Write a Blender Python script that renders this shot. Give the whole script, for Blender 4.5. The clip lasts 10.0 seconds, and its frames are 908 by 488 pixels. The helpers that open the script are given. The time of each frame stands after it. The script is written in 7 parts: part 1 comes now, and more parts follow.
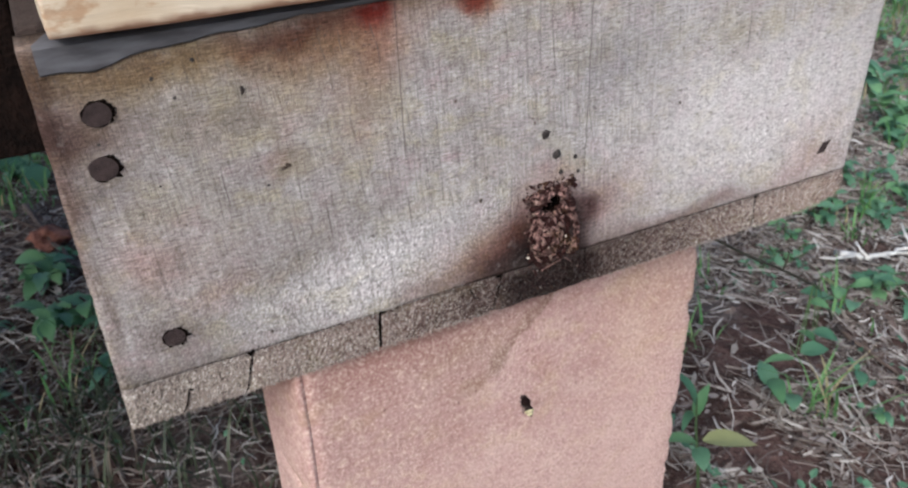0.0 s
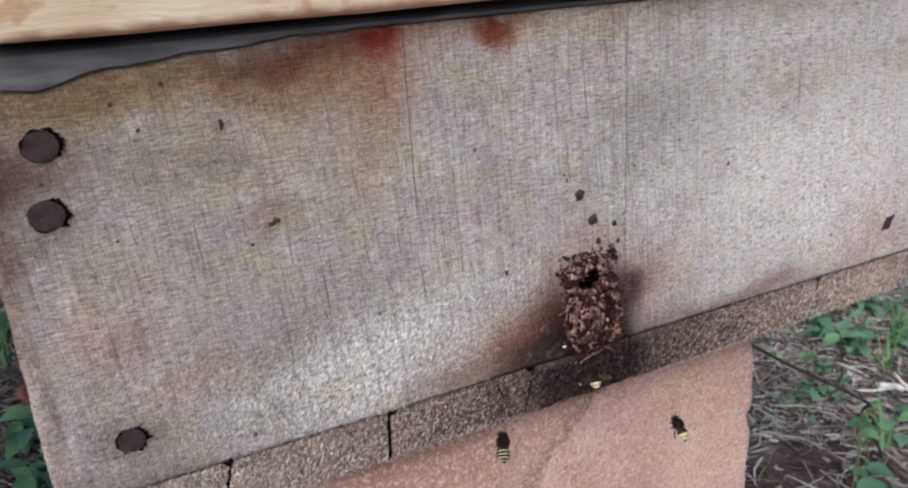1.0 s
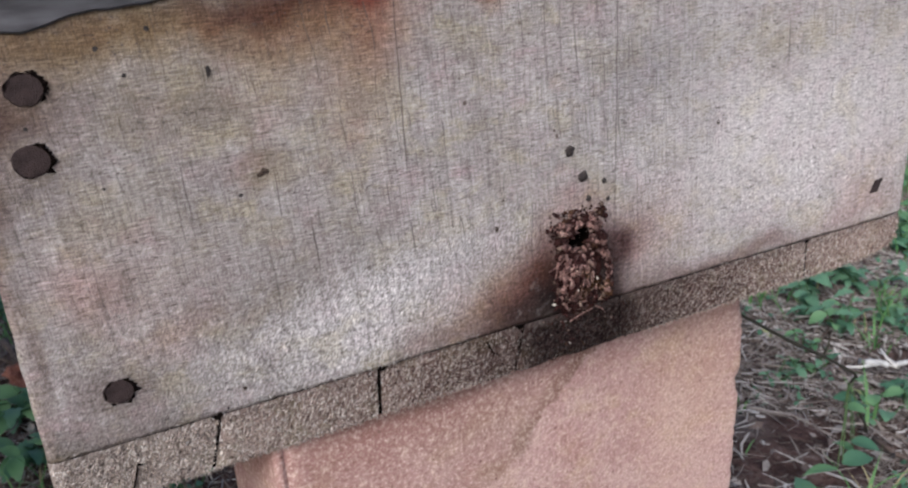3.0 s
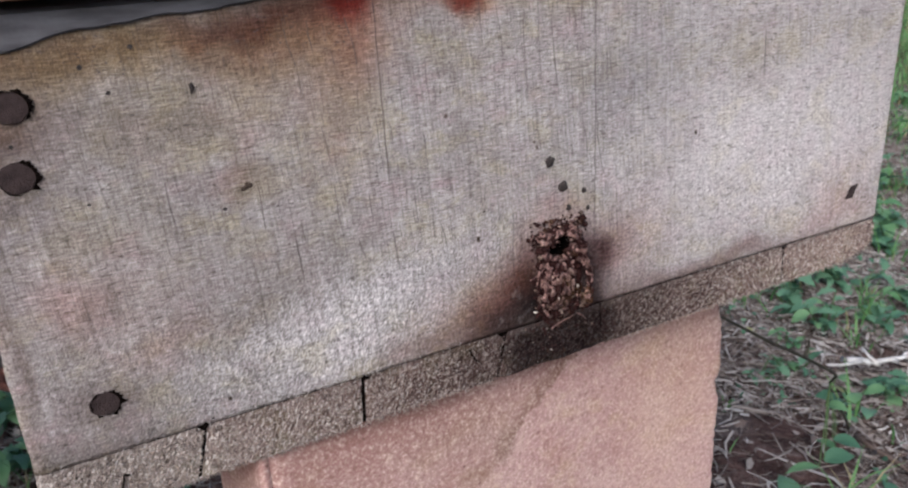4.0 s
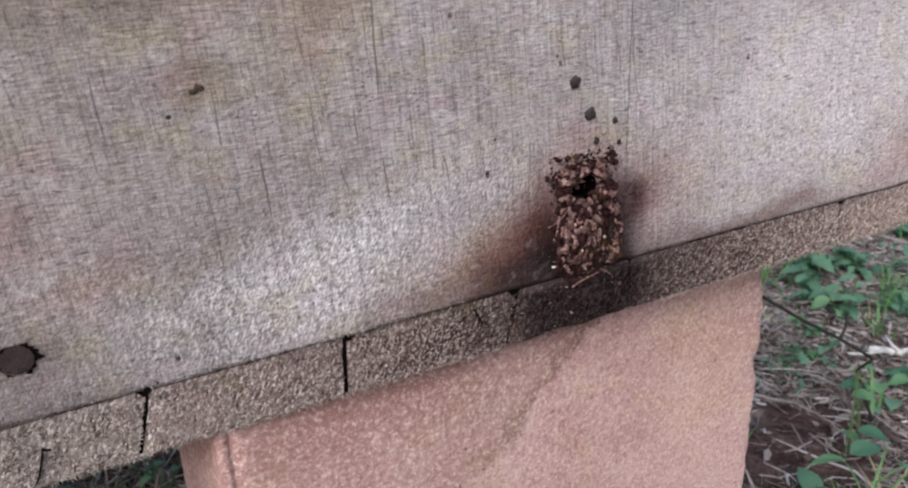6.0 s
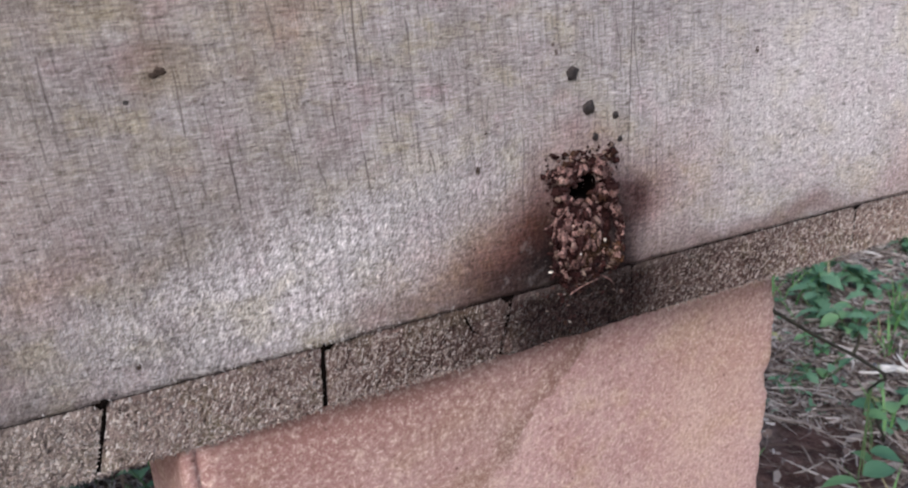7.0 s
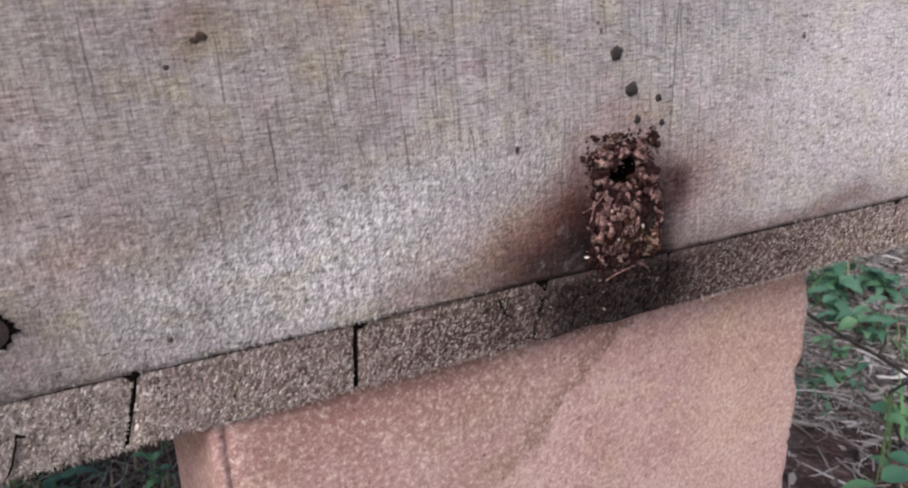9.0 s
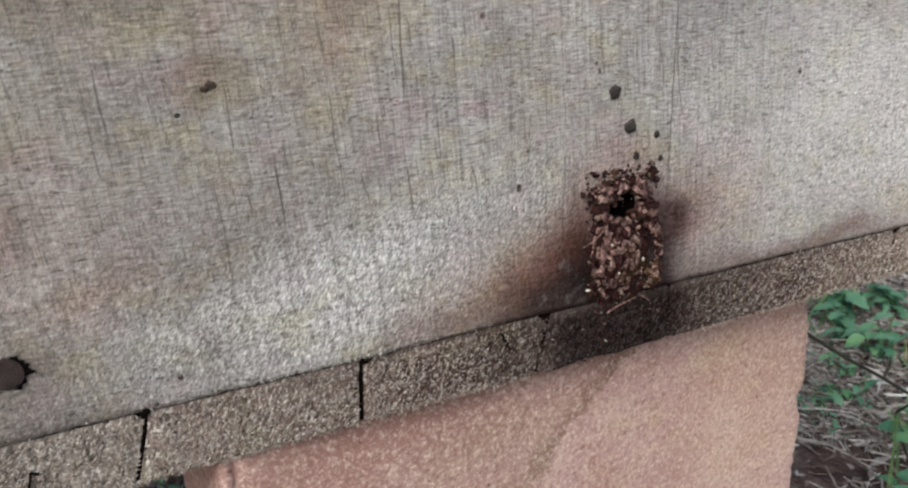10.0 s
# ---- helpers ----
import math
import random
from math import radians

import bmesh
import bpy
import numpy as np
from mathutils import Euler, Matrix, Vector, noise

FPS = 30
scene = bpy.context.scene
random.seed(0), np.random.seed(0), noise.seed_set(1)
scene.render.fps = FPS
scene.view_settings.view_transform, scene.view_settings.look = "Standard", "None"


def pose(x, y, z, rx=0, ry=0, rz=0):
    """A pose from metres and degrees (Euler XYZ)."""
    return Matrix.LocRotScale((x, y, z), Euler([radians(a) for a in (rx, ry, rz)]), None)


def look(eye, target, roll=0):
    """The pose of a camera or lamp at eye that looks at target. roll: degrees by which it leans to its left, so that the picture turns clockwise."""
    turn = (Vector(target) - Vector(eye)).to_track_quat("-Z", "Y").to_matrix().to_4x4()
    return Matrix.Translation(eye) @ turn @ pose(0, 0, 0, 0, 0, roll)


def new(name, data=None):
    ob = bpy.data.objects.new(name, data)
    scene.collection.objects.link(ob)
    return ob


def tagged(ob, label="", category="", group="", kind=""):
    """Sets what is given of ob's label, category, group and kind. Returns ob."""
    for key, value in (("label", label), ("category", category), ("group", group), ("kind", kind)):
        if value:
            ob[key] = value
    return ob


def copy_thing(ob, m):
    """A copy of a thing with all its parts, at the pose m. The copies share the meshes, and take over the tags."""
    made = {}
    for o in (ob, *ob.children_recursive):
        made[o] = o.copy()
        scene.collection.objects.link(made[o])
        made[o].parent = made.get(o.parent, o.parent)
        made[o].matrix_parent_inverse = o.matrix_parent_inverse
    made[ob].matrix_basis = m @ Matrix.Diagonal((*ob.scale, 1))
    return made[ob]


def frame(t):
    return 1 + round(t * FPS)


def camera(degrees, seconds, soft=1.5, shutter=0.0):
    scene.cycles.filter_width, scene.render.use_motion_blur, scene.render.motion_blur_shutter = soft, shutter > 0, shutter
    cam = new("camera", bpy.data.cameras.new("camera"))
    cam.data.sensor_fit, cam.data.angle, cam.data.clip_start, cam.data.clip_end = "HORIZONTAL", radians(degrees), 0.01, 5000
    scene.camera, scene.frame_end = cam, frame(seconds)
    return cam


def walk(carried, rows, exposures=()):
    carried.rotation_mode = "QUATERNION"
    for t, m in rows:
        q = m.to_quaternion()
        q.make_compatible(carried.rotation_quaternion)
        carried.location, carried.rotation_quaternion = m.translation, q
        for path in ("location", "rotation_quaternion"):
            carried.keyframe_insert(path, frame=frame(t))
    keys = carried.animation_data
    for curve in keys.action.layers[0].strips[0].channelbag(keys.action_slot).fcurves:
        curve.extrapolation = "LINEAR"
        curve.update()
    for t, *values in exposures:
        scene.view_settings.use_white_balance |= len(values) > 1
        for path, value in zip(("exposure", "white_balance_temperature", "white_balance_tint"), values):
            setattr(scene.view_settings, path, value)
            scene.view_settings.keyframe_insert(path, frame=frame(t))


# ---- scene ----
cam = camera(58.0, 10.0, soft=2.1, shutter=0.12)
# a small lens held close to the board: the ground far behind it lies a little out of focus
cam.data.dof.use_dof = True
cam.data.dof.focus_distance = 0.28
cam.data.dof.aperture_fstop = 40.0
PATH = [
    (0, (0.0098, -0.2794, 0.7334), (0.1231, -0.0491, 0.5781), -1.70),
    (0.2, (0.0109, -0.2696, 0.7178), (0.1232, -0.0292, 0.5778), -2.86),
    (0.3, (0.0120, -0.2671, 0.7036), (0.1262, -0.0235, 0.5711), -3.02),
    (0.5, (0.0099, -0.2673, 0.6847), (0.1244, -0.0207, 0.5580), -3.96),
    (0.7, (0.0110, -0.2521, 0.6845), (0.1324, -0.0057, 0.5639), -2.67),
    (0.8, (0.0130, -0.2524, 0.6819), (0.1332, -0.0010, 0.5708), -2.99),
    (1, (0.0198, -0.2438, 0.6780), (0.1444, 0.0092, 0.5755), -3.27),
    (1.2, (0.0219, -0.2440, 0.6796), (0.1461, 0.0090, 0.5769), -3.50),
    (1.5, (0.0215, -0.2429, 0.6727), (0.1462, 0.0085, 0.5666), -2.91),
    (2, (0.0179, -0.2444, 0.6649), (0.1449, 0.0046, 0.5558), -2.80),
    (2.5, (0.0182, -0.2465, 0.6654), (0.1464, 0.0014, 0.5553), -2.65),
    (3, (0.0178, -0.2459, 0.6675), (0.1448, 0.0037, 0.5598), -3.07),
    (3.2, (0.0191, -0.2461, 0.6715), (0.1488, 0.0017, 0.5629), -2.61),
    (4.5, (0.0180, -0.2508, 0.6731), (0.1487, -0.0035, 0.5647), -3.37),
    (5, (0.0212, -0.2496, 0.6709), (0.1507, -0.0026, 0.5605), -3.81),
    (5.2, (0.0239, -0.2456, 0.6651), (0.1534, 0.0001, 0.5517), -3.22),
    (5.4, (0.0319, -0.2370, 0.6565), (0.1626, 0.0078, 0.5426), -3.40),
    (5.5, (0.0345, -0.2302, 0.6528), (0.1658, 0.0148, 0.5400), -3.43),
    (5.7, (0.0354, -0.2196, 0.6467), (0.1649, 0.0257, 0.5327), -2.57),
    (6.8, (0.0534, -0.2019, 0.6263), (0.1803, 0.0483, 0.5202), -2.45),
    (7, (0.0504, -0.1995, 0.6267), (0.1781, 0.0505, 0.5210), -2.35),
    (7.5, (0.0494, -0.1990, 0.6276), (0.1770, 0.0518, 0.5235), -1.66),
    (8, (0.0466, -0.1977, 0.6269), (0.1726, 0.0541, 0.5234), -1.40),
    (8.5, (0.0458, -0.1968, 0.6252), (0.1715, 0.0545, 0.5201), -1.15),
    (9, (0.0455, -0.1935, 0.6212), (0.1689, 0.0580, 0.5140), -1.18),
    (9.5, (0.0441, -0.1941, 0.6241), (0.1669, 0.0583, 0.5181), -1.20),
    (10, (0.0453, -0.1964, 0.6285), (0.1676, 0.0579, 0.5266), -1.64),
]
EXPOSURES = [(0.0, 0.06, 5900, 8), (0.5, 0.03, 5930, 8.5), (0.8, -0.05, 5960, 9), (5.0, -0.11, 5920, 13.5), (9.0, -0.155, 5960, 15.5), (9.5, -0.155, 5960, 15.5), (9.9, -0.17, 6030, 2.5), (10.0, -0.17, 6030, 2.5)]
walk(cam, [(t, look(eye, target, roll)) for t, eye, target, roll in PATH], EXPOSURES)

# ---- light: an overcast sky, with a broad soft sun ----
world = bpy.data.worlds.new("sky")
scene.world = world
world.use_nodes = True
sky = world.node_tree.nodes.new("ShaderNodeTexSky")
sky.sky_type = "NISHITA"
sky.sun_disc = False
sky.sun_elevation = radians(42)
sky.sun_rotation = radians(226)
sky.dust_density = 4.0
world.node_tree.links.new(sky.outputs[0], world.node_tree.nodes["Background"].inputs[0])
world.node_tree.nodes["Background"].inputs[1].default_value = 0.16
sun = new("sun", bpy.data.lights.new("sun", "SUN"))
sun.data.energy = 3.0
sun.data.angle = radians(40)
sun.data.color = (1.0, 0.98, 0.95)
sun.matrix_world = look((-2.0, -1.9, 2.5), (0, 0, 0))

# ---- material tools ----
class Nodes:
    """A node material, built by short calls."""

    def __init__(self, name, rough=0.8, spec=0.3):
        self.mat = bpy.data.materials.new(name)
        self.mat.use_nodes = True
        self.tree = self.mat.node_tree
        self.bsdf = self.tree.nodes["Principled BSDF"]
        self.bsdf.inputs["Roughness"].default_value = rough
        self.bsdf.inputs["Specular IOR Level"].default_value = spec
        self.coord = self.tree.nodes.new("ShaderNodeTexCoord").outputs["Object"]

    def link(self, a, b):
        self.tree.links.new(a, b)

    def put(self, socket, value):
        if hasattr(value, "is_output"):
            self.link(value, socket)
        else:
            socket.default_value = value

    def scaled(self, vec, sx, sy, sz, ox=0.0, oz=0.0, turn=0.0):
        n = self.tree.nodes.new("ShaderNodeMapping")
        self.put(n.inputs["Vector"], vec)
        n.inputs["Scale"].default_value = (sx, sy, sz)
        n.inputs["Location"].default_value = (ox, 0, oz)
        n.inputs["Rotation"].default_value = (0, turn, 0)
        return n.outputs[0]

    def noise(self, vec, scale, detail=3.0, rough=0.55, distort=0.0, colour=False):
        n = self.tree.nodes.new("ShaderNodeTexNoise")
        self.put(n.inputs["Vector"], vec)
        n.inputs["Scale"].default_value = scale
        n.inputs["Detail"].default_value = detail
        n.inputs["Roughness"].default_value = rough
        n.inputs["Distortion"].default_value = distort
        return n.outputs["Color" if colour else "Fac"]

    def cells(self, vec, scale, feature="F1", out="Distance"):
        n = self.tree.nodes.new("ShaderNodeTexVoronoi")
        n.feature = feature
        self.put(n.inputs["Vector"], vec)
        n.inputs["Scale"].default_value = scale
        return n.outputs[out]

    def op(self, kind, a, b=0.0, c=0.0):
        n = self.tree.nodes.new("ShaderNodeMath")
        n.operation = kind
        for socket, v in zip(n.inputs, (a, b, c)):
            self.put(socket, v)
        return n.outputs[0]

    def vec(self, kind, a, b):
        n = self.tree.nodes.new("ShaderNodeVectorMath")
        n.operation = kind
        self.put(n.inputs[0], a)
        self.put(n.inputs[1], b)
        return n.outputs["Value" if kind == "LENGTH" else "Vector"]

    def span(self, value, a, b, lo=0.0, hi=1.0):
        n = self.tree.nodes.new("ShaderNodeMapRange")
        n.interpolation_type = "SMOOTHSTEP"
        for socket, v in zip(n.inputs, (value, a, b, lo, hi)):
            self.put(socket, v)
        return n.outputs[0]

    def mix(self, fac, a, b, kind="MIX"):
        n = self.tree.nodes.new("ShaderNodeMix")
        n.data_type, n.blend_type = "RGBA", kind
        n.clamp_factor = True
        self.put(n.inputs[0], fac)
        self.put(n.inputs[6], a)
        self.put(n.inputs[7], b)
        return n.outputs[2]

    def warp(self, vec, scale, amount, detail=2.0):
        c = self.noise(vec, scale, detail, colour=True)
        off = self.vec("MULTIPLY", self.vec("SUBTRACT", c, (0.5, 0.5, 0.5)), (amount, 0.0, amount))
        return self.vec("ADD", vec, off)

    def blob(self, vec, x, z, rx, rz, inner=0.25, turn=0.0):
        """A stain: 1 inside, falling to 0 at the ellipse's edge."""
        moved = self.vec("SUBTRACT", vec, (x, 0.0, z))
        n = self.tree.nodes.new("ShaderNodeVectorRotate")
        n.rotation_type = "Y_AXIS"
        self.put(n.inputs["Vector"], moved)
        n.inputs["Angle"].default_value = turn
        m = self.vec("MULTIPLY", n.outputs[0], (1 / rx, 0.0, 1 / rz))
        return self.span(self.vec("LENGTH", m, (0, 0, 0)), inner, 1.0, 1.0, 0.0)

    def bump(self, height, depth, strength=1.0, last=None):
        n = self.tree.nodes.new("ShaderNodeBump")
        n.inputs["Strength"].default_value = strength
        n.inputs["Distance"].default_value = depth
        self.put(n.inputs["Height"], height)
        if last is not None:
            self.link(last, n.inputs["Normal"])
        self.link(n.outputs[0], self.bsdf.inputs["Normal"])
        return n.outputs[0]

    def done(self, colour, rough=None):
        self.put(self.bsdf.inputs["Base Color"], colour)
        if rough is not None:
            self.put(self.bsdf.inputs["Roughness"], rough)
        return self.mat


def rgb(r, g, b):
    return (r, g, b, 1.0)


def plain(name, a, b, scale, rough=0.8, bump=0.0, spec=0.3, per_object=0.0):
    """Two colours mixed by a noise at two scales, with fine relief."""
    n = Nodes(name, rough, spec)
    big = n.noise(n.coord, scale, 4)
    small = n.noise(n.coord, scale * 9, 3)
    fac = n.span(n.op("ADD", n.op("MULTIPLY", big, 0.65), n.op("MULTIPLY", small, 0.35)), 0.32, 0.68)
    col = n.mix(fac, rgb(*a), rgb(*b))
    if per_object:
        info = n.tree.nodes.new("ShaderNodeObjectInfo").outputs["Random"]
        col = n.mix(n.op("MULTIPLY", info, per_object), col, rgb(*[0.5 * v for v in a]))
    if bump:
        n.bump(small, bump)
    return n.done(col)


# ---- materials ----
def weathered_board():
    n = Nodes("weathered_board", 0.85, 0.2)
    v = n.coord
    x_z = n.tree.nodes.new("ShaderNodeSeparateXYZ")
    n.link(v, x_z.inputs[0])
    x, z = x_z.outputs[0], x_z.outputs[2]
    w = n.warp(v, 45, 0.012, 3)
    tilt = n.scaled(v, 1, 1, 1, turn=radians(4.5))
    # horizontal fibre and upright saw lines
    fibre = n.noise(n.scaled(n.warp(v, 25, 0.004, 2), 1, 1, 9), 150, 4, 0.68)
    fibre_fine = n.noise(n.scaled(v, 1, 1, 4), 430, 3, 0.65)
    saw = n.noise(n.scaled(tilt, 22, 1, 1), 26, 3, 0.7)
    saw_fine = n.noise(n.scaled(tilt, 14, 1, 1), 95, 3, 0.7)
    fuzz = n.noise(n.scaled(n.scaled(v, 1, 1, 1, turn=radians(-32)), 1, 1, 0.38), 2000, 3, 0.75)
    cloud = n.noise(v, 32, 4, 0.6)
    cloud_b = n.noise(n.scaled(v, 1, 1, 1, 3.1, 5.7), 14, 3, 0.5)
    low = n.op("MAXIMUM", n.blob(w, 0.115, 0.044, 0.1, 0.028, 0.3, 0.24), n.op("MULTIPLY", n.blob(w, 0.32, 0.07, 0.14, 0.05, 0.2), 0.95))
    left = n.span(x, 0.2, 0.3, 1.0, 0.45)

    col = n.mix(n.span(cloud, 0.3, 0.7), rgb(0.32, 0.288, 0.272), rgb(0.48, 0.45, 0.437))
    col = n.mix(n.op("MULTIPLY", n.span(cloud_b, 0.42, 0.66), 0.4), col, rgb(0.425, 0.36, 0.325))
    tone = n.noise(n.scaled(v, 1, 1, 1.4, 7.7, 2.2), 60, 3, 0.6)
    col = n.mix(n.op("MULTIPLY", n.span(tone, 0.52, 0.66), 0.65), col, rgb(0.45, 0.395, 0.26))
    col = n.mix(n.op("MULTIPLY", n.span(tone, 0.32, 0.46, 1.0, 0.0), 0.75), col, rgb(0.45, 0.335, 0.335))
    # right side paler: the stronger light there is put into the colour
    col = n.mix(n.op("MULTIPLY", n.span(n.op("ADD", x, n.op("MULTIPLY", cloud, 0.05)), 0.17, 0.3), 0.55), col, rgb(0.57, 0.535, 0.515))
    # old stains
    col = n.mix(n.op("MULTIPLY", n.blob(w, 0.231, 0.112, 0.06, 0.04, 0.0), 0.5), col, rgb(0.285, 0.27, 0.275))
    col = n.mix(n.op("MULTIPLY", n.blob(w, 0.085, 0.068, 0.06, 0.028, 0.1, 0.2), 0.6), col, rgb(0.26, 0.235, 0.215))
    col = n.mix(n.op("MULTIPLY", n.blob(w, 0.034, 0.072, 0.034, 0.03, 0.1), 0.7), col, rgb(0.47, 0.385, 0.35))
    col = n.mix(n.op("MULTIPLY", n.blob(w, 0.03, 0.146, 0.06, 0.013, 0.3), 0.8), col, rgb(0.3, 0.235, 0.13))
    col = n.mix(n.op("MULTIPLY", n.blob(w, 0.006, 0.128, 0.03, 0.014, 0.1), 0.75), col, rgb(0.16, 0.11, 0.095))
    col = n.mix(n.op("MULTIPLY", n.blob(w, 0.012, 0.108, 0.022, 0.008, 0.1), 0.5), col, rgb(0.2, 0.16, 0.14))
    col = n.mix(n.op("MULTIPLY", n.blob(w, 0.024, 0.043, 0.022, 0.012, 0.1), 0.45), col, rgb(0.2, 0.18, 0.165))
    col = n.mix(n.op("MULTIPLY", n.blob(w, 0.104, 0.12, 0.034, 0.036, 0.0), 0.35), col, rgb(0.37, 0.3, 0.21))
    col = n.mix(n.op("MULTIPLY", n.blob(w, 0.3, 0.152, 0.09, 0.014, 0.1), 0.4), col, rgb(0.34, 0.29, 0.2))
    # left side darker: the weaker light there is put into the colour
    col = n.mix(n.op("MULTIPLY", n.span(n.op("ADD", x, n.op("MULTIPLY", cloud, 0.06)), 0.06, 0.24, 1.0, 0.0), n.span(z, 0.085, 0.125, 0.22, 0.5)), col, rgb(0.262, 0.226, 0.203))
    scuff = n.span(n.noise(n.scaled(v, 1, 1, 2.2, turn=radians(35)), 330, 3, 0.6), 0.6, 0.68)
    col = n.mix(n.op("MULTIPLY", n.op("MULTIPLY", scuff, n.blob(w, 0.034, 0.07, 0.034, 0.04, 0.3)), 0.85), col, rgb(0.1, 0.075, 0.068))
    # bleached, brushed-up fibre low on the board
    col = n.mix(n.op("MULTIPLY", n.blob(w, 0.112, 0.046, 0.11, 0.03, 0.0, 0.24), 0.66), col, rgb(0.68, 0.655, 0.64))
    # right swath bleached, and lightened further for the stronger light there
    col = n.mix(n.op("MULTIPLY", n.blob(w, 0.32, 0.075, 0.125, 0.05, 0.25, -0.02), 0.85), col, rgb(0.72, 0.685, 0.665))
    col = n.mix(n.op("MULTIPLY", n.blob(w, 0.37, 0.052, 0.04, 0.02, 0.1), 0.35), col, rgb(0.5, 0.36, 0.33))
    # brown stain round the entrance, soot along the bottom joint
    col = n.mix(n.op("MULTIPLY", n.blob(w, 0.135, 0.027, 0.045, 0.01, 0.1), 0.25), col, rgb(0.2, 0.165, 0.14))
    dashes = n.span(n.noise(n.scaled(v, 1, 1, 3.2), 230, 3, 0.6), 0.57, 0.66)
    col = n.mix(n.op("MULTIPLY", dashes, 0.7), col, rgb(0.11, 0.09, 0.08))
    # grain over all of it
    # kerf lines: thin contours of a noise drawn out upright, broken into dashes
    kerf = n.noise(n.scaled(tilt, 40, 1, 1), 6.5, 3, 0.6)
    dash = n.span(n.noise(n.scaled(tilt, 30, 1, 9), 9, 3, 0.6), 0.42, 0.56)
    lines = n.op("MULTIPLY", n.span(n.op("ABSOLUTE", n.op("SUBTRACT", kerf, 0.5)), 0.006, 0.035, 1.0, 0.0), dash)
    lines_b = n.op("MULTIPLY", n.span(n.op("ABSOLUTE", n.op("SUBTRACT", kerf, 0.42)), 0.004, 0.03, 1.0, 0.0), dash)
    upper = n.span(z, 0.03, 0.07, 0.35, 1.0)
    tx = n.tree.nodes.new("ShaderNodeSeparateXYZ")
    n.link(tilt, tx.inputs[0])
    beat = n.op("FRACT", n.op("ADD", n.op("MULTIPLY", tx.outputs[0], 1 / 0.0023), n.op("MULTIPLY", n.noise(n.scaled(v, 1, 1, 0.5), 70, 3, 0.6), 2.2)))
    marks = n.op("MULTIPLY", n.span(n.op("ABSOLUTE", n.op("SUBTRACT", beat, 0.5)), 0.03, 0.12, 1.0, 0.0), n.span(n.noise(n.scaled(tilt, 5, 1, 2.5), 60, 3, 0.6), 0.46, 0.58))
    both = n.op("MULTIPLY", n.op("MULTIPLY", n.op("MAXIMUM", n.op("MULTIPLY", n.op("MAXIMUM", lines, lines_b), 0.6), marks), left), upper)
    col = n.mix(n.op("MULTIPLY", n.span(saw, 0.38, 0.6, 1.0, 0.0), n.op("MULTIPLY", left, 0.42)), col, rgb(0.21, 0.18, 0.16))
    col = n.mix(n.op("MULTIPLY", both, 0.62), col, rgb(0.11, 0.092, 0.085))
    col = n.mix(n.op("MULTIPLY", n.span(fibre, 0.36, 0.5, 1.0, 0.0), 0.44), col, rgb(0.17, 0.142, 0.128))
    col = n.mix(n.op("MULTIPLY", n.span(fibre, 0.52, 0.66), 0.4), col, rgb(0.62, 0.57, 0.53))
    col = n.mix(n.op("MULTIPLY", n.span(fibre_fine, 0.52, 0.68), 0.24), col, rgb(0.7, 0.65, 0.61))
    col = n.mix(n.op("MULTIPLY", n.span(fibre_fine, 0.34, 0.47, 1.0, 0.0), 0.33), col, rgb(0.15, 0.125, 0.115))
    speck = n.op("MULTIPLY", n.span(fuzz, 0.5, 0.6), n.op("ADD", n.op("MULTIPLY", low, 0.4), 0.12))
    col = n.mix(speck, col, rgb(0.9, 0.87, 0.84))
    dark = n.op("MULTIPLY", n.span(fuzz, 0.38, 0.48, 1.0, 0.0), n.op("ADD", n.op("MULTIPLY", low, 0.32), 0.18))
    col = n.mix(dark, col, rgb(0.085, 0.07, 0.064))
    # washes over the grain: rain-carried rust under the sheet, darker edges and corner, then what the bees left round
    # the entrance, with the heap's shadow painted in
    ww = n.warp(n.warp(v, 26, 0.03, 3), 110, 0.007, 3)
    dusted = n.span(n.noise(v, 620, 4, 0.8), 0.38, 0.58, 1.0, 0.84)
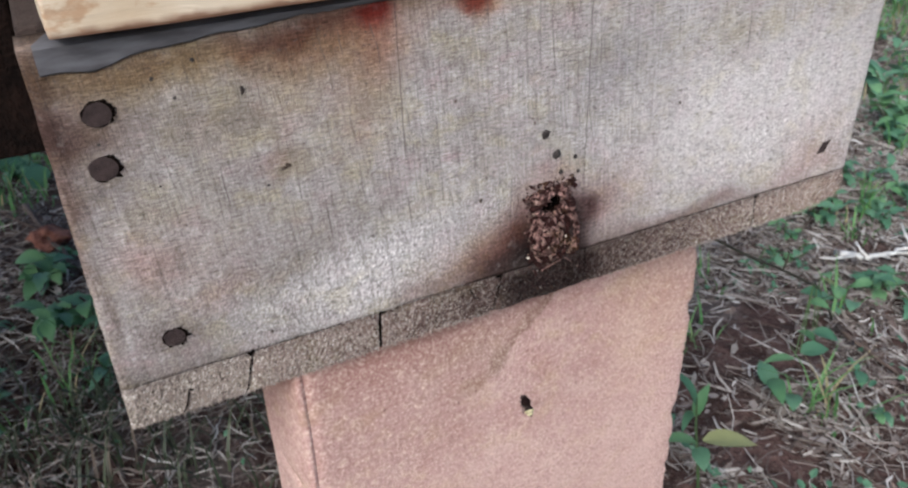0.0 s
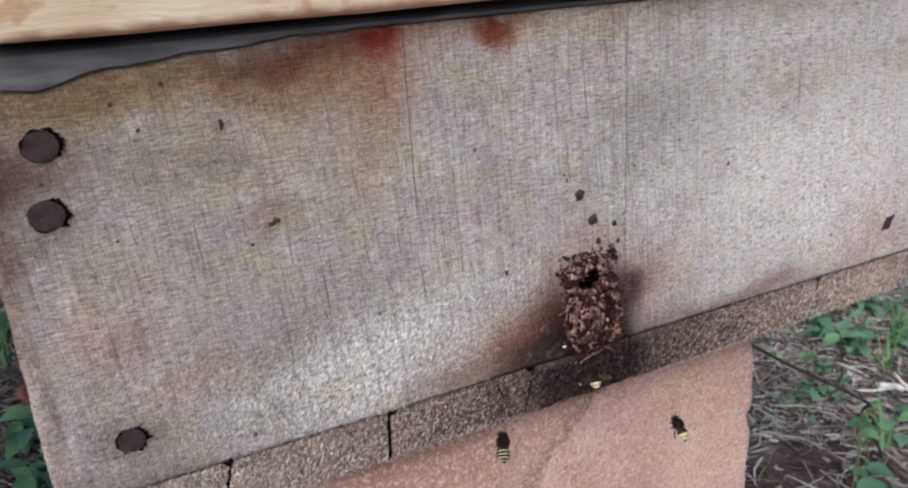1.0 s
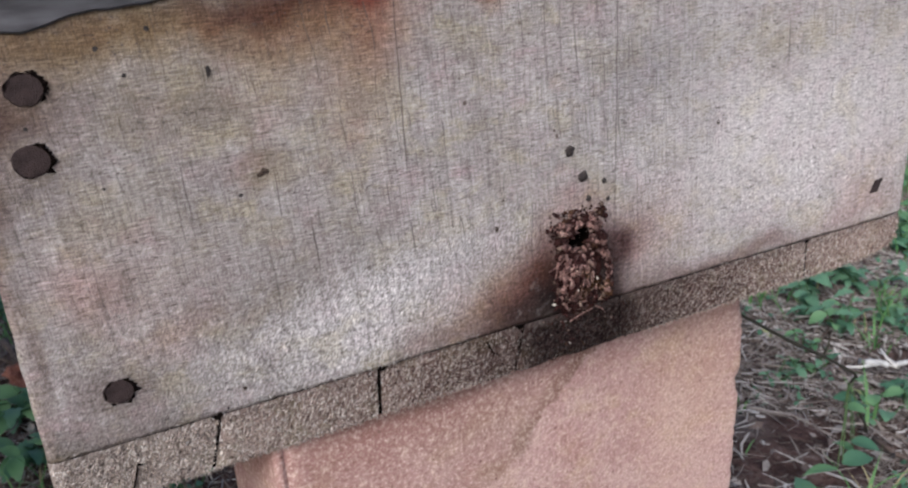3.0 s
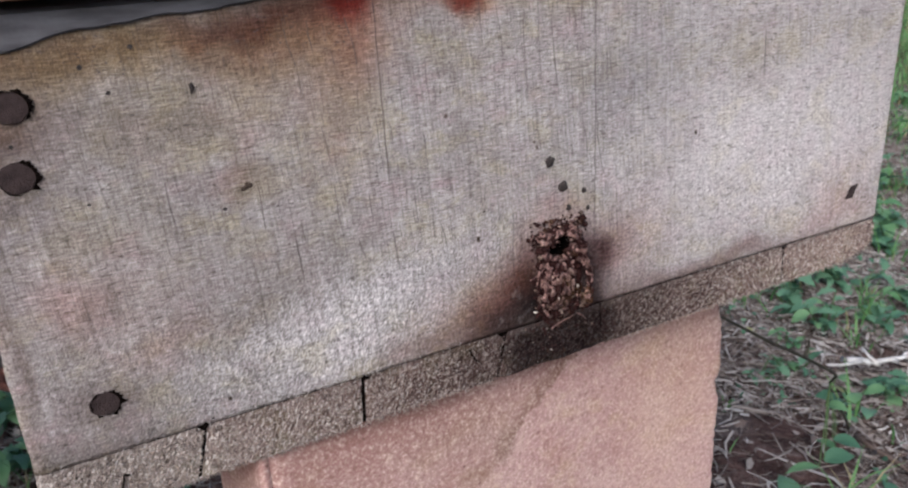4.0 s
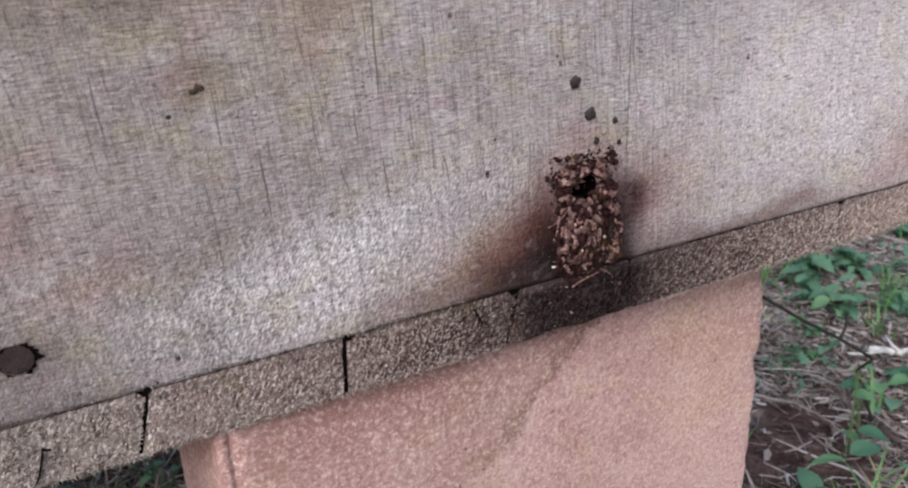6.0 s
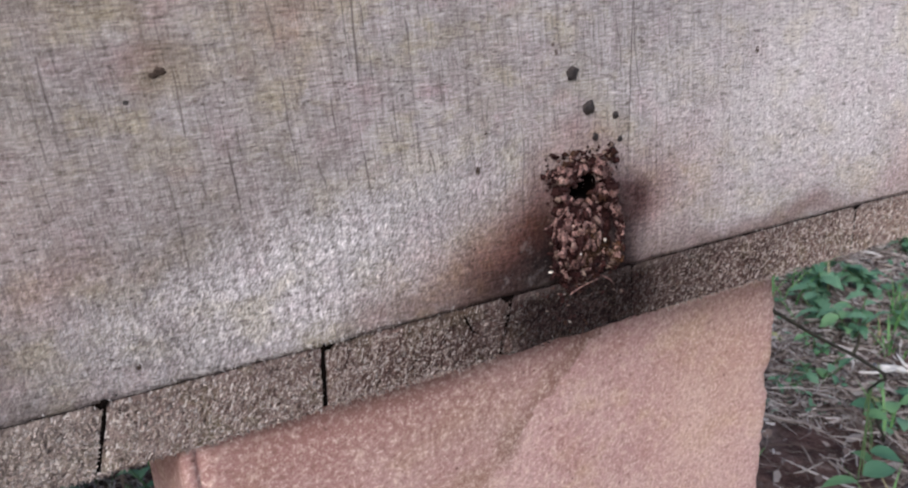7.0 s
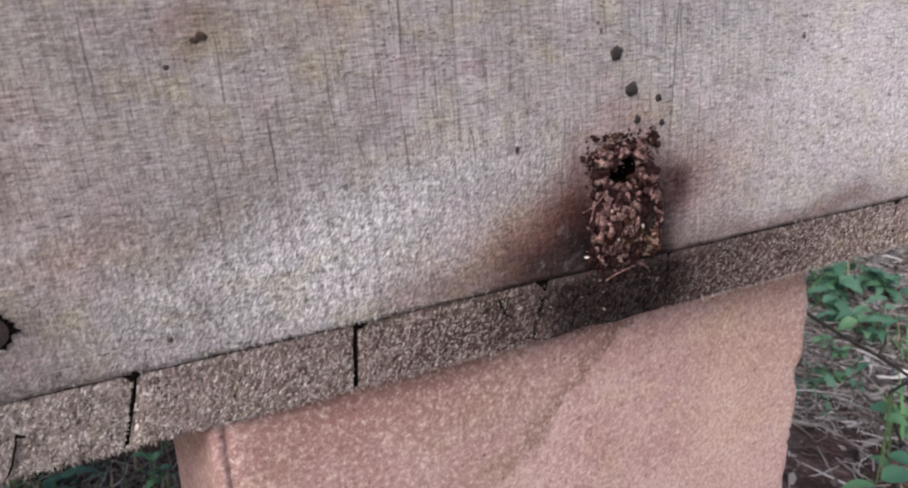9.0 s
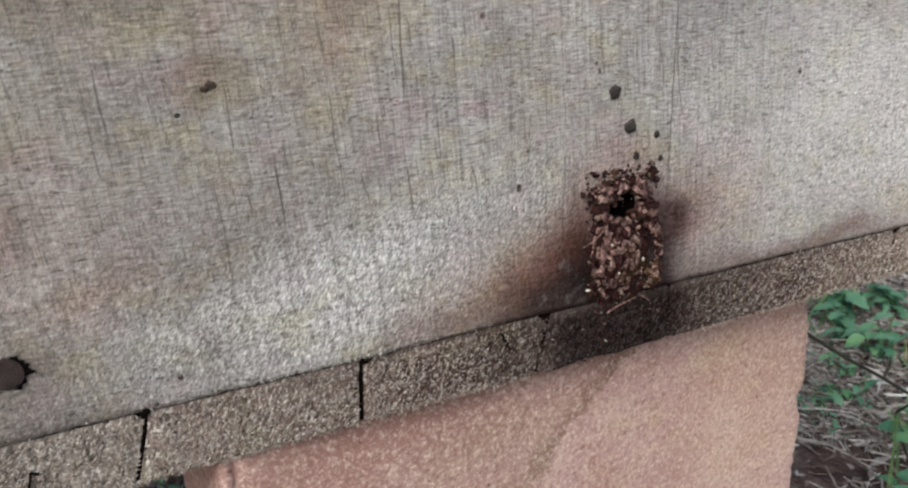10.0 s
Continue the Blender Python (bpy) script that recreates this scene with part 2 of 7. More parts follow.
    for x0, z0, rx, rz, inner, turn, amount, tint in (
        (0.09, 0.143, 0.047, 0.027, 0.15, 0.0, 0.75, (0.8, 0.68, 0.53)),
        (0.1, 0.146, 0.034, 0.018, 0.2, 0.0, 0.75, (0.78, 0.58, 0.45)),
        (0.088, 0.1515, 0.04, 0.009, 0.2, 0.0, 0.9, (0.45, 0.31, 0.3)),
        (0.1175, 0.1495, 0.0135, 0.0095, 0.25, 0.0, 1.0, (0.6, 0.14, 0.13)),
        (0.121, 0.142, 0.024, 0.026, 0.0, 0.0, 0.85, (0.9, 0.62, 0.5)),
        (0.1605, 0.1535, 0.0135, 0.0085, 0.2, 0.0, 0.95, (0.5, 0.15, 0.13)),
        (0.166, 0.152, 0.022, 0.014, 0.0, 0.0, 0.8, (0.92, 0.68, 0.52)),
        (0.145, 0.154, 0.05, 0.01, 0.1, 0.0, 0.7, (0.8, 0.62, 0.45)),
        (0.205, 0.155, 0.055, 0.016, 0.0, 0.0, 0.65, (0.9, 0.79, 0.58)),
        (0.112, 0.12, 0.018, 0.034, 0.0, 0.1, 0.6, (0.9, 0.77, 0.61)),
        (0.068, 0.146, 0.012, 0.008, 0.0, 0.0, 0.6, (0.98, 0.7, 0.62)),
        (0.045, 0.143, 0.045, 0.02, 0.0, 0.0, 0.6, (0.93, 0.84, 0.62)),
        (0.078, 0.148, 0.07, 0.015, 0.0, 0.0, 0.7, (0.72, 0.63, 0.54)),
        (0.077, 0.118, 0.02, 0.03, 0.0, 0.0, 0.4, (0.95, 0.85, 0.72)),
        (0.225, 0.114, 0.03, 0.018, 0.0, 0.0, 0.5, (0.83, 0.82, 0.86)),
        (0.155, 0.098, 0.03, 0.03, 0.0, 0.0, 0.25, (0.92, 0.92, 0.94)),
        (0.008, 0.118, 0.028, 0.03, 0.0, 0.0, 0.75, (0.62, 0.56, 0.55)),
        (0.03, 0.15, 0.06, 0.012, 0.1, 0.0, 0.6, (0.7, 0.62, 0.55)),
        (0.012, 0.14, 0.04, 0.03, 0.0, 0.0, 0.7, (0.62, 0.53, 0.46)),
        (0.0, 0.145, 0.014, 0.03, 0.1, 0.0, 0.9, (0.4, 0.32, 0.28)),
        (0.002, 0.05, 0.006, 0.1, 0.0, 0.0, 0.6, (0.6, 0.52, 0.48)),
        (0.03, 0.148, 0.07, 0.016, 0.1, 0.0, 0.75, (0.78, 0.69, 0.52)),
        (0.004, 0.128, 0.028, 0.014, 0.2, 0.0, 0.8, (0.45, 0.32, 0.3)),
        (0.16, 0.16, 0.2, 0.007, 0.3, 0.0, 0.8, (0.5, 0.42, 0.38)),
        (0.165, 0.036, 0.062, 0.026, 0.1, 0.3, 0.9, (0.76, 0.58, 0.5)),
        (0.178, 0.036, 0.034, 0.027, 0.0, 0.3, 0.9, (0.5, 0.345, 0.31)),
        (0.24, 0.045, 0.036, 0.03, 0.0, 0.0, 0.55, (0.9, 0.73, 0.69)),
        (0.199, 0.063, 0.028, 0.014, 0.1, 0.0, 0.7, (0.82, 0.62, 0.58)),
        (0.183, 0.042, 0.014, 0.024, 0.1, 0.2, 0.9, (0.38, 0.24, 0.22)),
        (0.172, 0.034, 0.04, 0.02, 0.0, 0.3, 0.6, (0.7, 0.52, 0.48)),
        (0.03, 0.08, 0.06, 0.06, 0.0, 0.0, 0.5, (0.78, 0.76, 0.75)),
        (0.197, 0.034, 0.022, 0.028, 0.35, 0.0, 0.97, (0.15, 0.09, 0.085)),
        # right of the heap: dark stain, with the heap's shadow painted into it
        (0.213, 0.046, 0.0165, 0.019, 0.25, 0.2, 1.0, (0.15, 0.085, 0.085)),
        (0.221, 0.049, 0.028, 0.021, 0.0, 0.2, 0.75, (0.55, 0.36, 0.33)),
        (0.214, 0.027, 0.01, 0.02, 0.1, 0.0, 0.9, (0.3, 0.24, 0.24)),
        (0.225, 0.026, 0.03, 0.014, 0.0, 0.1, 0.85, (0.48, 0.38, 0.37)),
        (0.19, 0.02, 0.05, 0.018, 0.15, 0.0, 0.97, (0.1, 0.076, 0.076)),
        (0.205, 0.026, 0.035, 0.022, 0.2, 0.0, 0.7, (0.3, 0.22, 0.22)),
        (0.285, 0.022, 0.1, 0.009, 0.1, 0.02, 0.85, (0.5, 0.39, 0.36)),
        (0.083, 0.0995, 0.016, 0.009, 0.0, 0.0, 0.6, (0.78, 0.68, 0.5)),
        (0.03, 0.071, 0.016, 0.006, 0.0, 0.6, 0.45, (0.6, 0.52, 0.48)),
        (0.025, 0.091, 0.024, 0.013, 0.0, 0.2, 0.4, (0.95, 0.91, 0.7)),
        (0.02, 0.074, 0.018, 0.016, 0.0, 0.0, 0.7, (1.08, 0.86, 0.82)),
        (0.045, 0.053, 0.02, 0.012, 0.0, 0.0, 0.6, (1.06, 0.88, 0.85)),
        (0.04, 0.094, 0.03, 0.014, 0.0, 0.0, 0.4, (0.9, 0.88, 0.74)),
        (0.06, 0.118, 0.045, 0.018, 0.0, 0.0, 0.45, (0.92, 0.88, 0.72)),
        (0.174, 0.025, 0.048, 0.018, 0.0, 0.2, 0.95, (0.36, 0.28, 0.285)),
        (0.0, 0.11, 0.01, 0.07, 0.1, 0.0, 0.9, (0.5, 0.39, 0.34)),
        (0.37, 0.03, 0.05, 0.016, 0.1, 0.0, 0.5, (0.85, 0.62, 0.56)),
        (0.026, 0.04, 0.022, 0.013, 0.1, 0.0, 0.85, (0.58, 0.53, 0.51)),
        (0.022, 0.027, 0.05, 0.012, 0.0, 0.0, 0.7, (0.7, 0.66, 0.63)),
        (0.075, 0.055, 0.03, 0.014, 0.0, 0.3, 0.6, (0.72, 0.69, 0.68)),
        (0.1, 0.088, 0.05, 0.022, 0.0, 0.1, 0.3, (0.86, 0.82, 0.8)),
        (0.305, 0.118, 0.05, 0.02, 0.0, 0.0, 0.5, (0.84, 0.82, 0.75)),
        (0.262, 0.09, 0.03, 0.016, 0.0, 0.2, 0.5, (0.8, 0.78, 0.78)),
        (0.05, 0.12, 0.04, 0.012, 0.0, 0.0, 0.6, (0.8, 0.76, 0.72)),
    ):
        stain = n.blob(ww, x0, z0, rx, rz, inner, turn)
        if 0.15 < x0 < 0.26 and z0 < 0.07:
            stain = n.op("MULTIPLY", stain, dusted)
        col = n.mix(n.op("MULTIPLY", stain, amount), col, rgb(*tint), "MULTIPLY")
    # the grain shows through the washes
    combed = n.noise(n.scaled(n.warp(v, 60, 0.003, 2), 0.35, 1, 2.6), 620, 3, 0.7)
    stubble = n.tree.nodes.new("ShaderNodeMix")
    n.put(stubble.inputs[0], n.span(n.op("ADD", z, n.op("MULTIPLY", n.op("SUBTRACT", cloud, 0.5), 0.05)), 0.05, 0.085, 0.0, 0.85))
    n.put(stubble.inputs[2], n.noise(n.scaled(n.scaled(v, 1, 1, 1, turn=radians(-30)), 1, 1, 0.5), 1150, 3, 0.75))
    n.put(stubble.inputs[3], combed)
    stubble = stubble.outputs[0]
    rough_low = n.span(z, 0.05, 0.12, 1.0, 0.7)
    col = n.mix(n.op("MULTIPLY", n.span(stubble, 0.38, 0.49, 1.0, 0.0), n.op("MULTIPLY", rough_low, 0.65)), col, rgb(0.52, 0.49, 0.48), "MULTIPLY")
    col = n.mix(n.op("MULTIPLY", n.span(stubble, 0.53, 0.64), rough_low), col, rgb(1.38, 1.38, 1.4), "MULTIPLY")
    hue = n.noise(n.scaled(v, 1, 1, 1.3, 9.1, 4.4), 48, 4, 0.6)
    col = n.mix(n.span(hue, 0.5, 0.64, 0.0, 0.6), col, rgb(0.99, 0.97, 0.84), "MULTIPLY")
    col = n.mix(n.span(hue, 0.36, 0.5, 0.5, 0.0), col, rgb(1.02, 0.96, 0.99), "MULTIPLY")
    grime = n.noise(n.scaled(v, 1, 1, 1.5, 1.3, 8.1), 26, 5, 0.65)
    col = n.mix(n.span(grime, 0.5, 0.68, 0.0, 0.55), col, rgb(0.68, 0.65, 0.62), "MULTIPLY")
    col = n.mix(n.span(grime, 0.3, 0.46, 0.3, 0.0), col, rgb(1.12, 1.08, 1.04), "MULTIPLY")
    mottle = n.noise(v, 105, 4, 0.7)
    col = n.mix(n.op("MULTIPLY", n.span(mottle, 0.55, 0.72), 0.28), col, rgb(0.16, 0.13, 0.115))
    col = n.mix(n.op("MULTIPLY", n.span(mottle, 0.3, 0.44, 1.0, 0.0), n.op("MULTIPLY", n.span(x, 0.1, 0.2, 0.25, 0.1), n.span(z, 0.11, 0.13, 1.0, 0.3))), col, rgb(0.7, 0.64, 0.6))
    pits = n.span(n.cells(n.warp(n.scaled(v, 1, 1, 1.8), 300, 0.003), 420), 0.12, 0.26, 1.0, 0.0)
    col = n.mix(n.op("MULTIPLY", n.op("MULTIPLY", pits, n.span(n.noise(v, 60, 3), 0.46, 0.6)), 0.75), col, rgb(0.09, 0.07, 0.063))
    # saw lines some millimetres apart, in long broken strokes
    for pitch, keep, wide, amount, seed in ((0.0062, 0.5, 0.045, 0.6, 0.0), (0.0037, 0.54, 0.06, 0.5, 4.0)):
        turn_x = n.op("ADD", n.op("MULTIPLY", tx.outputs[0], 1 / pitch), n.op("MULTIPLY", n.noise(n.scaled(v, 1, 1, 0.25, seed, 1.0), 55, 2, 0.5), 2.4))
        stroke = n.span(n.op("ABSOLUTE", n.op("SUBTRACT", n.op("FRACT", turn_x), 0.5)), wide * 0.4, wide, 1.0, 0.0)
        on = n.span(n.noise(n.scaled(tilt, 6, 1, 1.0, seed, 2.0), 42, 3, 0.65), keep, keep + 0.08)
        col = n.mix(n.op("MULTIPLY", n.op("MULTIPLY", stroke, on), n.op("MULTIPLY", n.op("MULTIPLY", n.op("MULTIPLY", left, upper), n.span(x, 0.03, 0.09, 0.35, 1.0)), amount)), col, rgb(0.09, 0.075, 0.068))
    # long upright checks
    wav = n.op("MULTIPLY", n.op("SUBTRACT", n.noise(v, 90, 2), 0.5), 0.0012)
    for x0, slope, z0, z1, wide in ((0.1262, -0.01, 0.085, 0.158, 0.0005), (0.215, -0.01, 0.055, 0.158, 0.0004), (0.3065, -0.05, 0.1, 0.13, 0.0005),
                                    (0.0525, -0.07, 0.083, 0.11, 0.0004), (0.0885, -0.07, 0.056, 0.085, 0.0004), (0.1045, -0.06, 0.066, 0.08, 0.0003)):
        at = n.op("ADD", n.op("SUBTRACT", n.op("SUBTRACT", x, x0), n.op("MULTIPLY", n.op("SUBTRACT", z, 0.12), slope)), wav)
        line = n.span(n.op("ABSOLUTE", at), 0.0, wide, 1.0, 0.0)
        ends = n.op("MULTIPLY", n.span(z, z0, z0 + 0.012), n.span(z, z1 - 0.008, z1, 1.0, 0.0))
        col = n.mix(n.op("MULTIPLY", n.op("MULTIPLY", line, ends), 0.75), col, rgb(0.07, 0.055, 0.05))
    # scattered flyspecks
    dots = n.cells(n.warp(v, 200, 0.004), 95)
    keep = n.noise(v, 23, 1)
    col = n.mix(n.op("MULTIPLY", n.span(dots, 0.045, 0.09, 1.0, 0.0), n.span(keep, 0.55, 0.62)), col, rgb(0.12, 0.09, 0.075))
    last = n.bump(n.op("ADD", n.op("MULTIPLY", fibre, 0.5), n.op("MULTIPLY", saw_fine, 0.7)), 0.0008, 0.6)
    n.bump(fuzz, 0.0005, 0.35, last)
    return n.done(col, n.span(cloud, 0.2, 0.8, 0.75, 0.95))


def end_grain():
    n = Nodes("plank_end_grain", 0.95, 0.05)
    v = n.coord
    w = n.warp(v, 60, 0.01, 3)
    lean = n.scaled(v, 1, 1, 1, turn=radians(-28))
    coarse = n.noise(n.scaled(lean, 1, 1, 0.45), 720, 4, 0.8)
    fleck = n.noise(n.scaled(lean, 1, 1, 0.4, 3.0, 1.0), 1150, 2, 0.7)
    fine = n.noise(v, 1500, 2, 0.7)
    cloud = n.noise(v, 50, 4)
    info = n.tree.nodes.new("ShaderNodeObjectInfo").outputs["Random"]
    col = n.mix(n.span(cloud, 0.35, 0.68), rgb(0.17, 0.118, 0.1), rgb(0.33, 0.25, 0.215))
    col = n.mix(n.op("MULTIPLY", info, 0.3), col, rgb(0.27, 0.18, 0.15))
    olive = n.span(n.noise(n.scaled(v, 1, 1, 1, 5.0, 2.0), 75, 4, 0.6), 0.5, 0.64)
    col = n.mix(n.op("MULTIPLY", olive, 0.6), col, rgb(0.25, 0.215, 0.13))
    mauve = n.span(n.noise(n.scaled(v, 1, 1, 1, 1.0, 7.0), 60, 4, 0.6), 0.54, 0.66)
    col = n.mix(n.op("MULTIPLY", mauve, 0.5), col, rgb(0.25, 0.165, 0.15))
    col = n.mix(n.op("MULTIPLY", n.blob(w, 0.02, 0.012, 0.05, 0.03, 0.3), 0.55), col, rgb(0.4, 0.35, 0.3))
    col = n.mix(n.op("MULTIPLY", n.blob(w, 0.37, 0.012, 0.05, 0.03, 0.2), 0.5), col, rgb(0.4, 0.28, 0.235))
    soot = n.op("MAXIMUM", n.blob(w, 0.2, 0.009, 0.052, 0.05, 0.4), n.op("MULTIPLY", n.blob(w, 0.21, 0.01, 0.125, 0.06, 0.15), 0.78))
    bare = n.op("SUBTRACT", 1.0, soot)
    col = n.mix(n.op("MULTIPLY", n.span(coarse, 0.36, 0.5, 1.0, 0.0), 0.85), col, rgb(0.045, 0.032, 0.028))
    col = n.mix(n.op("MULTIPLY", soot, n.span(n.noise(v, 420, 4, 0.75), 0.36, 0.6, 1.0, 0.84)), col, rgb(0.01, 0.0065, 0.0075))
    col = n.mix(n.op("MULTIPLY", n.blob(w, 0.245, 0.012, 0.1, 0.05, 0.2), 0.6), col, rgb(0.55, 0.36, 0.34), "MULTIPLY")
    col = n.mix(n.op("MULTIPLY", n.blob(w, 0.15, 0.012, 0.06, 0.04, 0.1), 0.5), col, rgb(0.7, 0.48, 0.46), "MULTIPLY")
    col = n.mix(n.op("MULTIPLY", n.span(coarse, 0.52, 0.64), n.op("ADD", n.op("MULTIPLY", bare, 0.72), 0.03)), col, rgb(0.68, 0.59, 0.52))
    col = n.mix(n.op("MULTIPLY", n.span(fleck, 0.55, 0.63), n.op("ADD", n.op("MULTIPLY", bare, 0.8), 0.08)), col, rgb(0.85, 0.78, 0.7))
    # darker towards the planks' upper edge
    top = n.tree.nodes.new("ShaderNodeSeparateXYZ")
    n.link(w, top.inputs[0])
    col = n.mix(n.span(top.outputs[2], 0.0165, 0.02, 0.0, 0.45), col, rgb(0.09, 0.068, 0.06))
    last = n.bump(coarse, 0.0012, 0.9)
    n.bump(fine, 0.0004, 0.7, last)
    return n.done(col)


def clay_block():
    n = Nodes("pink_clay", 0.9, 0.2)
    v = n.coord
    w = n.warp(v, 30, 0.014, 4)
    cloud = n.noise(v, 16, 4, 0.6)
    patch = n.noise(n.scaled(v, 1, 1, 1, 2.0, 6.0), 42, 5, 0.65)
    grit = n.noise(v, 560, 4, 0.85)
    sand = n.cells(v, 1050, out="Color")
    col = n.mix(n.span(cloud, 0.3, 0.7), rgb(0.44, 0.262, 0.236), rgb(0.54, 0.347, 0.316))
    col = n.mix(n.op("MULTIPLY", n.span(patch, 0.48, 0.62), 0.55), col, rgb(0.62, 0.445, 0.392))
    col = n.mix(n.op("MULTIPLY", n.span(patch, 0.36, 0.46, 1.0, 0.0), 0.5), col, rgb(0.4, 0.215, 0.18))
    ochre = n.span(n.noise(n.scaled(v, 1, 1, 1.5, 4.0, 9.0), 38, 4, 0.6), 0.5, 0.66)
    col = n.mix(n.op("MULTIPLY", ochre, 0.5), col, rgb(0.53, 0.375, 0.24))
    # a damp brown stain with a flaked edge, and the redder band under the planks, partly shade put into the colour
    edge = n.op("ADD", n.op("MULTIPLY", n.op("SUBTRACT", n.noise(v, 190, 4, 0.7), 0.5), 0.008), n.op("MULTIPLY", n.op("SUBTRACT", n.noise(v, 52, 2, 0.5), 0.5), 0.034))
    xz = n.tree.nodes.new("ShaderNodeSeparateXYZ")
    n.link(v, xz.inputs[0])
    along = n.op("ADD", n.op("SUBTRACT", n.op("SUBTRACT", xz.outputs[0], 0.1612), n.op("MULTIPLY", xz.outputs[2], 1.25)), edge)
    flake = n.op("MULTIPLY", n.span(along, -0.02, 0.0, 0.15, 1.0), n.span(along, 0.0, 0.0014, 1.0, 0.0))
    flake = n.op("MULTIPLY", flake, n.op("MULTIPLY", n.op("MULTIPLY", n.span(xz.outputs[2], -0.058, -0.042), n.span(along, -0.05, -0.012)), n.span(n.noise(v, 45, 3), 0.35, 0.6, 0.5, 1.0)))
    col = n.mix(n.op("MULTIPLY", flake, 0.9), col, rgb(0.235, 0.135, 0.1))
    col = n.mix(n.op("MULTIPLY", n.blob(w, 0.1095, -0.041, 0.009, 0.014, 0.3, -0.15), 0.8), col, rgb(0.26, 0.165, 0.125))
    col = n.mix(n.op("MULTIPLY", n.blob(w, 0.094, -0.049, 0.018, 0.009, 0.2, 0.2), 0.7), col, rgb(0.3, 0.18, 0.13))
    col = n.mix(n.op("MULTIPLY", n.blob(w, 0.09, -0.025, 0.045, 0.022, 0.1), 0.55), col, rgb(0.36, 0.235, 0.185))
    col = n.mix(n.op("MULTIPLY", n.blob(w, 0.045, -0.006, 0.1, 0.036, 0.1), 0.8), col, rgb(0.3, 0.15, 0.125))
    col = n.mix(n.op("MULTIPLY", n.blob(w, 0.045, -0.05, 0.08, 0.06, 0.1), 0.4), col, rgb(0.37, 0.22, 0.19))
    mottle = n.noise(n.scaled(v, 1, 1, 1, 8.0, 3.0), 260, 4, 0.7)
    col = n.mix(n.op("MULTIPLY", n.span(mottle, 0.52, 0.64), 0.5), col, rgb(0.68, 0.52, 0.42))
    col = n.mix(n.op("MULTIPLY", n.span(mottle, 0.36, 0.48, 1.0, 0.0), 0.42), col, rgb(0.29, 0.175, 0.135))
    # darker top edge: dirt, with contact shade under the planks painted in
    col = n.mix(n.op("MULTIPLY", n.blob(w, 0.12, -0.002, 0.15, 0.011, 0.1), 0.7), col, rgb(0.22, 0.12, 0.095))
    col = n.mix(n.op("MULTIPLY", n.blob(w, 0.215, -0.05, 0.05, 0.09, 0.2), 0.35), col, rgb(0.57, 0.39, 0.27))
    # paler downwards: the stronger light low on the slab is painted in
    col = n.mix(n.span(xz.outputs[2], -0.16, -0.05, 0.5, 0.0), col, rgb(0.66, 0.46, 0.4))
    # sand grains, light and dark
    tone = n.tree.nodes.new("ShaderNodeSeparateColor")
    n.link(sand, tone.inputs[0])
    col = n.mix(n.span(tone.outputs[0], 0.7, 0.98, 0.0, 0.22), col, rgb(0.85, 0.68, 0.57))
    col = n.mix(n.span(tone.outputs[1], 0.7, 0.97, 0.0, 0.3), col, rgb(0.25, 0.13, 0.1))
    col = n.mix(n.op("MULTIPLY", n.span(grit, 0.53, 0.66), 0.68), col, rgb(0.86, 0.69, 0.58))
    col = n.mix(n.op("MULTIPLY", n.span(grit, 0.35, 0.47, 1.0, 0.0), 0.7), col, rgb(0.22, 0.115, 0.088))
    pores = n.cells(n.warp(v, 120, 0.006), 150)
    col = n.mix(n.op("MULTIPLY", n.span(pores, 0.05, 0.13, 1.0, 0.0), n.span(n.noise(v, 40, 1), 0.5, 0.6)), col, rgb(0.17, 0.085, 0.068))
    last = n.bump(n.op("ADD", n.noise(v, 110, 4, 0.7), n.op("MULTIPLY", flake, 0.5)), 0.0009, 0.3)
    n.bump(grit, 0.0006, 0.55, last)
    return n.done(col)


def lid_wood():
    n = Nodes("pale_lid_wood", 0.75, 0.3)
    v = n.coord
    w = n.warp(v, 14, 0.012, 3)
    grain = n.noise(n.scaled(w, 1, 1, 9), 60, 4, 0.6)
    cloud = n.noise(w, 22, 3)
    col = n.mix(n.span(cloud, 0.3, 0.7), rgb(0.5, 0.39, 0.265), rgb(0.62, 0.525, 0.4))
    col = n.mix(n.op("MULTIPLY", n.span(grain, 0.3, 0.5, 1.0, 0.0), 0.12), col, rgb(0.45, 0.29, 0.16))
    col = n.mix(n.op("MULTIPLY", n.span(n.noise(n.scaled(w, 1, 1, 1.6, 2.0, 1.0), 60, 4, 0.65), 0.52, 0.66), 0.7), col, rgb(0.36, 0.2, 0.1))
    col = n.mix(n.op("MULTIPLY", n.blob(n.warp(v, 120, 0.003), 0.09, 0.1595, 0.5, 0.0052, 0.4), 0.92), col, rgb(0.17, 0.08, 0.045))
    n.bump(grain, 0.0006, 0.7)
    return n.done(col)


def grey_sheet():
    n = Nodes("grey_sheet", 0.42, 0.5)
    v = n.coord
    c = n.noise(n.scaled(v, 1, 1, 5), 60, 4)
    col = n.mix(n.span(c, 0.3, 0.7), rgb(0.055, 0.052, 0.056), rgb(0.115, 0.112, 0.12))
    n.bump(n.noise(v, 300, 3), 0.0006, 0.5)
    return n.done(col, n.span(c, 0.2, 0.8, 0.35, 0.6))


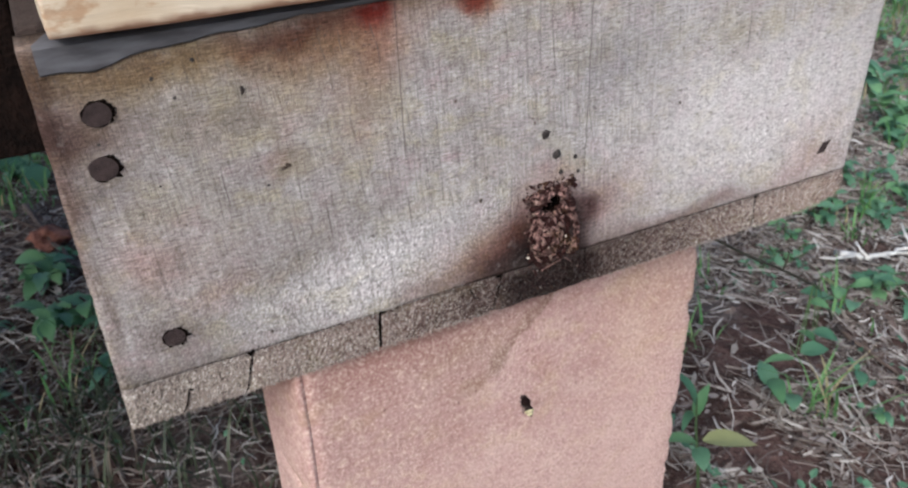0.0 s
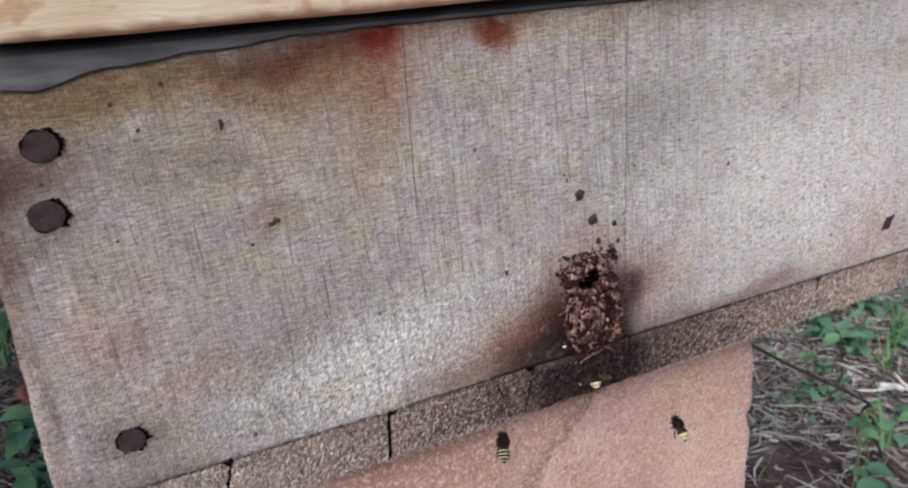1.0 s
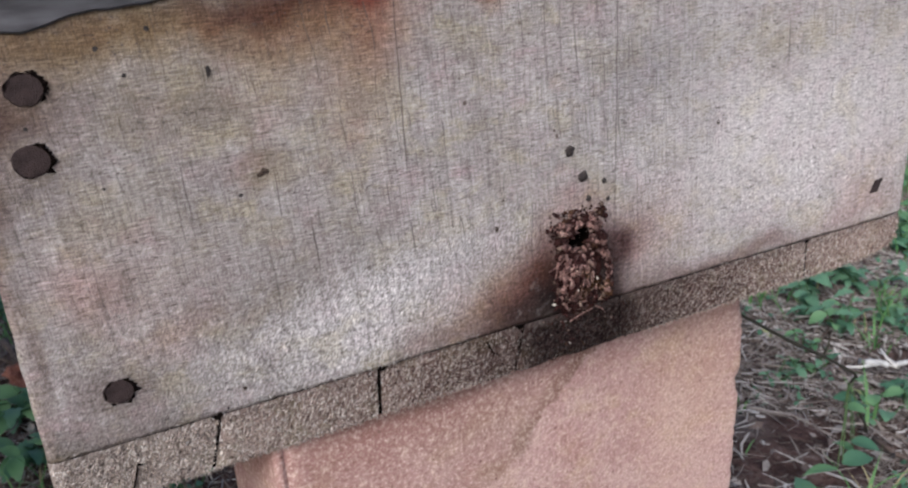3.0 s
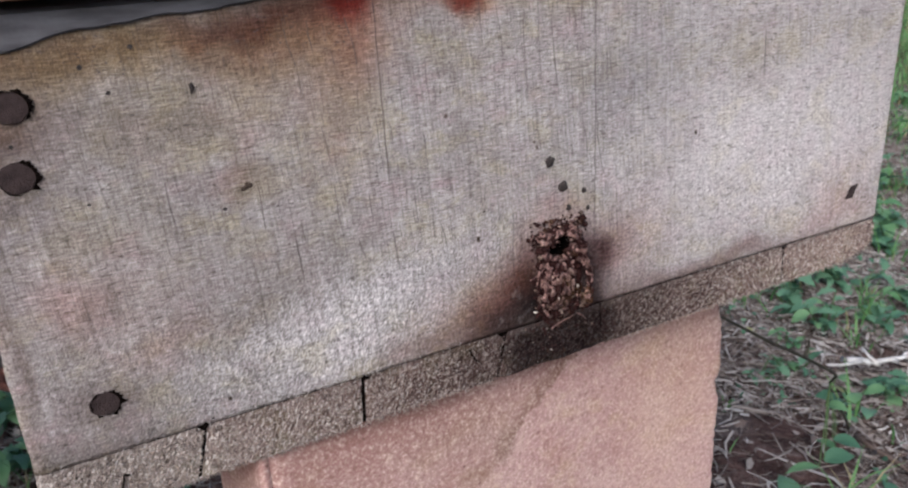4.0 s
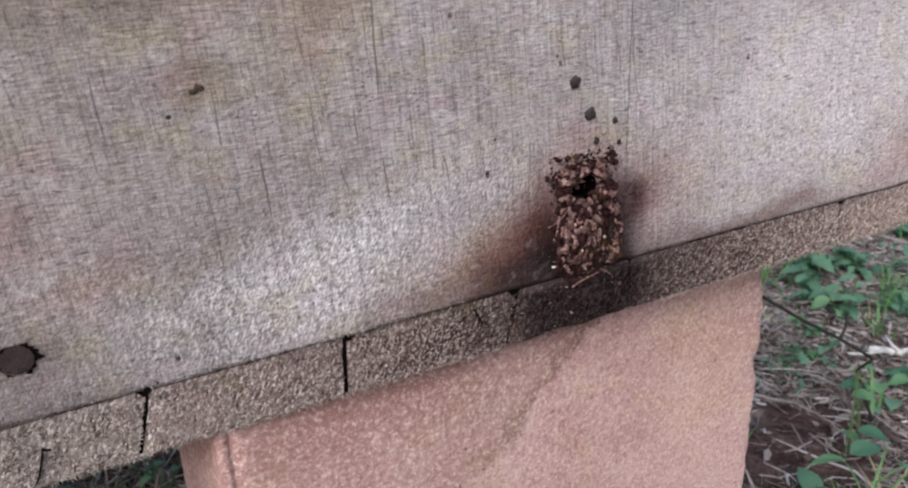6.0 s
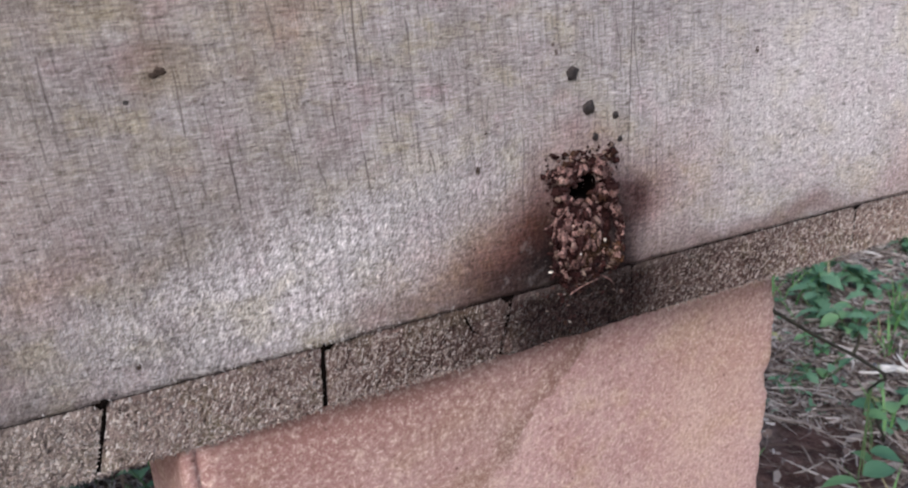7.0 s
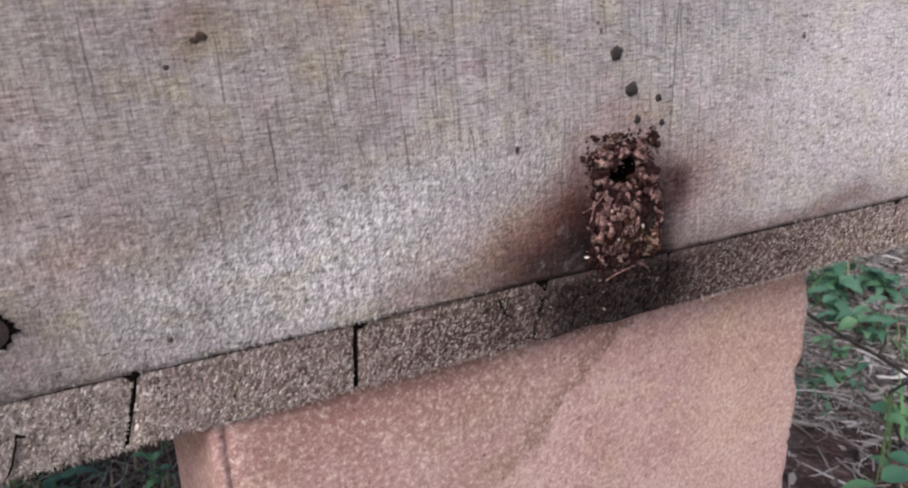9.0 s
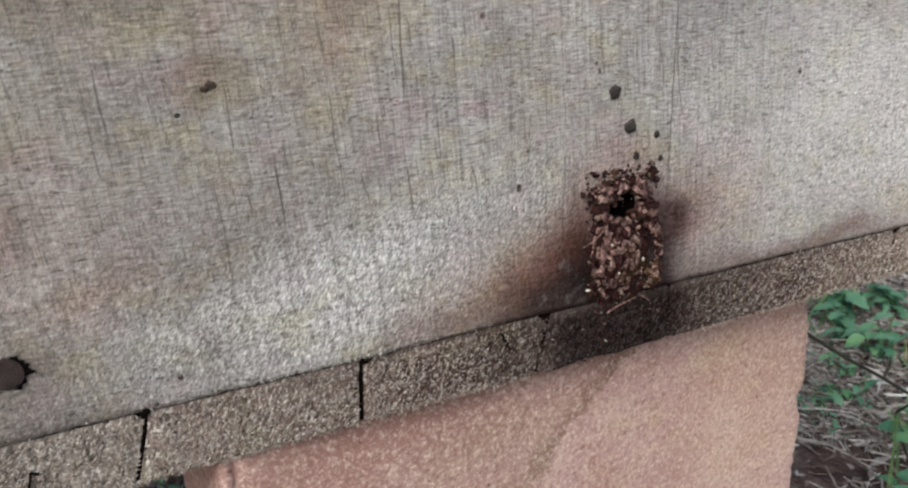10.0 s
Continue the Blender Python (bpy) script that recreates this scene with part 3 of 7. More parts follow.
def resin(name, a, b, rough=0.55, spec=0.3, dark=0.75):
    n = Nodes(name, rough, spec)
    v = n.coord
    isle = n.tree.nodes.new("ShaderNodeNewGeometry").outputs["Random Per Island"]
    c = n.noise(v, 420, 4, 0.7)
    col = n.mix(n.span(c, 0.35, 0.65), rgb(*a), rgb(*b))
    col = n.mix(n.span(isle, 0.0, 0.5, dark, 0.0), col, rgb(0.04, 0.017, 0.015))
    col = n.mix(n.span(isle, 0.86, 0.98, 0.0, 0.5), col, rgb(0.42, 0.31, 0.24))
    ochre = n.span(n.noise(n.scaled(v, 1, 1, 1, 3.0, 1.0), 110, 3, 0.6), 0.54, 0.66)
    col = n.mix(n.op("MULTIPLY", ochre, 0.35), col, n.mix(0.5, col, rgb(0.2, 0.12, 0.035)))
    fine = n.noise(v, 1700, 2, 0.7)
    col = n.mix(n.span(fine, 0.36, 0.52, 0.7, 0.0), col, rgb(0.022, 0.009, 0.0085))
    n.bump(n.noise(v, 1100, 3), 0.0008, 0.9)
    return n.done(col)


def ground_soil():
    n = Nodes("red_brown_soil", 0.95, 0.1)
    v = n.coord
    a = n.noise(v, 3.0, 5, 0.6)
    b = n.noise(v, 24, 5, 0.7)
    c = n.noise(v, 160, 4, 0.7)
    col = n.mix(n.span(b, 0.35, 0.65), rgb(0.042, 0.024, 0.02), rgb(0.125, 0.074, 0.063))
    col = n.mix(n.op("MULTIPLY", n.span(c, 0.5, 0.7), 0.4), col, rgb(0.24, 0.2, 0.17))
    col = n.mix(n.op("MULTIPLY", n.span(a, 0.5, 0.62), 0.35), col, rgb(0.2, 0.18, 0.165))
    far = n.tree.nodes.new("ShaderNodeSeparateXYZ")
    n.link(v, far.inputs[0])
    away = n.span(n.op("ADD", far.outputs[0], n.op("ABSOLUTE", far.outputs[1])), 4.0, 9.0)
    col = n.mix(n.op("MULTIPLY", away, 0.8), col, n.mix(n.span(b, 0.3, 0.7), rgb(0.04, 0.085, 0.022), rgb(0.1, 0.15, 0.05)))
    n.bump(n.op("ADD", b, n.op("MULTIPLY", c, 0.3)), 0.02, 0.9)
    return n.done(col)


def leafy(name, a, b, dry=None, rough=0.5):
    """Leaf colour that differs from leaf to leaf, with a pale translucency."""
    n = Nodes(name, rough, 0.4)
    isle = n.tree.nodes.new("ShaderNodeNewGeometry").outputs["Random Per Island"]
    info = n.tree.nodes.new("ShaderNodeObjectInfo").outputs["Random"]
    r = n.op("FRACT", n.op("ADD", isle, info))
    col = n.mix(r, rgb(*a), rgb(*b))
    col = n.mix(n.op("MULTIPLY", n.noise(n.coord, 70, 3), 0.4), col, rgb(*[0.6 * q for q in a]))
    if dry:
        col = n.mix(n.span(r, 0.84, 0.9), col, rgb(*dry))
    n.bump(n.noise(n.coord, 220, 2), 0.001, 0.5)
    n.bsdf.inputs["Subsurface Weight"].default_value = 0.0
    m = n.done(col)
    t = n.tree.nodes.new("ShaderNodeBsdfTranslucent")
    n.put(t.inputs["Color"], col)
    mixer = n.tree.nodes.new("ShaderNodeMixShader")
    mixer.inputs[0].default_value = 0.3
    n.link(n.bsdf.outputs[0], mixer.inputs[1])
    n.link(t.outputs[0], mixer.inputs[2])
    n.link(mixer.outputs[0], n.tree.nodes["Material Output"].inputs["Surface"])
    return m


def litter(name, cols, rough=0.9):
    n = Nodes(name, rough, 0.15)
    isle = n.tree.nodes.new("ShaderNodeNewGeometry").outputs["Random Per Island"]
    info = n.tree.nodes.new("ShaderNodeObjectInfo").outputs["Random"]
    ramp = n.tree.nodes.new("ShaderNodeValToRGB")
    n.link(n.op("FRACT", n.op("ADD", isle, info)), ramp.inputs[0])
    while len(ramp.color_ramp.elements) < len(cols):
        ramp.color_ramp.elements.new(0.5)
    for e, (p, c) in zip(ramp.color_ramp.elements, zip(np.linspace(0, 1, len(cols)), cols)):
        e.position, e.color = float(p), rgb(*c)
    col = n.mix(n.op("MULTIPLY", n.noise(n.coord, 150, 3), 0.5), ramp.outputs[0], rgb(0.07, 0.05, 0.04))
    n.bump(n.noise(n.coord, 300, 3), 0.001, 0.6)
    return n.done(col)


def wing_film():
    n = Nodes("wing_film", 0.3, 0.5)
    n.bsdf.inputs["Alpha"].default_value = 0.1
    return n.done(n.mix(n.noise(n.coord, 900, 2), rgb(0.1, 0.075, 0.05), rgb(0.2, 0.16, 0.11)))


BOARD = weathered_board()
END_GRAIN = end_grain()
CLAY = clay_block()
LID = lid_wood()
SHEET = grey_sheet()
SOIL = ground_soil()
RUST = plain("rusty_iron", (0.02, 0.0125, 0.0115), (0.06, 0.039, 0.036), 260, 0.85, 0.0006)
PITCH = plain("dark_resin", (0.012, 0.009, 0.008), (0.05, 0.035, 0.03), 500, 0.5, 0.0004, 0.5)
# near-black, so that shade inside the bored hole is in the colour
HOLE = plain("dark_cavity", (0.003, 0.002, 0.0015), (0.008, 0.005, 0.004), 200, 0.95, 0.0, 0.05)
SIDE_WOOD = plain("grey_side_board", (0.018, 0.012, 0.0095), (0.055, 0.038, 0.032), 60, 0.9, 0.001)
DARK_WOOD = plain("dark_stained_wood", (0.004, 0.003, 0.0026), (0.016, 0.009, 0.007), 40, 0.95, 0.0015, 0.06)
RESIN_A = resin("brown_resin", (0.005, 0.0012, 0.0012), (0.016, 0.0042, 0.0036), 0.8, 0.08)
RESIN_B = resin("resin_crumbs", (0.09, 0.037, 0.032), (0.36, 0.215, 0.18), 0.55, 0.35, 0.8)
RESIN_C = resin("dark_resin_crumbs", (0.011, 0.003, 0.0028), (0.045, 0.014, 0.012), 0.65, 0.15)
LEAF = leafy("green_leaf", (0.075, 0.185, 0.105), (0.17, 0.32, 0.19))
LEAF_PALE = leafy("fresh_leaf", (0.11, 0.25, 0.11), (0.2, 0.36, 0.17))
LEAF_YELLOW = leafy("yellowing_leaf", (0.3, 0.33, 0.13), (0.4, 0.4, 0.19))
GRASS = leafy("grass_blades", (0.09, 0.235, 0.07), (0.22, 0.4, 0.14), dry=(0.36, 0.3, 0.17))
STRAW = litter("dry_straw", [(0.05, 0.035, 0.03), (0.26, 0.22, 0.2), (0.1, 0.072, 0.062), (0.52, 0.48, 0.44), (0.17, 0.13, 0.112), (0.66, 0.63, 0.59), (0.36, 0.31, 0.28), (0.07, 0.048, 0.04), (0.44, 0.39, 0.34)])
DEAD = litter("dead_leaves", [(0.07, 0.042, 0.035), (0.2, 0.15, 0.13), (0.36, 0.315, 0.29), (0.11, 0.07, 0.058), (0.27, 0.235, 0.21), (0.44, 0.41, 0.385)])
BARK = plain("brown_twig_bark", (0.06, 0.04, 0.03), (0.16, 0.12, 0.1), 120, 0.9, 0.001)
GREY_TWIG = plain("grey_twig", (0.17, 0.14, 0.125), (0.33, 0.29, 0.26), 90, 0.9, 0.001)
PALE_BARK = plain("bleached_twig", (0.5, 0.47, 0.43), (0.72, 0.7, 0.66), 80, 0.85, 0.001)
FIBRE = plain("torn_wood_fibre", (0.36, 0.33, 0.3), (0.5, 0.46, 0.43), 300, 0.9)
BRISTLE = litter("end_grain_bristle", [(0.2, 0.15, 0.13), (0.42, 0.345, 0.3), (0.66, 0.59, 0.53), (0.3, 0.24, 0.18), (0.5, 0.4, 0.36)])
SPECK = plain("scuffed_spot", (0.02, 0.013, 0.009), (0.09, 0.062, 0.045), 900, 0.9)
# darker copy of the grass: shade under the hive is in the colour
DARKENED_GRASS = leafy("old_grass_painted_shade", (0.045, 0.06, 0.032), (0.1, 0.115, 0.065), dry=(0.19, 0.145, 0.11))
STEM = plain("green_stem", (0.04, 0.08, 0.03), (0.09, 0.14, 0.05), 90, 0.7)
VINE = plain("dark_vine", (0.025, 0.023, 0.018), (0.065, 0.06, 0.04), 90, 0.7)
BRICK = plain("broken_red_brick", (0.12, 0.04, 0.028), (0.36, 0.16, 0.11), 60, 0.9, 0.003)
BEE_BLACK = plain("bee_black", (0.006, 0.003, 0.0025), (0.02, 0.009, 0.007), 900, 0.7, 0.0002, 0.2)
BEE_BAND = plain("bee_cream_band", (0.38, 0.33, 0.18), (0.56, 0.5, 0.31), 900, 0.7)
BEE_HAIR = plain("bee_brown_fur", (0.006, 0.003, 0.0025), (0.022, 0.01, 0.008), 1500, 0.95, 0.0004, 0.1)
WING = wing_film()
WAX = plain("pale_wax", (0.5, 0.44, 0.36), (0.7, 0.64, 0.55), 700, 0.5)


# ---- building tools ----
def mesh_of(name, bm, material, smooth=False):
    me = bpy.data.meshes.new(name)
    bm.normal_update()
    bm.to_mesh(me)
    bm.free()
    if material is not None:
        me.materials.append(material)
    if smooth:
        me.polygons.foreach_set("use_smooth", [True] * len(me.polygons))
    return me


def part(name, bm, material, parent, label="", smooth=False):
    """Link a bmesh as one mesh object under a thing or a part, in the parent's space."""
    ob = new(name, mesh_of(name, bm, material, smooth) if isinstance(bm, bmesh.types.BMesh) else bm)
    ob.parent = parent
    return tagged(ob, label)


def thing(name, m, label, category, group="", kind=""):
    ob = new(name)
    ob.empty_display_size = 0.05
    ob.matrix_basis = m
    return tagged(ob, label, category, group, kind)


def solid(name, bm, material, m, label, category, group="", kind="", smooth=False):
    """A thing that is one mesh."""
    ob = new(name, mesh_of(name, bm, material, smooth))
    ob.matrix_basis = m
    return tagged(ob, label, category, group, kind)


def box(x0, x1, y0, y1, z0, z1, bevel=0.0, cuts=0, rough=0.0, seed=0):
    """A worn box: bevelled, cut finer and roughened a little."""
    bm = bmesh.new()
    bmesh.ops.create_cube(bm, size=1)
    for v in bm.verts:
        v.co = Vector(((x0 + x1) / 2 + v.co.x * (x1 - x0), (y0 + y1) / 2 + v.co.y * (y1 - y0), (z0 + z1) / 2 + v.co.z * (z1 - z0)))
    if bevel:
        bmesh.ops.bevel(bm, geom=bm.edges[:], offset=bevel, segments=2, profile=0.6, affect="EDGES")
    if cuts:
        long = [e for e in bm.edges if e.calc_length() > 0.3 * max(x1 - x0, y1 - y0, z1 - z0)]
        bmesh.ops.subdivide_edges(bm, edges=long, cuts=cuts, use_grid_fill=True)
    if rough:
        for v in bm.verts:
            v.co += noise.noise_vector(v.co * 60 + Vector((seed, 0, 0))) * rough
    return bm


def tube(points, radii, sides=6):
    """A tapered tube along a line of points."""
    bm = bmesh.new()
    rings = []
    pts = [Vector(p) for p in points]
    for i, p in enumerate(pts):
        way = (pts[min(i + 1, len(pts) - 1)] - pts[max(i - 1, 0)]).normalized()
        a = way.orthogonal().normalized()
        b = way.cross(a)
        rings.append([bm.verts.new(p + radii[i] * (math.cos(k * math.tau / sides) * a + math.sin(k * math.tau / sides) * b)) for k in range(sides)])
    for r, s in zip(rings, rings[1:]):
        for k in range(sides):
            bm.faces.new((r[k], r[(k + 1) % sides], s[(k + 1) % sides], s[k]))
    bm.faces.new(rings[0][::-1])
    bm.faces.new(rings[-1])
    return bm


def lump(radius, seed, flat=1.0, rough=0.25, level=2):
    bm = bmesh.new()
    bmesh.ops.create_icosphere(bm, subdivisions=level, radius=1)
    for v in bm.verts:
        k = 1 + rough * noise.noise(v.co * 1.7 + Vector((seed * 3.1, seed * 1.7, 0)))
        v.co = Vector((v.co.x, v.co.y, v.co.z * flat)) * radius * k
    return bm


def from_arrays(name, verts, faces, material):
    me = bpy.data.meshes.new(name)
    me.from_pydata(verts, [], faces)
    me.materials.append(material)
    return me


def ground_z(x, y):
    near = math.exp(-((x - 0.8) ** 2 + (y - 0.6) ** 2) / 18)
    return near * (0.016 * noise.noise((x * 3.1, y * 3.1, 0.3)) + 0.007 * noise.noise((x * 11, y * 11, 1.7)) + 0.003 * noise.noise((x * 37, y * 37, 4.1)))


# ---- ground: one sheet to the horizon ----
def build_ground():
    def axis(lo, hi, step):
        fine = np.arange(lo, hi + step, step)
        grow = np.cumsum(step * 1.25 ** np.arange(1, 45))
        return np.r_[(lo - grow)[::-1], fine, hi + grow]

    xs, ys = axis(-0.8, 2.8, 0.022), axis(-0.4, 2.4, 0.022)
    verts = [(x, y, ground_z(x, y)) for y in ys for x in xs]
    w = len(xs)
    faces = [(j * w + i, j * w + i + 1, (j + 1) * w + i + 1, (j + 1) * w + i) for j in range(len(ys) - 1) for i in range(w - 1)]
    me = from_arrays("ground", verts, faces, SOIL)
    me.polygons.foreach_set("use_smooth", [True] * len(me.polygons))
    tagged(new("ground", me), "bare red-brown soil under twigs and dry grass", "ground", kind="structure")


build_ground()


# ---- the pillar under the hive ----
def build_pillar():
    """A clay slab on end, turned a little to the hive's front, with worn and chipped upright edges."""
    turned = 4.8
    pillar = thing("clay_pillar", pose(0.068, 0.002, 0.5, 0, 0, turned), "pinkish fired-clay slab standing on end under the hive", "pillar")
    wide, deep, r = 0.254, 0.06, 0.0022
    ring = []
    for cx, cy, a0 in ((wide - r, r, -90), (wide - r, deep - r, 0), (r, deep - r, 90), (r, r, 180)):
        ring += [(cx + r * math.cos(radians(a0 + k * 30)), cy + r * math.sin(radians(a0 + k * 30))) for k in range(4)]
    ring += [(0.0032, 0.0), (0.0038, 0.0007), (0.0046, 0.0007), (0.0052, 0.0001)] + [(r + (wide - 2 * r) * k / 60, 0.0) for k in range(2, 60)]
    rows = [0.0, -0.0015, -0.004] + [-0.004 - 0.0034 * k for k in range(1, 60)] + [-0.21 - 0.02 * k for k in range(16)]
    bm = bmesh.new()
    loops = []
    for z in rows:
        loop = []
        for x, y in ring:
            px, py = x, y
            py += 0.0006 * noise.noise((x * 18, 3.1, z * 18)) + 0.0003 * noise.noise((x * 90, 1.1, z * 90))
            # chips bitten out of the upright edges
            for edge, sign, seed in ((0.0, 1, 2.0), (wide, -1, 7.0)):
                near = max(0.0, 1 - math.hypot(x - edge, y) / 0.009)
                bite = max(0.0, noise.noise((seed, 0.4, z * 75)) - 0.05) * 0.0045 + max(0.0, noise.noise((seed, 5.4, z * 260)) - 0.1) * 0.0018
                px += sign * near * bite
                py += near * bite * 0.8
            px += 0.0009 * noise.noise((x * 7 + y * 20, 0.7, z * 22)) * (abs(x - wide / 2) > 0.11)
            # the upper right corner is worn round
            worn = max(0.0, 1 - math.hypot(x - wide, z + 0.011) / 0.006)
            px -= 0.0022 * worn
            loop.append(bm.verts.new((px, py, z)))
        loops.append(loop)
    n = len(ring)
    for a, b in zip(loops, loops[1:]):
        for k in range(n):
            bm.faces.new((a[k], b[k], b[(k + 1) % n], a[(k + 1) % n]))
    bm.faces.new(loops[0])
    bm.faces.new(loops[-1][::-1])
    bmesh.ops.recalc_face_normals(bm, faces=bm.faces[:])
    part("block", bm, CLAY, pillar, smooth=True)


build_pillar()


# ---- the hive ----
HOLE_X, HOLE_Z, HOLE_R = 0.1978, 0.0514, 0.0058
# DEEP is unseen, lengthened so the hive shades the ground below
WIDE, HIGH, DEEP = 0.4, 0.16, 0.42
FRONT_HIGH = 0.157


def front_board(hive):
    """The front board: a fine sheet with relief, ragged lower edge and the entrance bored through it."""
    nx, nz = 200, 70
    bottom = 0.0208
    bm = bmesh.new()
    grid = {}
    for side in (0, 1):
        for j in range(nz + 1):
            for i in range(nx + 1):
                x = WIDE * i / nx
                ragged = 0.0002 + 0.0005 * noise.noise((x * 60, 0.2, 0.9)) + 0.0005 * noise.noise((x * 433.7, 7.2, 0.9))
                z = bottom + (FRONT_HIGH - bottom) * j / nz + ragged * (1 - j / nz) ** 6
                edge = min(i, nx - i) == 0
                x += (0.0005 * noise.noise((1.1, z * 120, 0.4)) if edge else 0.0)
                y = 0.0 if side == 0 else 0.02
                if side == 0:
                    y = 0.0005 * noise.noise((x * 12, 0, z * 12)) + 0.00025 * noise.noise((x * 60, 2, z * 240))
                    y += 0.0003 * max(0.0, 1 - (z - bottom) / 0.0025) ** 2 + (0.0012 if edge else 0.0)
                grid[side, i, j] = [x, y, z]
    gone = {}
    for j in range(nz):
        for i in range(nx):
            cx, cz = WIDE * (i + 0.5) / nx, bottom + (FRONT_HIGH - bottom) * (j + 0.5) / nz
            gone[i, j] = math.hypot(cx - HOLE_X, cz - HOLE_Z) < HOLE_R
    rim = [k for k in {(i + a, j + b) for (i, j), g in gone.items() if g for a in (0, 1) for b in (0, 1)}
           if not all(gone.get((k[0] - a, k[1] - b), True) for a in (0, 1) for b in (0, 1))]
    for i, j in rim:
        for side in (0, 1):
            p = grid[side, i, j]
            d = Vector((p[0] - HOLE_X, p[2] - HOLE_Z)).normalized() * HOLE_R
            p[0], p[2] = HOLE_X + d.x, HOLE_Z + d.y
    verts = {}

    def vert(*k):
        if k not in verts:
            verts[k] = bm.verts.new(grid[k])
        return verts[k]

    for j in range(nz):
        for i in range(nx):
            if not gone[i, j]:
                bm.faces.new((vert(0, i, j), vert(0, i + 1, j), vert(0, i + 1, j + 1), vert(0, i, j + 1)))
                bm.faces.new((vert(1, i, j), vert(1, i, j + 1), vert(1, i + 1, j + 1), vert(1, i + 1, j)))
    for e in [e for e in bm.edges if e.is_boundary and e.verts[0].co.y < 0.01]:
        keys = [next(k for k, v in verts.items() if v is q) for q in e.verts]
        a, b = keys
        bm.faces.new((verts[a], verts[b], verts[(1, *b[1:])], verts[(1, *a[1:])]))
    bmesh.ops.recalc_face_normals(bm, faces=bm.faces[:])
    return part("front_board", bm, BOARD, hive, "grey weathered board with red and brown stains", smooth=True)


def bristles(spots, seed, lean, spread, lengths, widths, lift):
    """Short raised fibres: slim wedges lying close to the face, roughly along one direction."""
    rnd = random.Random(seed)
    verts, faces = [], []
    for x, y, z in spots:
        a = radians(rnd.gauss(lean, spread))
        n = rnd.uniform(*lengths)
        w = rnd.uniform(*widths) / 2
        d, q = Vector((math.cos(a), 0, math.sin(a))), Vector((-math.sin(a), 0, math.cos(a)))
        p = Vector((x, y, z))
        out = Vector((0, -rnd.uniform(0.4, 1.0) * lift, 0))
        o = len(verts)
        verts += [p - q * w, p + q * w, p + d * n * 0.5 + out, p + d * n + out * 0.7]
        faces += [(o, o + 2, o + 1), (o, o + 3, o + 2), (o + 1, o + 2, o + 3)]
    return verts, faces


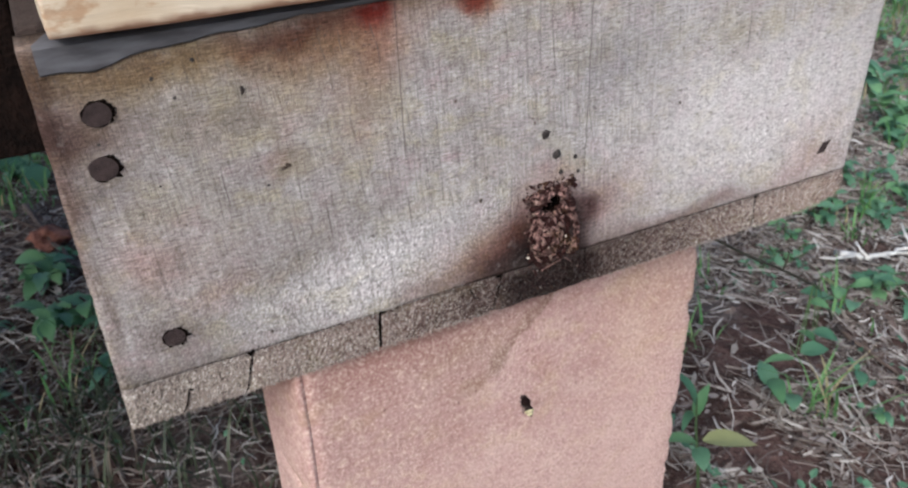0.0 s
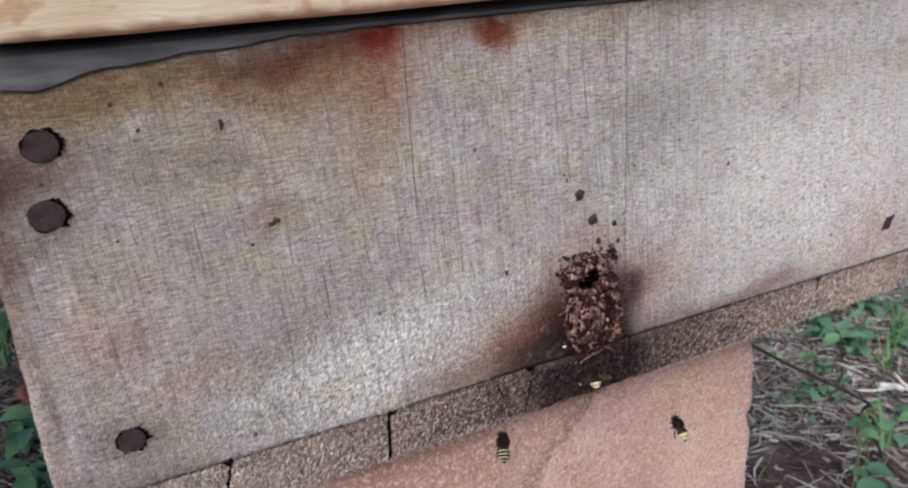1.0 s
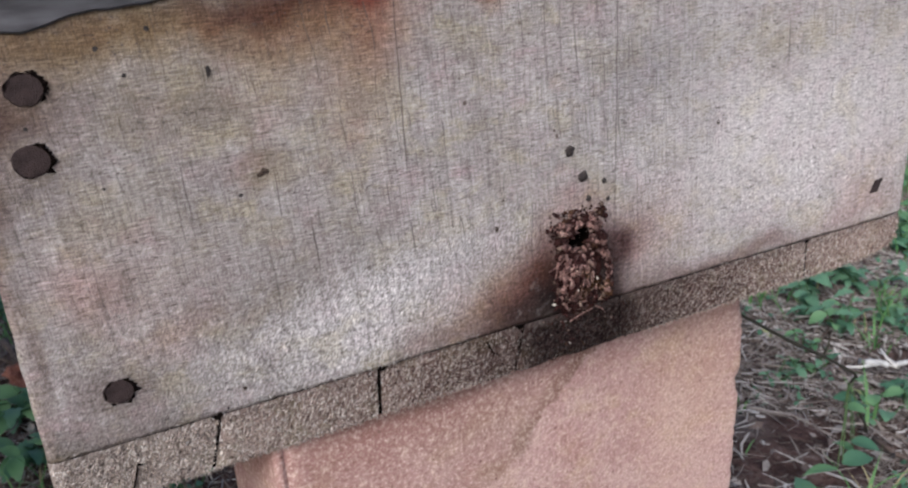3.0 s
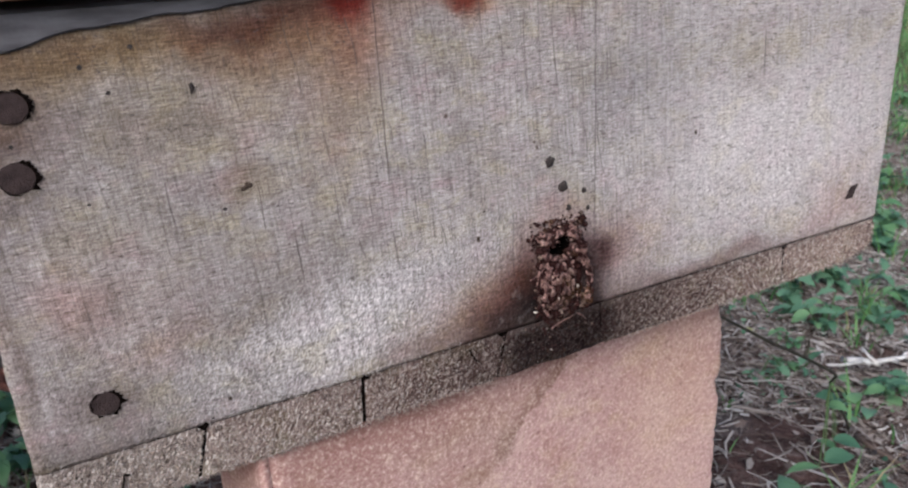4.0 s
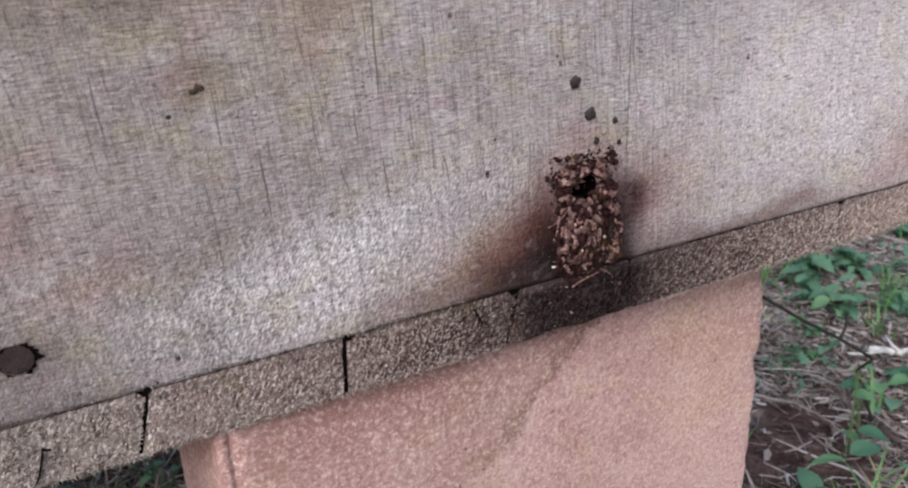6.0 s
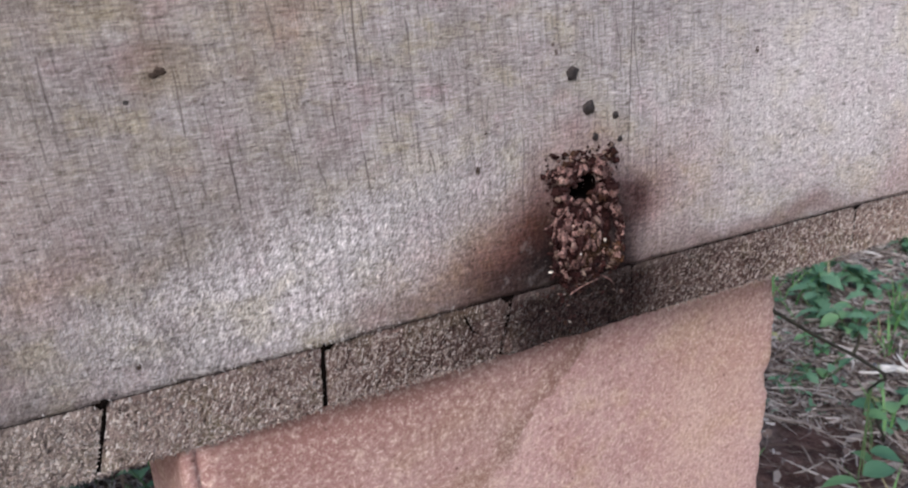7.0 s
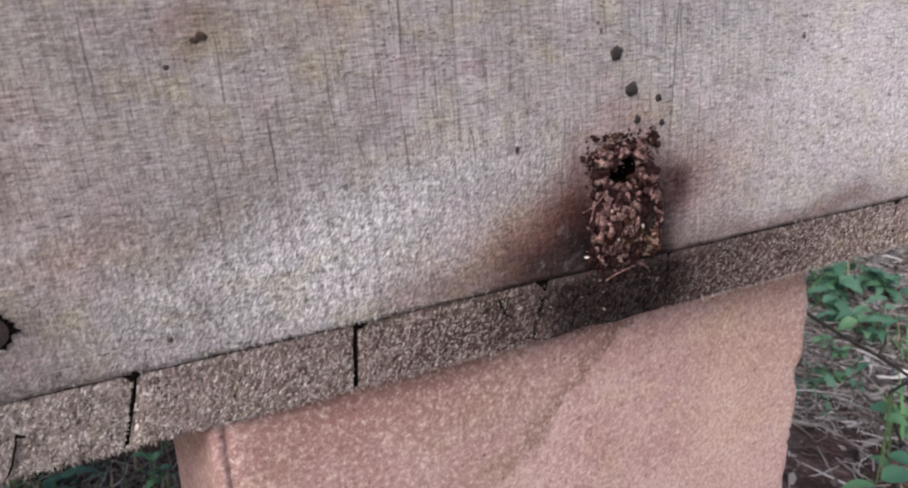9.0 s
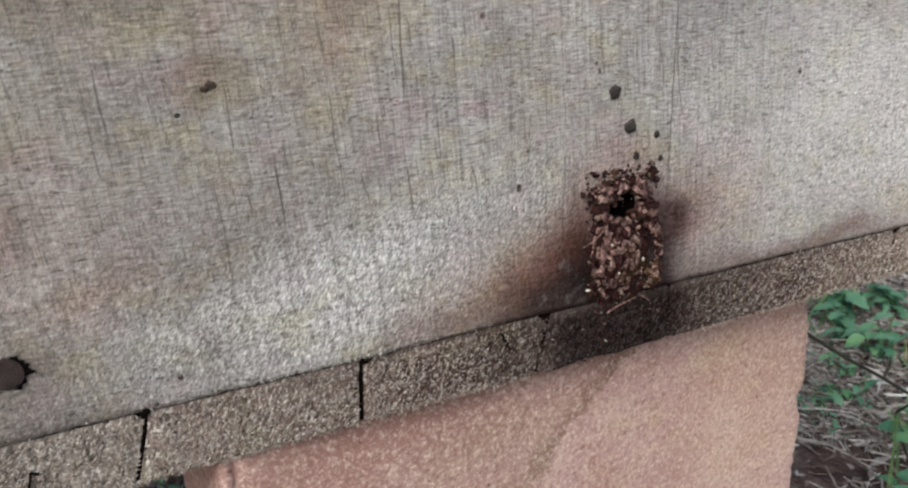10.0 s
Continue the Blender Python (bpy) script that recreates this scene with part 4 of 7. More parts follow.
def frayed_edge(hive):
    """Pale fibres torn loose: along the board's lower edge, and as a brushed-up nap over its bleached parts."""
    rnd = random.Random(3)
    spots = []
    for k in range(150):
        x = rnd.gauss(0.1, 0.016) if k < 110 else rnd.uniform(0.005, 0.395)
        if not 0.155 < x < 0.25:
            spots.append((x, -0.0004, 0.0218 + rnd.uniform(-0.0002, 0.0012)))
    verts, faces = bristles(spots, 5, -70, 25, (0.0008, 0.002), (0.0001, 0.0004), 0.0006)
    tagged(part("torn_fibre", from_arrays("torn_fibre", verts, faces, FIBRE), None, hive, "pale frayed wood fibre"), kind="stuff")
    spots = []
    while len(spots) < 44000:
        x, z = rnd.uniform(0.002, 0.398), 0.022 + 0.13 * rnd.random() ** 1.5
        left = math.exp(-((x - 0.115) / 0.07) ** 2 - ((z - 0.044 - 0.22 * (x - 0.112)) / 0.016) ** 2)
        right = math.exp(-((x - 0.32) / 0.1) ** 2 - ((z - 0.07) / 0.036) ** 2)
        stain = math.exp(-((x - 0.198) / 0.026) ** 2 - ((z - 0.035) / 0.03) ** 2)
        foot = 0.45 * math.exp(-((z - 0.022) / 0.012) ** 2) * (x < 0.15)
        if rnd.random() < (max(left, 0.9 * right, foot, 0.05)) * (1 - 0.97 * stain):
            spots.append((x, -0.0002, z))
    verts, faces = bristles(spots, 6, 58, 30, (0.0004, 0.0012), (0.0001, 0.00022), 0.0003)
    tagged(part("raised_nap", from_arrays("raised_nap", verts, faces, BOARD), None, hive, "brushed-up wood fibre"), kind="stuff")
    seams = ((0.0505, 0.0052), (0.109, 0.001), (0.1705, 0.0045), (0.2203, -0.0005), (0.3322, -0.0008))
    pale, own = [], []
    for _ in range(18000):
        x, z = rnd.uniform(0.001, 0.399), rnd.uniform(0.0008, 0.0192)
        if x > 0.36 and z < 0.0062 * ((x - 0.365) / 0.035 if x > 0.365 else 0) ** 2 + 0.001:
            continue
        if any(abs(x - a - lean * (z / 0.02 - 0.5)) < 0.0012 for a, lean in seams):
            continue
        light = math.exp(-((x - 0.03) / 0.07) ** 2) * 0.6 + 0.3 * (x < 0.15) + 0.16 * (x > 0.235)
        (pale if rnd.random() < light else own).append((x, -0.0001, z))
    hem = [(x, 0.0006, rnd.uniform(0.0002, 0.0018) + (0.0055 * ((x - 0.3661) / 0.0339) ** 2.2 if x > 0.3661 else 0.0)) for x in (rnd.uniform(0.002, 0.397) for _ in range(1300)) if not 0.165 < x < 0.235]
    verts, faces = bristles(hem, 12, -75, 35, (0.0006, 0.0018), (0.0002, 0.0006), 0.0006)
    tagged(part("end_grain_fibre", from_arrays("end_grain_fibre", verts, faces, BRISTLE), None, hive, "ragged fibres along the planks' lower edge"), kind="stuff")
    for spots, material, label in ((pale, BRISTLE, "pale bristly end grain"), (own, END_GRAIN, "rough bristly end grain")):
        verts, faces = bristles(spots, len(spots), 62, 45, (0.0005, 0.0014), (0.0002, 0.0006), 0.0007)
        tagged(part("end_grain_fibre", from_arrays("end_grain_fibre", verts, faces, material), None, hive, label), kind="stuff")


def jagged_disc(radius, height, teeth, seed, dome=0.3):
    """A round nail head sunk among torn fibres: uneven rim, low dome, facing -y."""
    rnd = random.Random(seed)
    bm = bmesh.new()
    rings = []
    rim = [radius * (1 + rnd.uniform(-0.05, 0.05)) for _ in range(teeth)]
    for k, (s, h) in enumerate(((1.0, 0.0), (0.93, -height * 0.7), (0.6, -height), (0.25, -height * (1 - dome * 0.4)))):
        rings.append([bm.verts.new((s * rim[i] * math.cos(i * math.tau / teeth), h, s * rim[i] * 0.88 * math.sin(i * math.tau / teeth))) for i in range(teeth)])
    for a, b in zip(rings, rings[1:]):
        for i in range(teeth):
            bm.faces.new((a[i], b[i], b[(i + 1) % teeth], a[(i + 1) % teeth]))
    bm.faces.new(rings[-1])
    bmesh.ops.recalc_face_normals(bm, faces=bm.faces[:])
    return bm


def splinters(radius, seed, count):
    """Torn dark fibre round a nail head, pointing mostly to the right."""
    rnd = random.Random(seed)
    bm = bmesh.new()
    for _ in range(count):
        a = rnd.gauss(0.05, 0.5) if rnd.random() < 0.4 else rnd.uniform(0, math.tau)
        p, q = Vector((math.cos(a), 0, math.sin(a))), Vector((-math.sin(a), 0, math.cos(a)))
        far = radius * rnd.uniform(0.98, 1.05 + 0.17 * max(0.0, math.cos(a)))
        w = radius * rnd.uniform(0.14, 0.4)
        base = [p * radius * 0.9 + q * w, p * radius * 0.9 - q * w]
        tip = p * far + Vector((rnd.uniform(0, 0.0012), 0, rnd.uniform(-0.0006, 0.0006)))
        v = [bm.verts.new(b + Vector((0, -0.0004, 0))) for b in base] + [bm.verts.new(tip + Vector((0, -0.0003, 0)))] + [bm.verts.new((base[0] + base[1]) / 2 + Vector((0, -0.001, 0)))]
        for f in ((0, 1, 3), (1, 2, 3), (2, 0, 3)):
            bm.faces.new([v[k] for k in f])
    return bm


def build_hive():
    hive = thing("bee_hive", pose(0, 0, 0.5), "weathered grey wooden bee hive box standing on a clay pillar", "bee hive")
    front_board(hive)
    part("side_board", box(0.0006, 0.02, 0.0203, DEEP, 0.0206, HIGH, 0.0015, 3, 0.0008, 1), SIDE_WOOD, hive)
    part("side_board", box(WIDE - 0.02, WIDE - 0.0006, 0.0203, DEEP, 0.0206, HIGH, 0.0015, 3, 0.0008, 2), SIDE_WOOD, hive)
    part("back_board", box(0.0203, WIDE - 0.0203, DEEP - 0.02, DEEP, 0.0206, HIGH, 0.0015, 3, 0.0008, 3), SIDE_WOOD, hive)
    # floor planks, seen on their sawn ends: joints lean a little
    gaps = [0.0, 0.0002, 0.0002, 0.0002, 0.0003, 0.0004, 0.0]
    joints = [(0.0, 0.0), (0.0505, 0.0052), (0.109, 0.001), (0.1705, 0.0045), (0.2203, -0.0005), (0.3322, -0.0008), (0.4, 0.0)]
    for k, ((a, la), (b, lb)) in enumerate(zip(joints, joints[1:])):
        rnd = random.Random(k)
        bm = bmesh.new()
        n = 14
        ga, gb = gaps[k], gaps[k + 1]
        top = [0.0204 + 0.0004 * noise.noise((s * 9 + k * 5, 1, 0)) for s in np.linspace(0, 1, n + 1)]
        low = [0.0002 + 0.0009 * noise.noise((s * 4 + k * 3, 9, 0)) for s in np.linspace(0, 1, n + 1)]
        if k == 5:
            low = [v + 0.0055 * max(0.0, (s - 0.5) / 0.5) ** 2.2 for v, s in zip(low, np.linspace(0, 1, n + 1))]
        if k == 0:
            low = [v - 0.001 * (1 - s) for v, s in zip(low, np.linspace(0, 1, n + 1))]
        out = 0.0004 * rnd.uniform(-1, 1)
        cols = []
        for i in range(n + 1):
            s = i / n
            xt = a + la / 2 + ga + (b + lb / 2 - a - la / 2 - ga - gb) * s
            xb = a - la / 2 + ga + (b - lb / 2 - a + la / 2 - ga - gb) * s
            jig = 0.0004 * noise.noise((s * 30, k, 5))
            col = []
            for h in (0.0, 0.06, 0.35, 0.65, 0.94, 1.0):
                x = xb + (xt - xb) * h + (0.0006 * noise.noise((h * 5, k * 3 + (i > 0), 2)) if i in (0, n) else 0)
                z = low[i] + (top[i] - low[i]) * h
                worn = (0.0011 if h == 0.0 else 0.0003) if h in (0.0, 1.0) else 0.0
                col.append((x, 0.0004 + out + worn + jig + (0.0008 if i in (0, n) else 0), z))
            cols.append(col)
        rows = len(cols[0])
        front = [[bm.verts.new(p) for p in c] for c in cols]
        back = [[bm.verts.new((p[0], DEEP, p[2])) for p in (c[0], c[-1])] for c in cols]
        for i in range(n):
            for j in range(rows - 1):
                bm.faces.new((front[i][j], front[i + 1][j], front[i + 1][j + 1], front[i][j + 1]))
            bm.faces.new((front[i][0], back[i][0], back[i + 1][0], front[i + 1][0]))
            bm.faces.new((front[i][-1], front[i + 1][-1], back[i + 1][1], back[i][1]))
            bm.faces.new((back[i][0], back[i][1], back[i + 1][1], back[i + 1][0]))
        bm.faces.new([*front[0], back[0][1], back[0][0]])
        bm.faces.new([*front[-1][::-1], back[-1][0], back[-1][1]])
        bmesh.ops.recalc_face_normals(bm, faces=bm.faces[:])
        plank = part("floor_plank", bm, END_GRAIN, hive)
        # short checks in the sawn ends
        for x, z, dx, dz in {2: ((0.1545, 0.0188, 0.0055, -0.0085),), 0: ((0.0246, 0.0128, -0.0042, -0.0115), (0.0246, 0.0126, 0.0022, -0.0012))}.get(k, ()):
            pts = [(x + dx * s ** 1.6 + 0.0009 * noise.noise((s * 5, x * 900, 0)), -0.0005, z + dz * s) for s in np.linspace(0, 1, 7)]
            part("crack", tube(pts, [0.0001, 0.0004, 0.0004, 0.00035, 0.00035, 0.0003, 0.0001], 4), HOLE, plank)
    frayed_edge(hive)
    # dark backing in the joints
    part("joint_filler", box(0.003, WIDE - 0.003, 0.0011, 0.019, 0.0185, 0.0213), HOLE, hive, "dirt-filled joint")
    for x, lean in ((0.0505, 0.0052), (0.109, 0.001), (0.1705, 0.0045), (0.2203, -0.0005), (0.3322, -0.0008)):
        bm = box(x - 0.0011, x + 0.0011, 0.001, 0.012, 0.0012, 0.0196, 0.0, 3)
        for v in bm.verts:
            v.co.x += lean * (v.co.z / 0.02 - 0.5) + 0.0003 * noise.noise((v.co.z * 200, x * 50, 0))
        part("joint_filler", bm, HOLE, hive, "dirt-filled joint")
    # big nail heads and their torn rims
    for x, z, r, seed in ((0.0178, 0.1334, 0.0051, 1), (0.0156, 0.1142, 0.0051, 2), (0.0241, 0.0393, 0.0047, 3)):
        nail = part("nail_head", jagged_disc(r, 0.0005, 22, seed), RUST, hive, "rusty brown nail head")
        nail.location = (x, -0.0002, z)
        part("torn_rim", splinters(r, seed + 9, 17), HOLE, nail)
    # a knock-out at the far end, worm holes, drops of dark resin
    for x, z, r in ((0.0525, 0.0208, 0.001), (0.0552, 0.0224, 0.0006), (0.1103, 0.0207, 0.0008)):
        gap = part("chipped_corner", lump(r, int(x * 900), 0.35, 0.6, 2), HOLE, hive, "dark chipped joint")
        gap.matrix_basis = pose(x, 0.0, z, 90, 0, 0)
    slot = box(-0.0024, 0.0024, -0.0004, 0.004, -0.0034, 0.0034, 0.0004, 2, 0.0004, 31)
    for v in slot.verts:
        v.co.x += 0.45 * v.co.z
    notch = part("knot_hole", slot, RUST, hive, "small slanted rusty slot")
    notch.location = (0.3762, 0.0, 0.0393)
    edge = box(0.0018, 0.003, -0.0006, 0.004, -0.003, 0.0036, 0.0002, 2, 0.0004, 32)
    for v in edge.verts:
        v.co.x += 0.45 * v.co.z
    part("slot_edge", edge, HOLE, notch)
    for k, (x, z, r) in enumerate(((0.1936, 0.0875, 0.0021), (0.2, 0.0766, 0.0021), (0.21, 0.073, 0.0012), (0.212, 0.0652, 0.0010), (0.2025, 0.0672, 0.0012))):
        drop = part("resin_drop", lump(r, k + 20, 0.5, 0.5, 2), PITCH, hive, smooth=True)
        drop.matrix_basis = pose(x, -0.0002, z, 90, 0, 0)
    specks = ((0.066, 0.1325, 0.0008, 2.4), (0.051, 0.146, 0.0009, 1), (0.037, 0.142, 0.0008, 1), (0.043, 0.134, 0.0007, 1), (0.032, 0.103, 0.0007, 1),
              (0.0768, 0.0994, 0.0013, 0.75), (0.0785, 0.1002, 0.0016, 0.7), (0.07, 0.094, 0.0008, 1), (0.016, 0.123, 0.0009, 1.2), (0.0544, 0.052, 0.001, 0.7),
              (0.161, 0.063, 0.0008, 1.6), (0.1208, 0.0587, 0.0010, 1.2), (0.1641, 0.0734, 0.0008, 0.6), (0.062, 0.028, 0.0010, 1), (0.2687, 0.0872, 0.0009, 1.4), (0.32, 0.075, 0.0007, 0.7))
    for k, (x, z, r, tall) in enumerate(specks):
        spot = part("worm_hole", lump(r, k + 40, 0.3, 0.5, 1), SPECK if k in (5, 6, 9, 10, 11, 12, 13, 14, 15) else PITCH, hive)
        spot.matrix_basis = pose(x, 0.0, z, 90, 0, 0) @ Matrix.Diagonal((1, tall, 1, 1))


build_hive()


# ---- the resin entrance ----
def build_entrance():
    """Resin and earth built up by the bees: a ragged crown over the hole, a ribbed dome under it, a ridge with a slit beside the dome."""
    heap = thing("resin_entrance", pose(HOLE_X, 0.0004, 0.5), "crumbly brown resin and mud entrance built round the hive hole", "nest entrance")
    rnd = random.Random(7)

    def relief(x, z):
        """How far the heap stands out from the board at a place."""
        dome = math.exp(-((x + 0.0022) / 0.0075) ** 2 - ((z - 0.0365) / 0.0115) ** 2)
        ridge_x = 0.0095 + 0.0042 * math.sin(max(0.0, min(1.0, (0.052 - z) / 0.026)) * math.pi * 0.62)
        ridge = math.exp(-((x - ridge_x) / 0.0026) ** 2) * max(0.0, min(1.0, (z - 0.019) / 0.006)) * max(0.0, min(1.0, (0.056 - z) / 0.004))
        slit = math.exp(-((x - 0.0078) / 0.0013) ** 2 - ((z - 0.0335) / 0.0075) ** 2)
        crown = math.exp(-(((math.hypot(x + 0.001, (z - HOLE_Z) * 1.15) - 0.0085) / 0.0028) ** 2)) * (z > HOLE_Z - 0.003)
        return 0.0042 * dome + 0.0034 * ridge + 0.0026 * crown - 0.0022 * slit

    def half(q):
        """Half the heap's width from its foot, 0, to the tip of its crown, 1."""
        stops = ((0.0, 0.0055), (0.14, 0.0092), (0.32, 0.0126), (0.5, 0.0136), (0.7, 0.0133), (0.84, 0.0132), (0.93, 0.0104), (1.0, 0.005))
        for (a, u), (b, w) in zip(stops, stops[1:]):
            if q <= b:
                return u + (w - u) * (q - a) / (b - a)
        return stops[-1][1]

    # the dark mass under the crumbs
    bm = bmesh.new()
    nu, nz, low, high = 56, 84, 0.0165, 0.0625
    grid = {}
    for j in range(nz + 1):
        for i in range(nu + 1):
            u, q = -1 + 2 * i / nu, j / nz
            z = low + (high - low) * q
            side = 1.0 if u > 0 else 5.0
            x = 0.0004 + u * (half(q) * 0.9 + 0.0026 * noise.noise((q * 9, side, 0)) + 0.0014 * noise.noise((q * 31, side, 4)))
            if math.hypot((x - 0.0002) * 0.86, (z - HOLE_Z) * 1.15) < HOLE_R * 0.98:
                continue
            edge = min(1.0, (1 - abs(u)) / 0.34) * min(1.0, q / 0.3) * min(1.0, (1 - q) / 0.14)
            h = (0.0009 + relief(x, z)) * edge + edge * (0.0011 * noise.noise((x * 420, z * 420, 3)) + 0.0005 * noise.noise((x * 1100, z * 1100, 8)))
            grid[i, j] = bm.verts.new((x, -max(0.0001, h), z))
    for j in range(nz):
        for i in range(nu):
            q = [(i, j), (i + 1, j), (i + 1, j + 1), (i, j + 1)]
            if all(k in grid for k in q):
                bm.faces.new([grid[k] for k in q])
    for e in [e for e in bm.edges if e.is_boundary]:
        a, b = e.verts
        c, d = bm.verts.new((a.co.x, 0.002, a.co.z)), bm.verts.new((b.co.x, 0.002, b.co.z))
        bm.faces.new((a, b, d, c))
    bmesh.ops.remove_doubles(bm, verts=bm.verts[:], dist=1e-6)
    bmesh.ops.recalc_face_normals(bm, faces=bm.faces[:])
    part("mound", bm, RESIN_A, heap, "dark brown resin mound", smooth=True)

    shapes = []
    for level in (1, 2, 3):
        ico = bmesh.new()
        bmesh.ops.create_icosphere(ico, subdivisions=level, radius=1)
        shapes.append(([v.co.copy() for v in ico.verts], [[v.index for v in f.verts] for f in ico.faces]))
        ico.free()

    pale, dark, white = ([], []), ([], []), ([], [])

    def crumb(store, x, y, z, r):
        x *= 0.93
        if abs(x - 0.0073) < 0.0011 and 0.0265 < z < 0.0405 and store is not white:
            return
        if store is pale and rnd.random() > (z - 0.017) / 0.016:
            store = dark
        verts, faces = store
        base, tris = shapes[2 if r > 0.0009 else 1 if r > 0.0004 else 0]
        o = len(verts)
        tilt = Euler((rnd.uniform(0, 6), rnd.uniform(0, 6), rnd.uniform(0, 6))).to_matrix()
        stretch = Vector((rnd.uniform(0.6, 1.1), rnd.uniform(0.6, 1.1), rnd.uniform(0.9, 2.0)))
        seed = Vector((rnd.uniform(0, 50), rnd.uniform(0, 50), 0))
        for c in base:
            k = 1 + 0.75 * noise.noise(c * 1.4 + seed) + 0.4 * noise.noise(c * 3.2 + seed) + 0.2 * noise.noise(c * 7 + seed)
            p = tilt @ Vector((c.x * stretch.x, c.y * stretch.y, c.z * stretch.z)) * (r * k)
            verts.append((x + p.x, y + p.y, z + p.z))
        faces.extend([[o + k for k in t] for t in tris])

    def cord(path, r, light, out=0.0005, wander=0.5):
        """A string of fused resin beads along a line of (x, z) points, on the heap's face."""
        pts = [Vector(q) for q in path]
        span = sum((b - a).length for a, b in zip(pts, pts[1:]))
        r *= 0.72
        n = max(2, int(span / (0.8 * r)))
        for k in range(n + 1):
            t = k / n * (len(pts) - 1)
            i = min(int(t), len(pts) - 2)
            q = pts[i].lerp(pts[i + 1], t - i)
            x, z = q.x + rnd.gauss(0, wander * r), q.y + rnd.gauss(0, wander * r)
            size = r * rnd.choice((0.5, 0.7, 0.9, 1.1, 1.3, 1.7))
            if noise.noise((x * 260, z * 260, 5)) < -0.28:
                continue
            crumb(pale if rnd.random() < 0.72 * light else dark, x, -relief(x, z) - out - rnd.uniform(0, 0.5) * r, z, size)

    def strand(path, r, light, out=0.0008):
        """Knobbly fused cords of resin along a line of (x, z) points, broken into short lengths."""
        pts = [Vector(q) for q in path]
        fine = []
        for a, b in zip(pts, pts[1:]):
            steps = max(1, int((b - a).length / (0.45 * r)))
            fine += [a.lerp(b, k / steps) for k in range(steps)]
        fine.append(pts[-1])
        k = 0
        while k < len(fine) - 3:
            piece = fine[k:k + rnd.randint(5, 16)]
            k += len(piece) - rnd.choice((-4, -2, 0, 1))
            if len(piece) < 3:
                continue
            verts, faces = pale if rnd.random() < 0.72 * light * min(1.0, max(0.25, (piece[0].y - 0.018) / 0.014)) else dark
            o, seed, sides = len(verts), rnd.uniform(0, 90), 8
            lift = out + rnd.uniform(-0.0002, 0.0006)
            shift = Vector((rnd.gauss(0, 0.25 * r), rnd.gauss(0, 0.25 * r)))
            for i, q in enumerate(piece):
                along = (piece[min(i + 1, len(piece) - 1)] - piece[max(i - 1, 0)]).normalized()
                across = Vector((along.y, -along.x))
                s = i / (len(piece) - 1)
                thick = r * (0.2 + 0.75 * math.sin(math.pi * (0.1 + 0.8 * s)) ** 0.6) * (1 + 0.5 * noise.noise((seed, i * 0.8, 0)))
                x, z = q.x + shift.x + across.x * 0.5 * r * noise.noise((seed, i * 0.5, 7)), q.y + shift.y
                y = -relief(x, z) - lift
                for w in range(sides):
                    th = math.tau * w / sides
                    k_r = thick * (1 + 0.35 * noise.noise((seed + math.cos(th), i * 0.7, math.sin(th))))
                    verts.append((x + across.x * math.cos(th) * k_r, y - math.sin(th) * k_r, z + across.y * math.cos(th) * k_r))
            for i in range(len(piece) - 1):
                for w in range(sides):
                    n = (w + 1) % sides
                    faces.append([o + i * sides + w, o + i * sides + n, o + (i + 1) * sides + n, o + (i + 1) * sides + w])
            faces.append([o + w for w in range(sides)][::-1])
            faces.append([o + (len(piece) - 1) * sides + w for w in range(sides)])

    # the dome: nested arches of beads, open below
    for ring, (a, b) in enumerate(((0.0086, 0.0108), (0.0066, 0.0084), (0.0046, 0.0058), (0.0026, 0.0032))):
        arch = [(-0.0026 - 0.0004 * ring + a * math.cos(radians(th)), 0.0372 - 0.0006 * ring + b * math.sin(radians(th))) for th in range(205, -30, -12)]
        cut = rnd.randint(2, 5)
        for piece in (arch[:9 + ring], arch[9 + ring:]):
            strand(piece, 0.00075 if ring < 2 else 0.0009, 0.62 - 0.08 * ring)
        for x, z in arch[::cut]:
            crumb(pale, x + rnd.gauss(0, 0.0006), -relief(x, z) - 0.001, z + rnd.gauss(0, 0.0006), rnd.uniform(0.0008, 0.0012))
    # upright strands standing proud over the dome
    for k in range(8):
        x0 = -0.0098 + 0.0152 * k / 7 + rnd.gauss(0, 0.0004)
        bow = 0.0016 * math.cos(math.pi * k / 7)
        strand([(x0 * 0.7, 0.0462 - rnd.uniform(0, 0.004)), (x0 - bow, 0.039), (x0 - bow * 0.8, 0.033), (x0 + rnd.gauss(0, 0.0004), 0.0245 + rnd.uniform(0, 0.004))], rnd.uniform(0.0007, 0.00105), 0.8, 0.0013)
    # drips under the dome, thinning out over the soot
    for k in range(30):
        x0 = -0.0125 + 0.0255 * (k + rnd.uniform(-0.5, 0.5)) / 29
        top = 0.0325 - 0.25 * abs(x0 + 0.001) + rnd.uniform(-0.002, 0.002)
        end = 0.0175 + 0.45 * abs(x0) + rnd.uniform(0, 0.006)
        cord([(x0, top), (x0 + rnd.gauss(0, 0.0005), (top + end) / 2), (x0 + rnd.gauss(0, 0.0008), end)], rnd.uniform(0.0004, 0.0008), 0.3, 0.0004, 0.7)
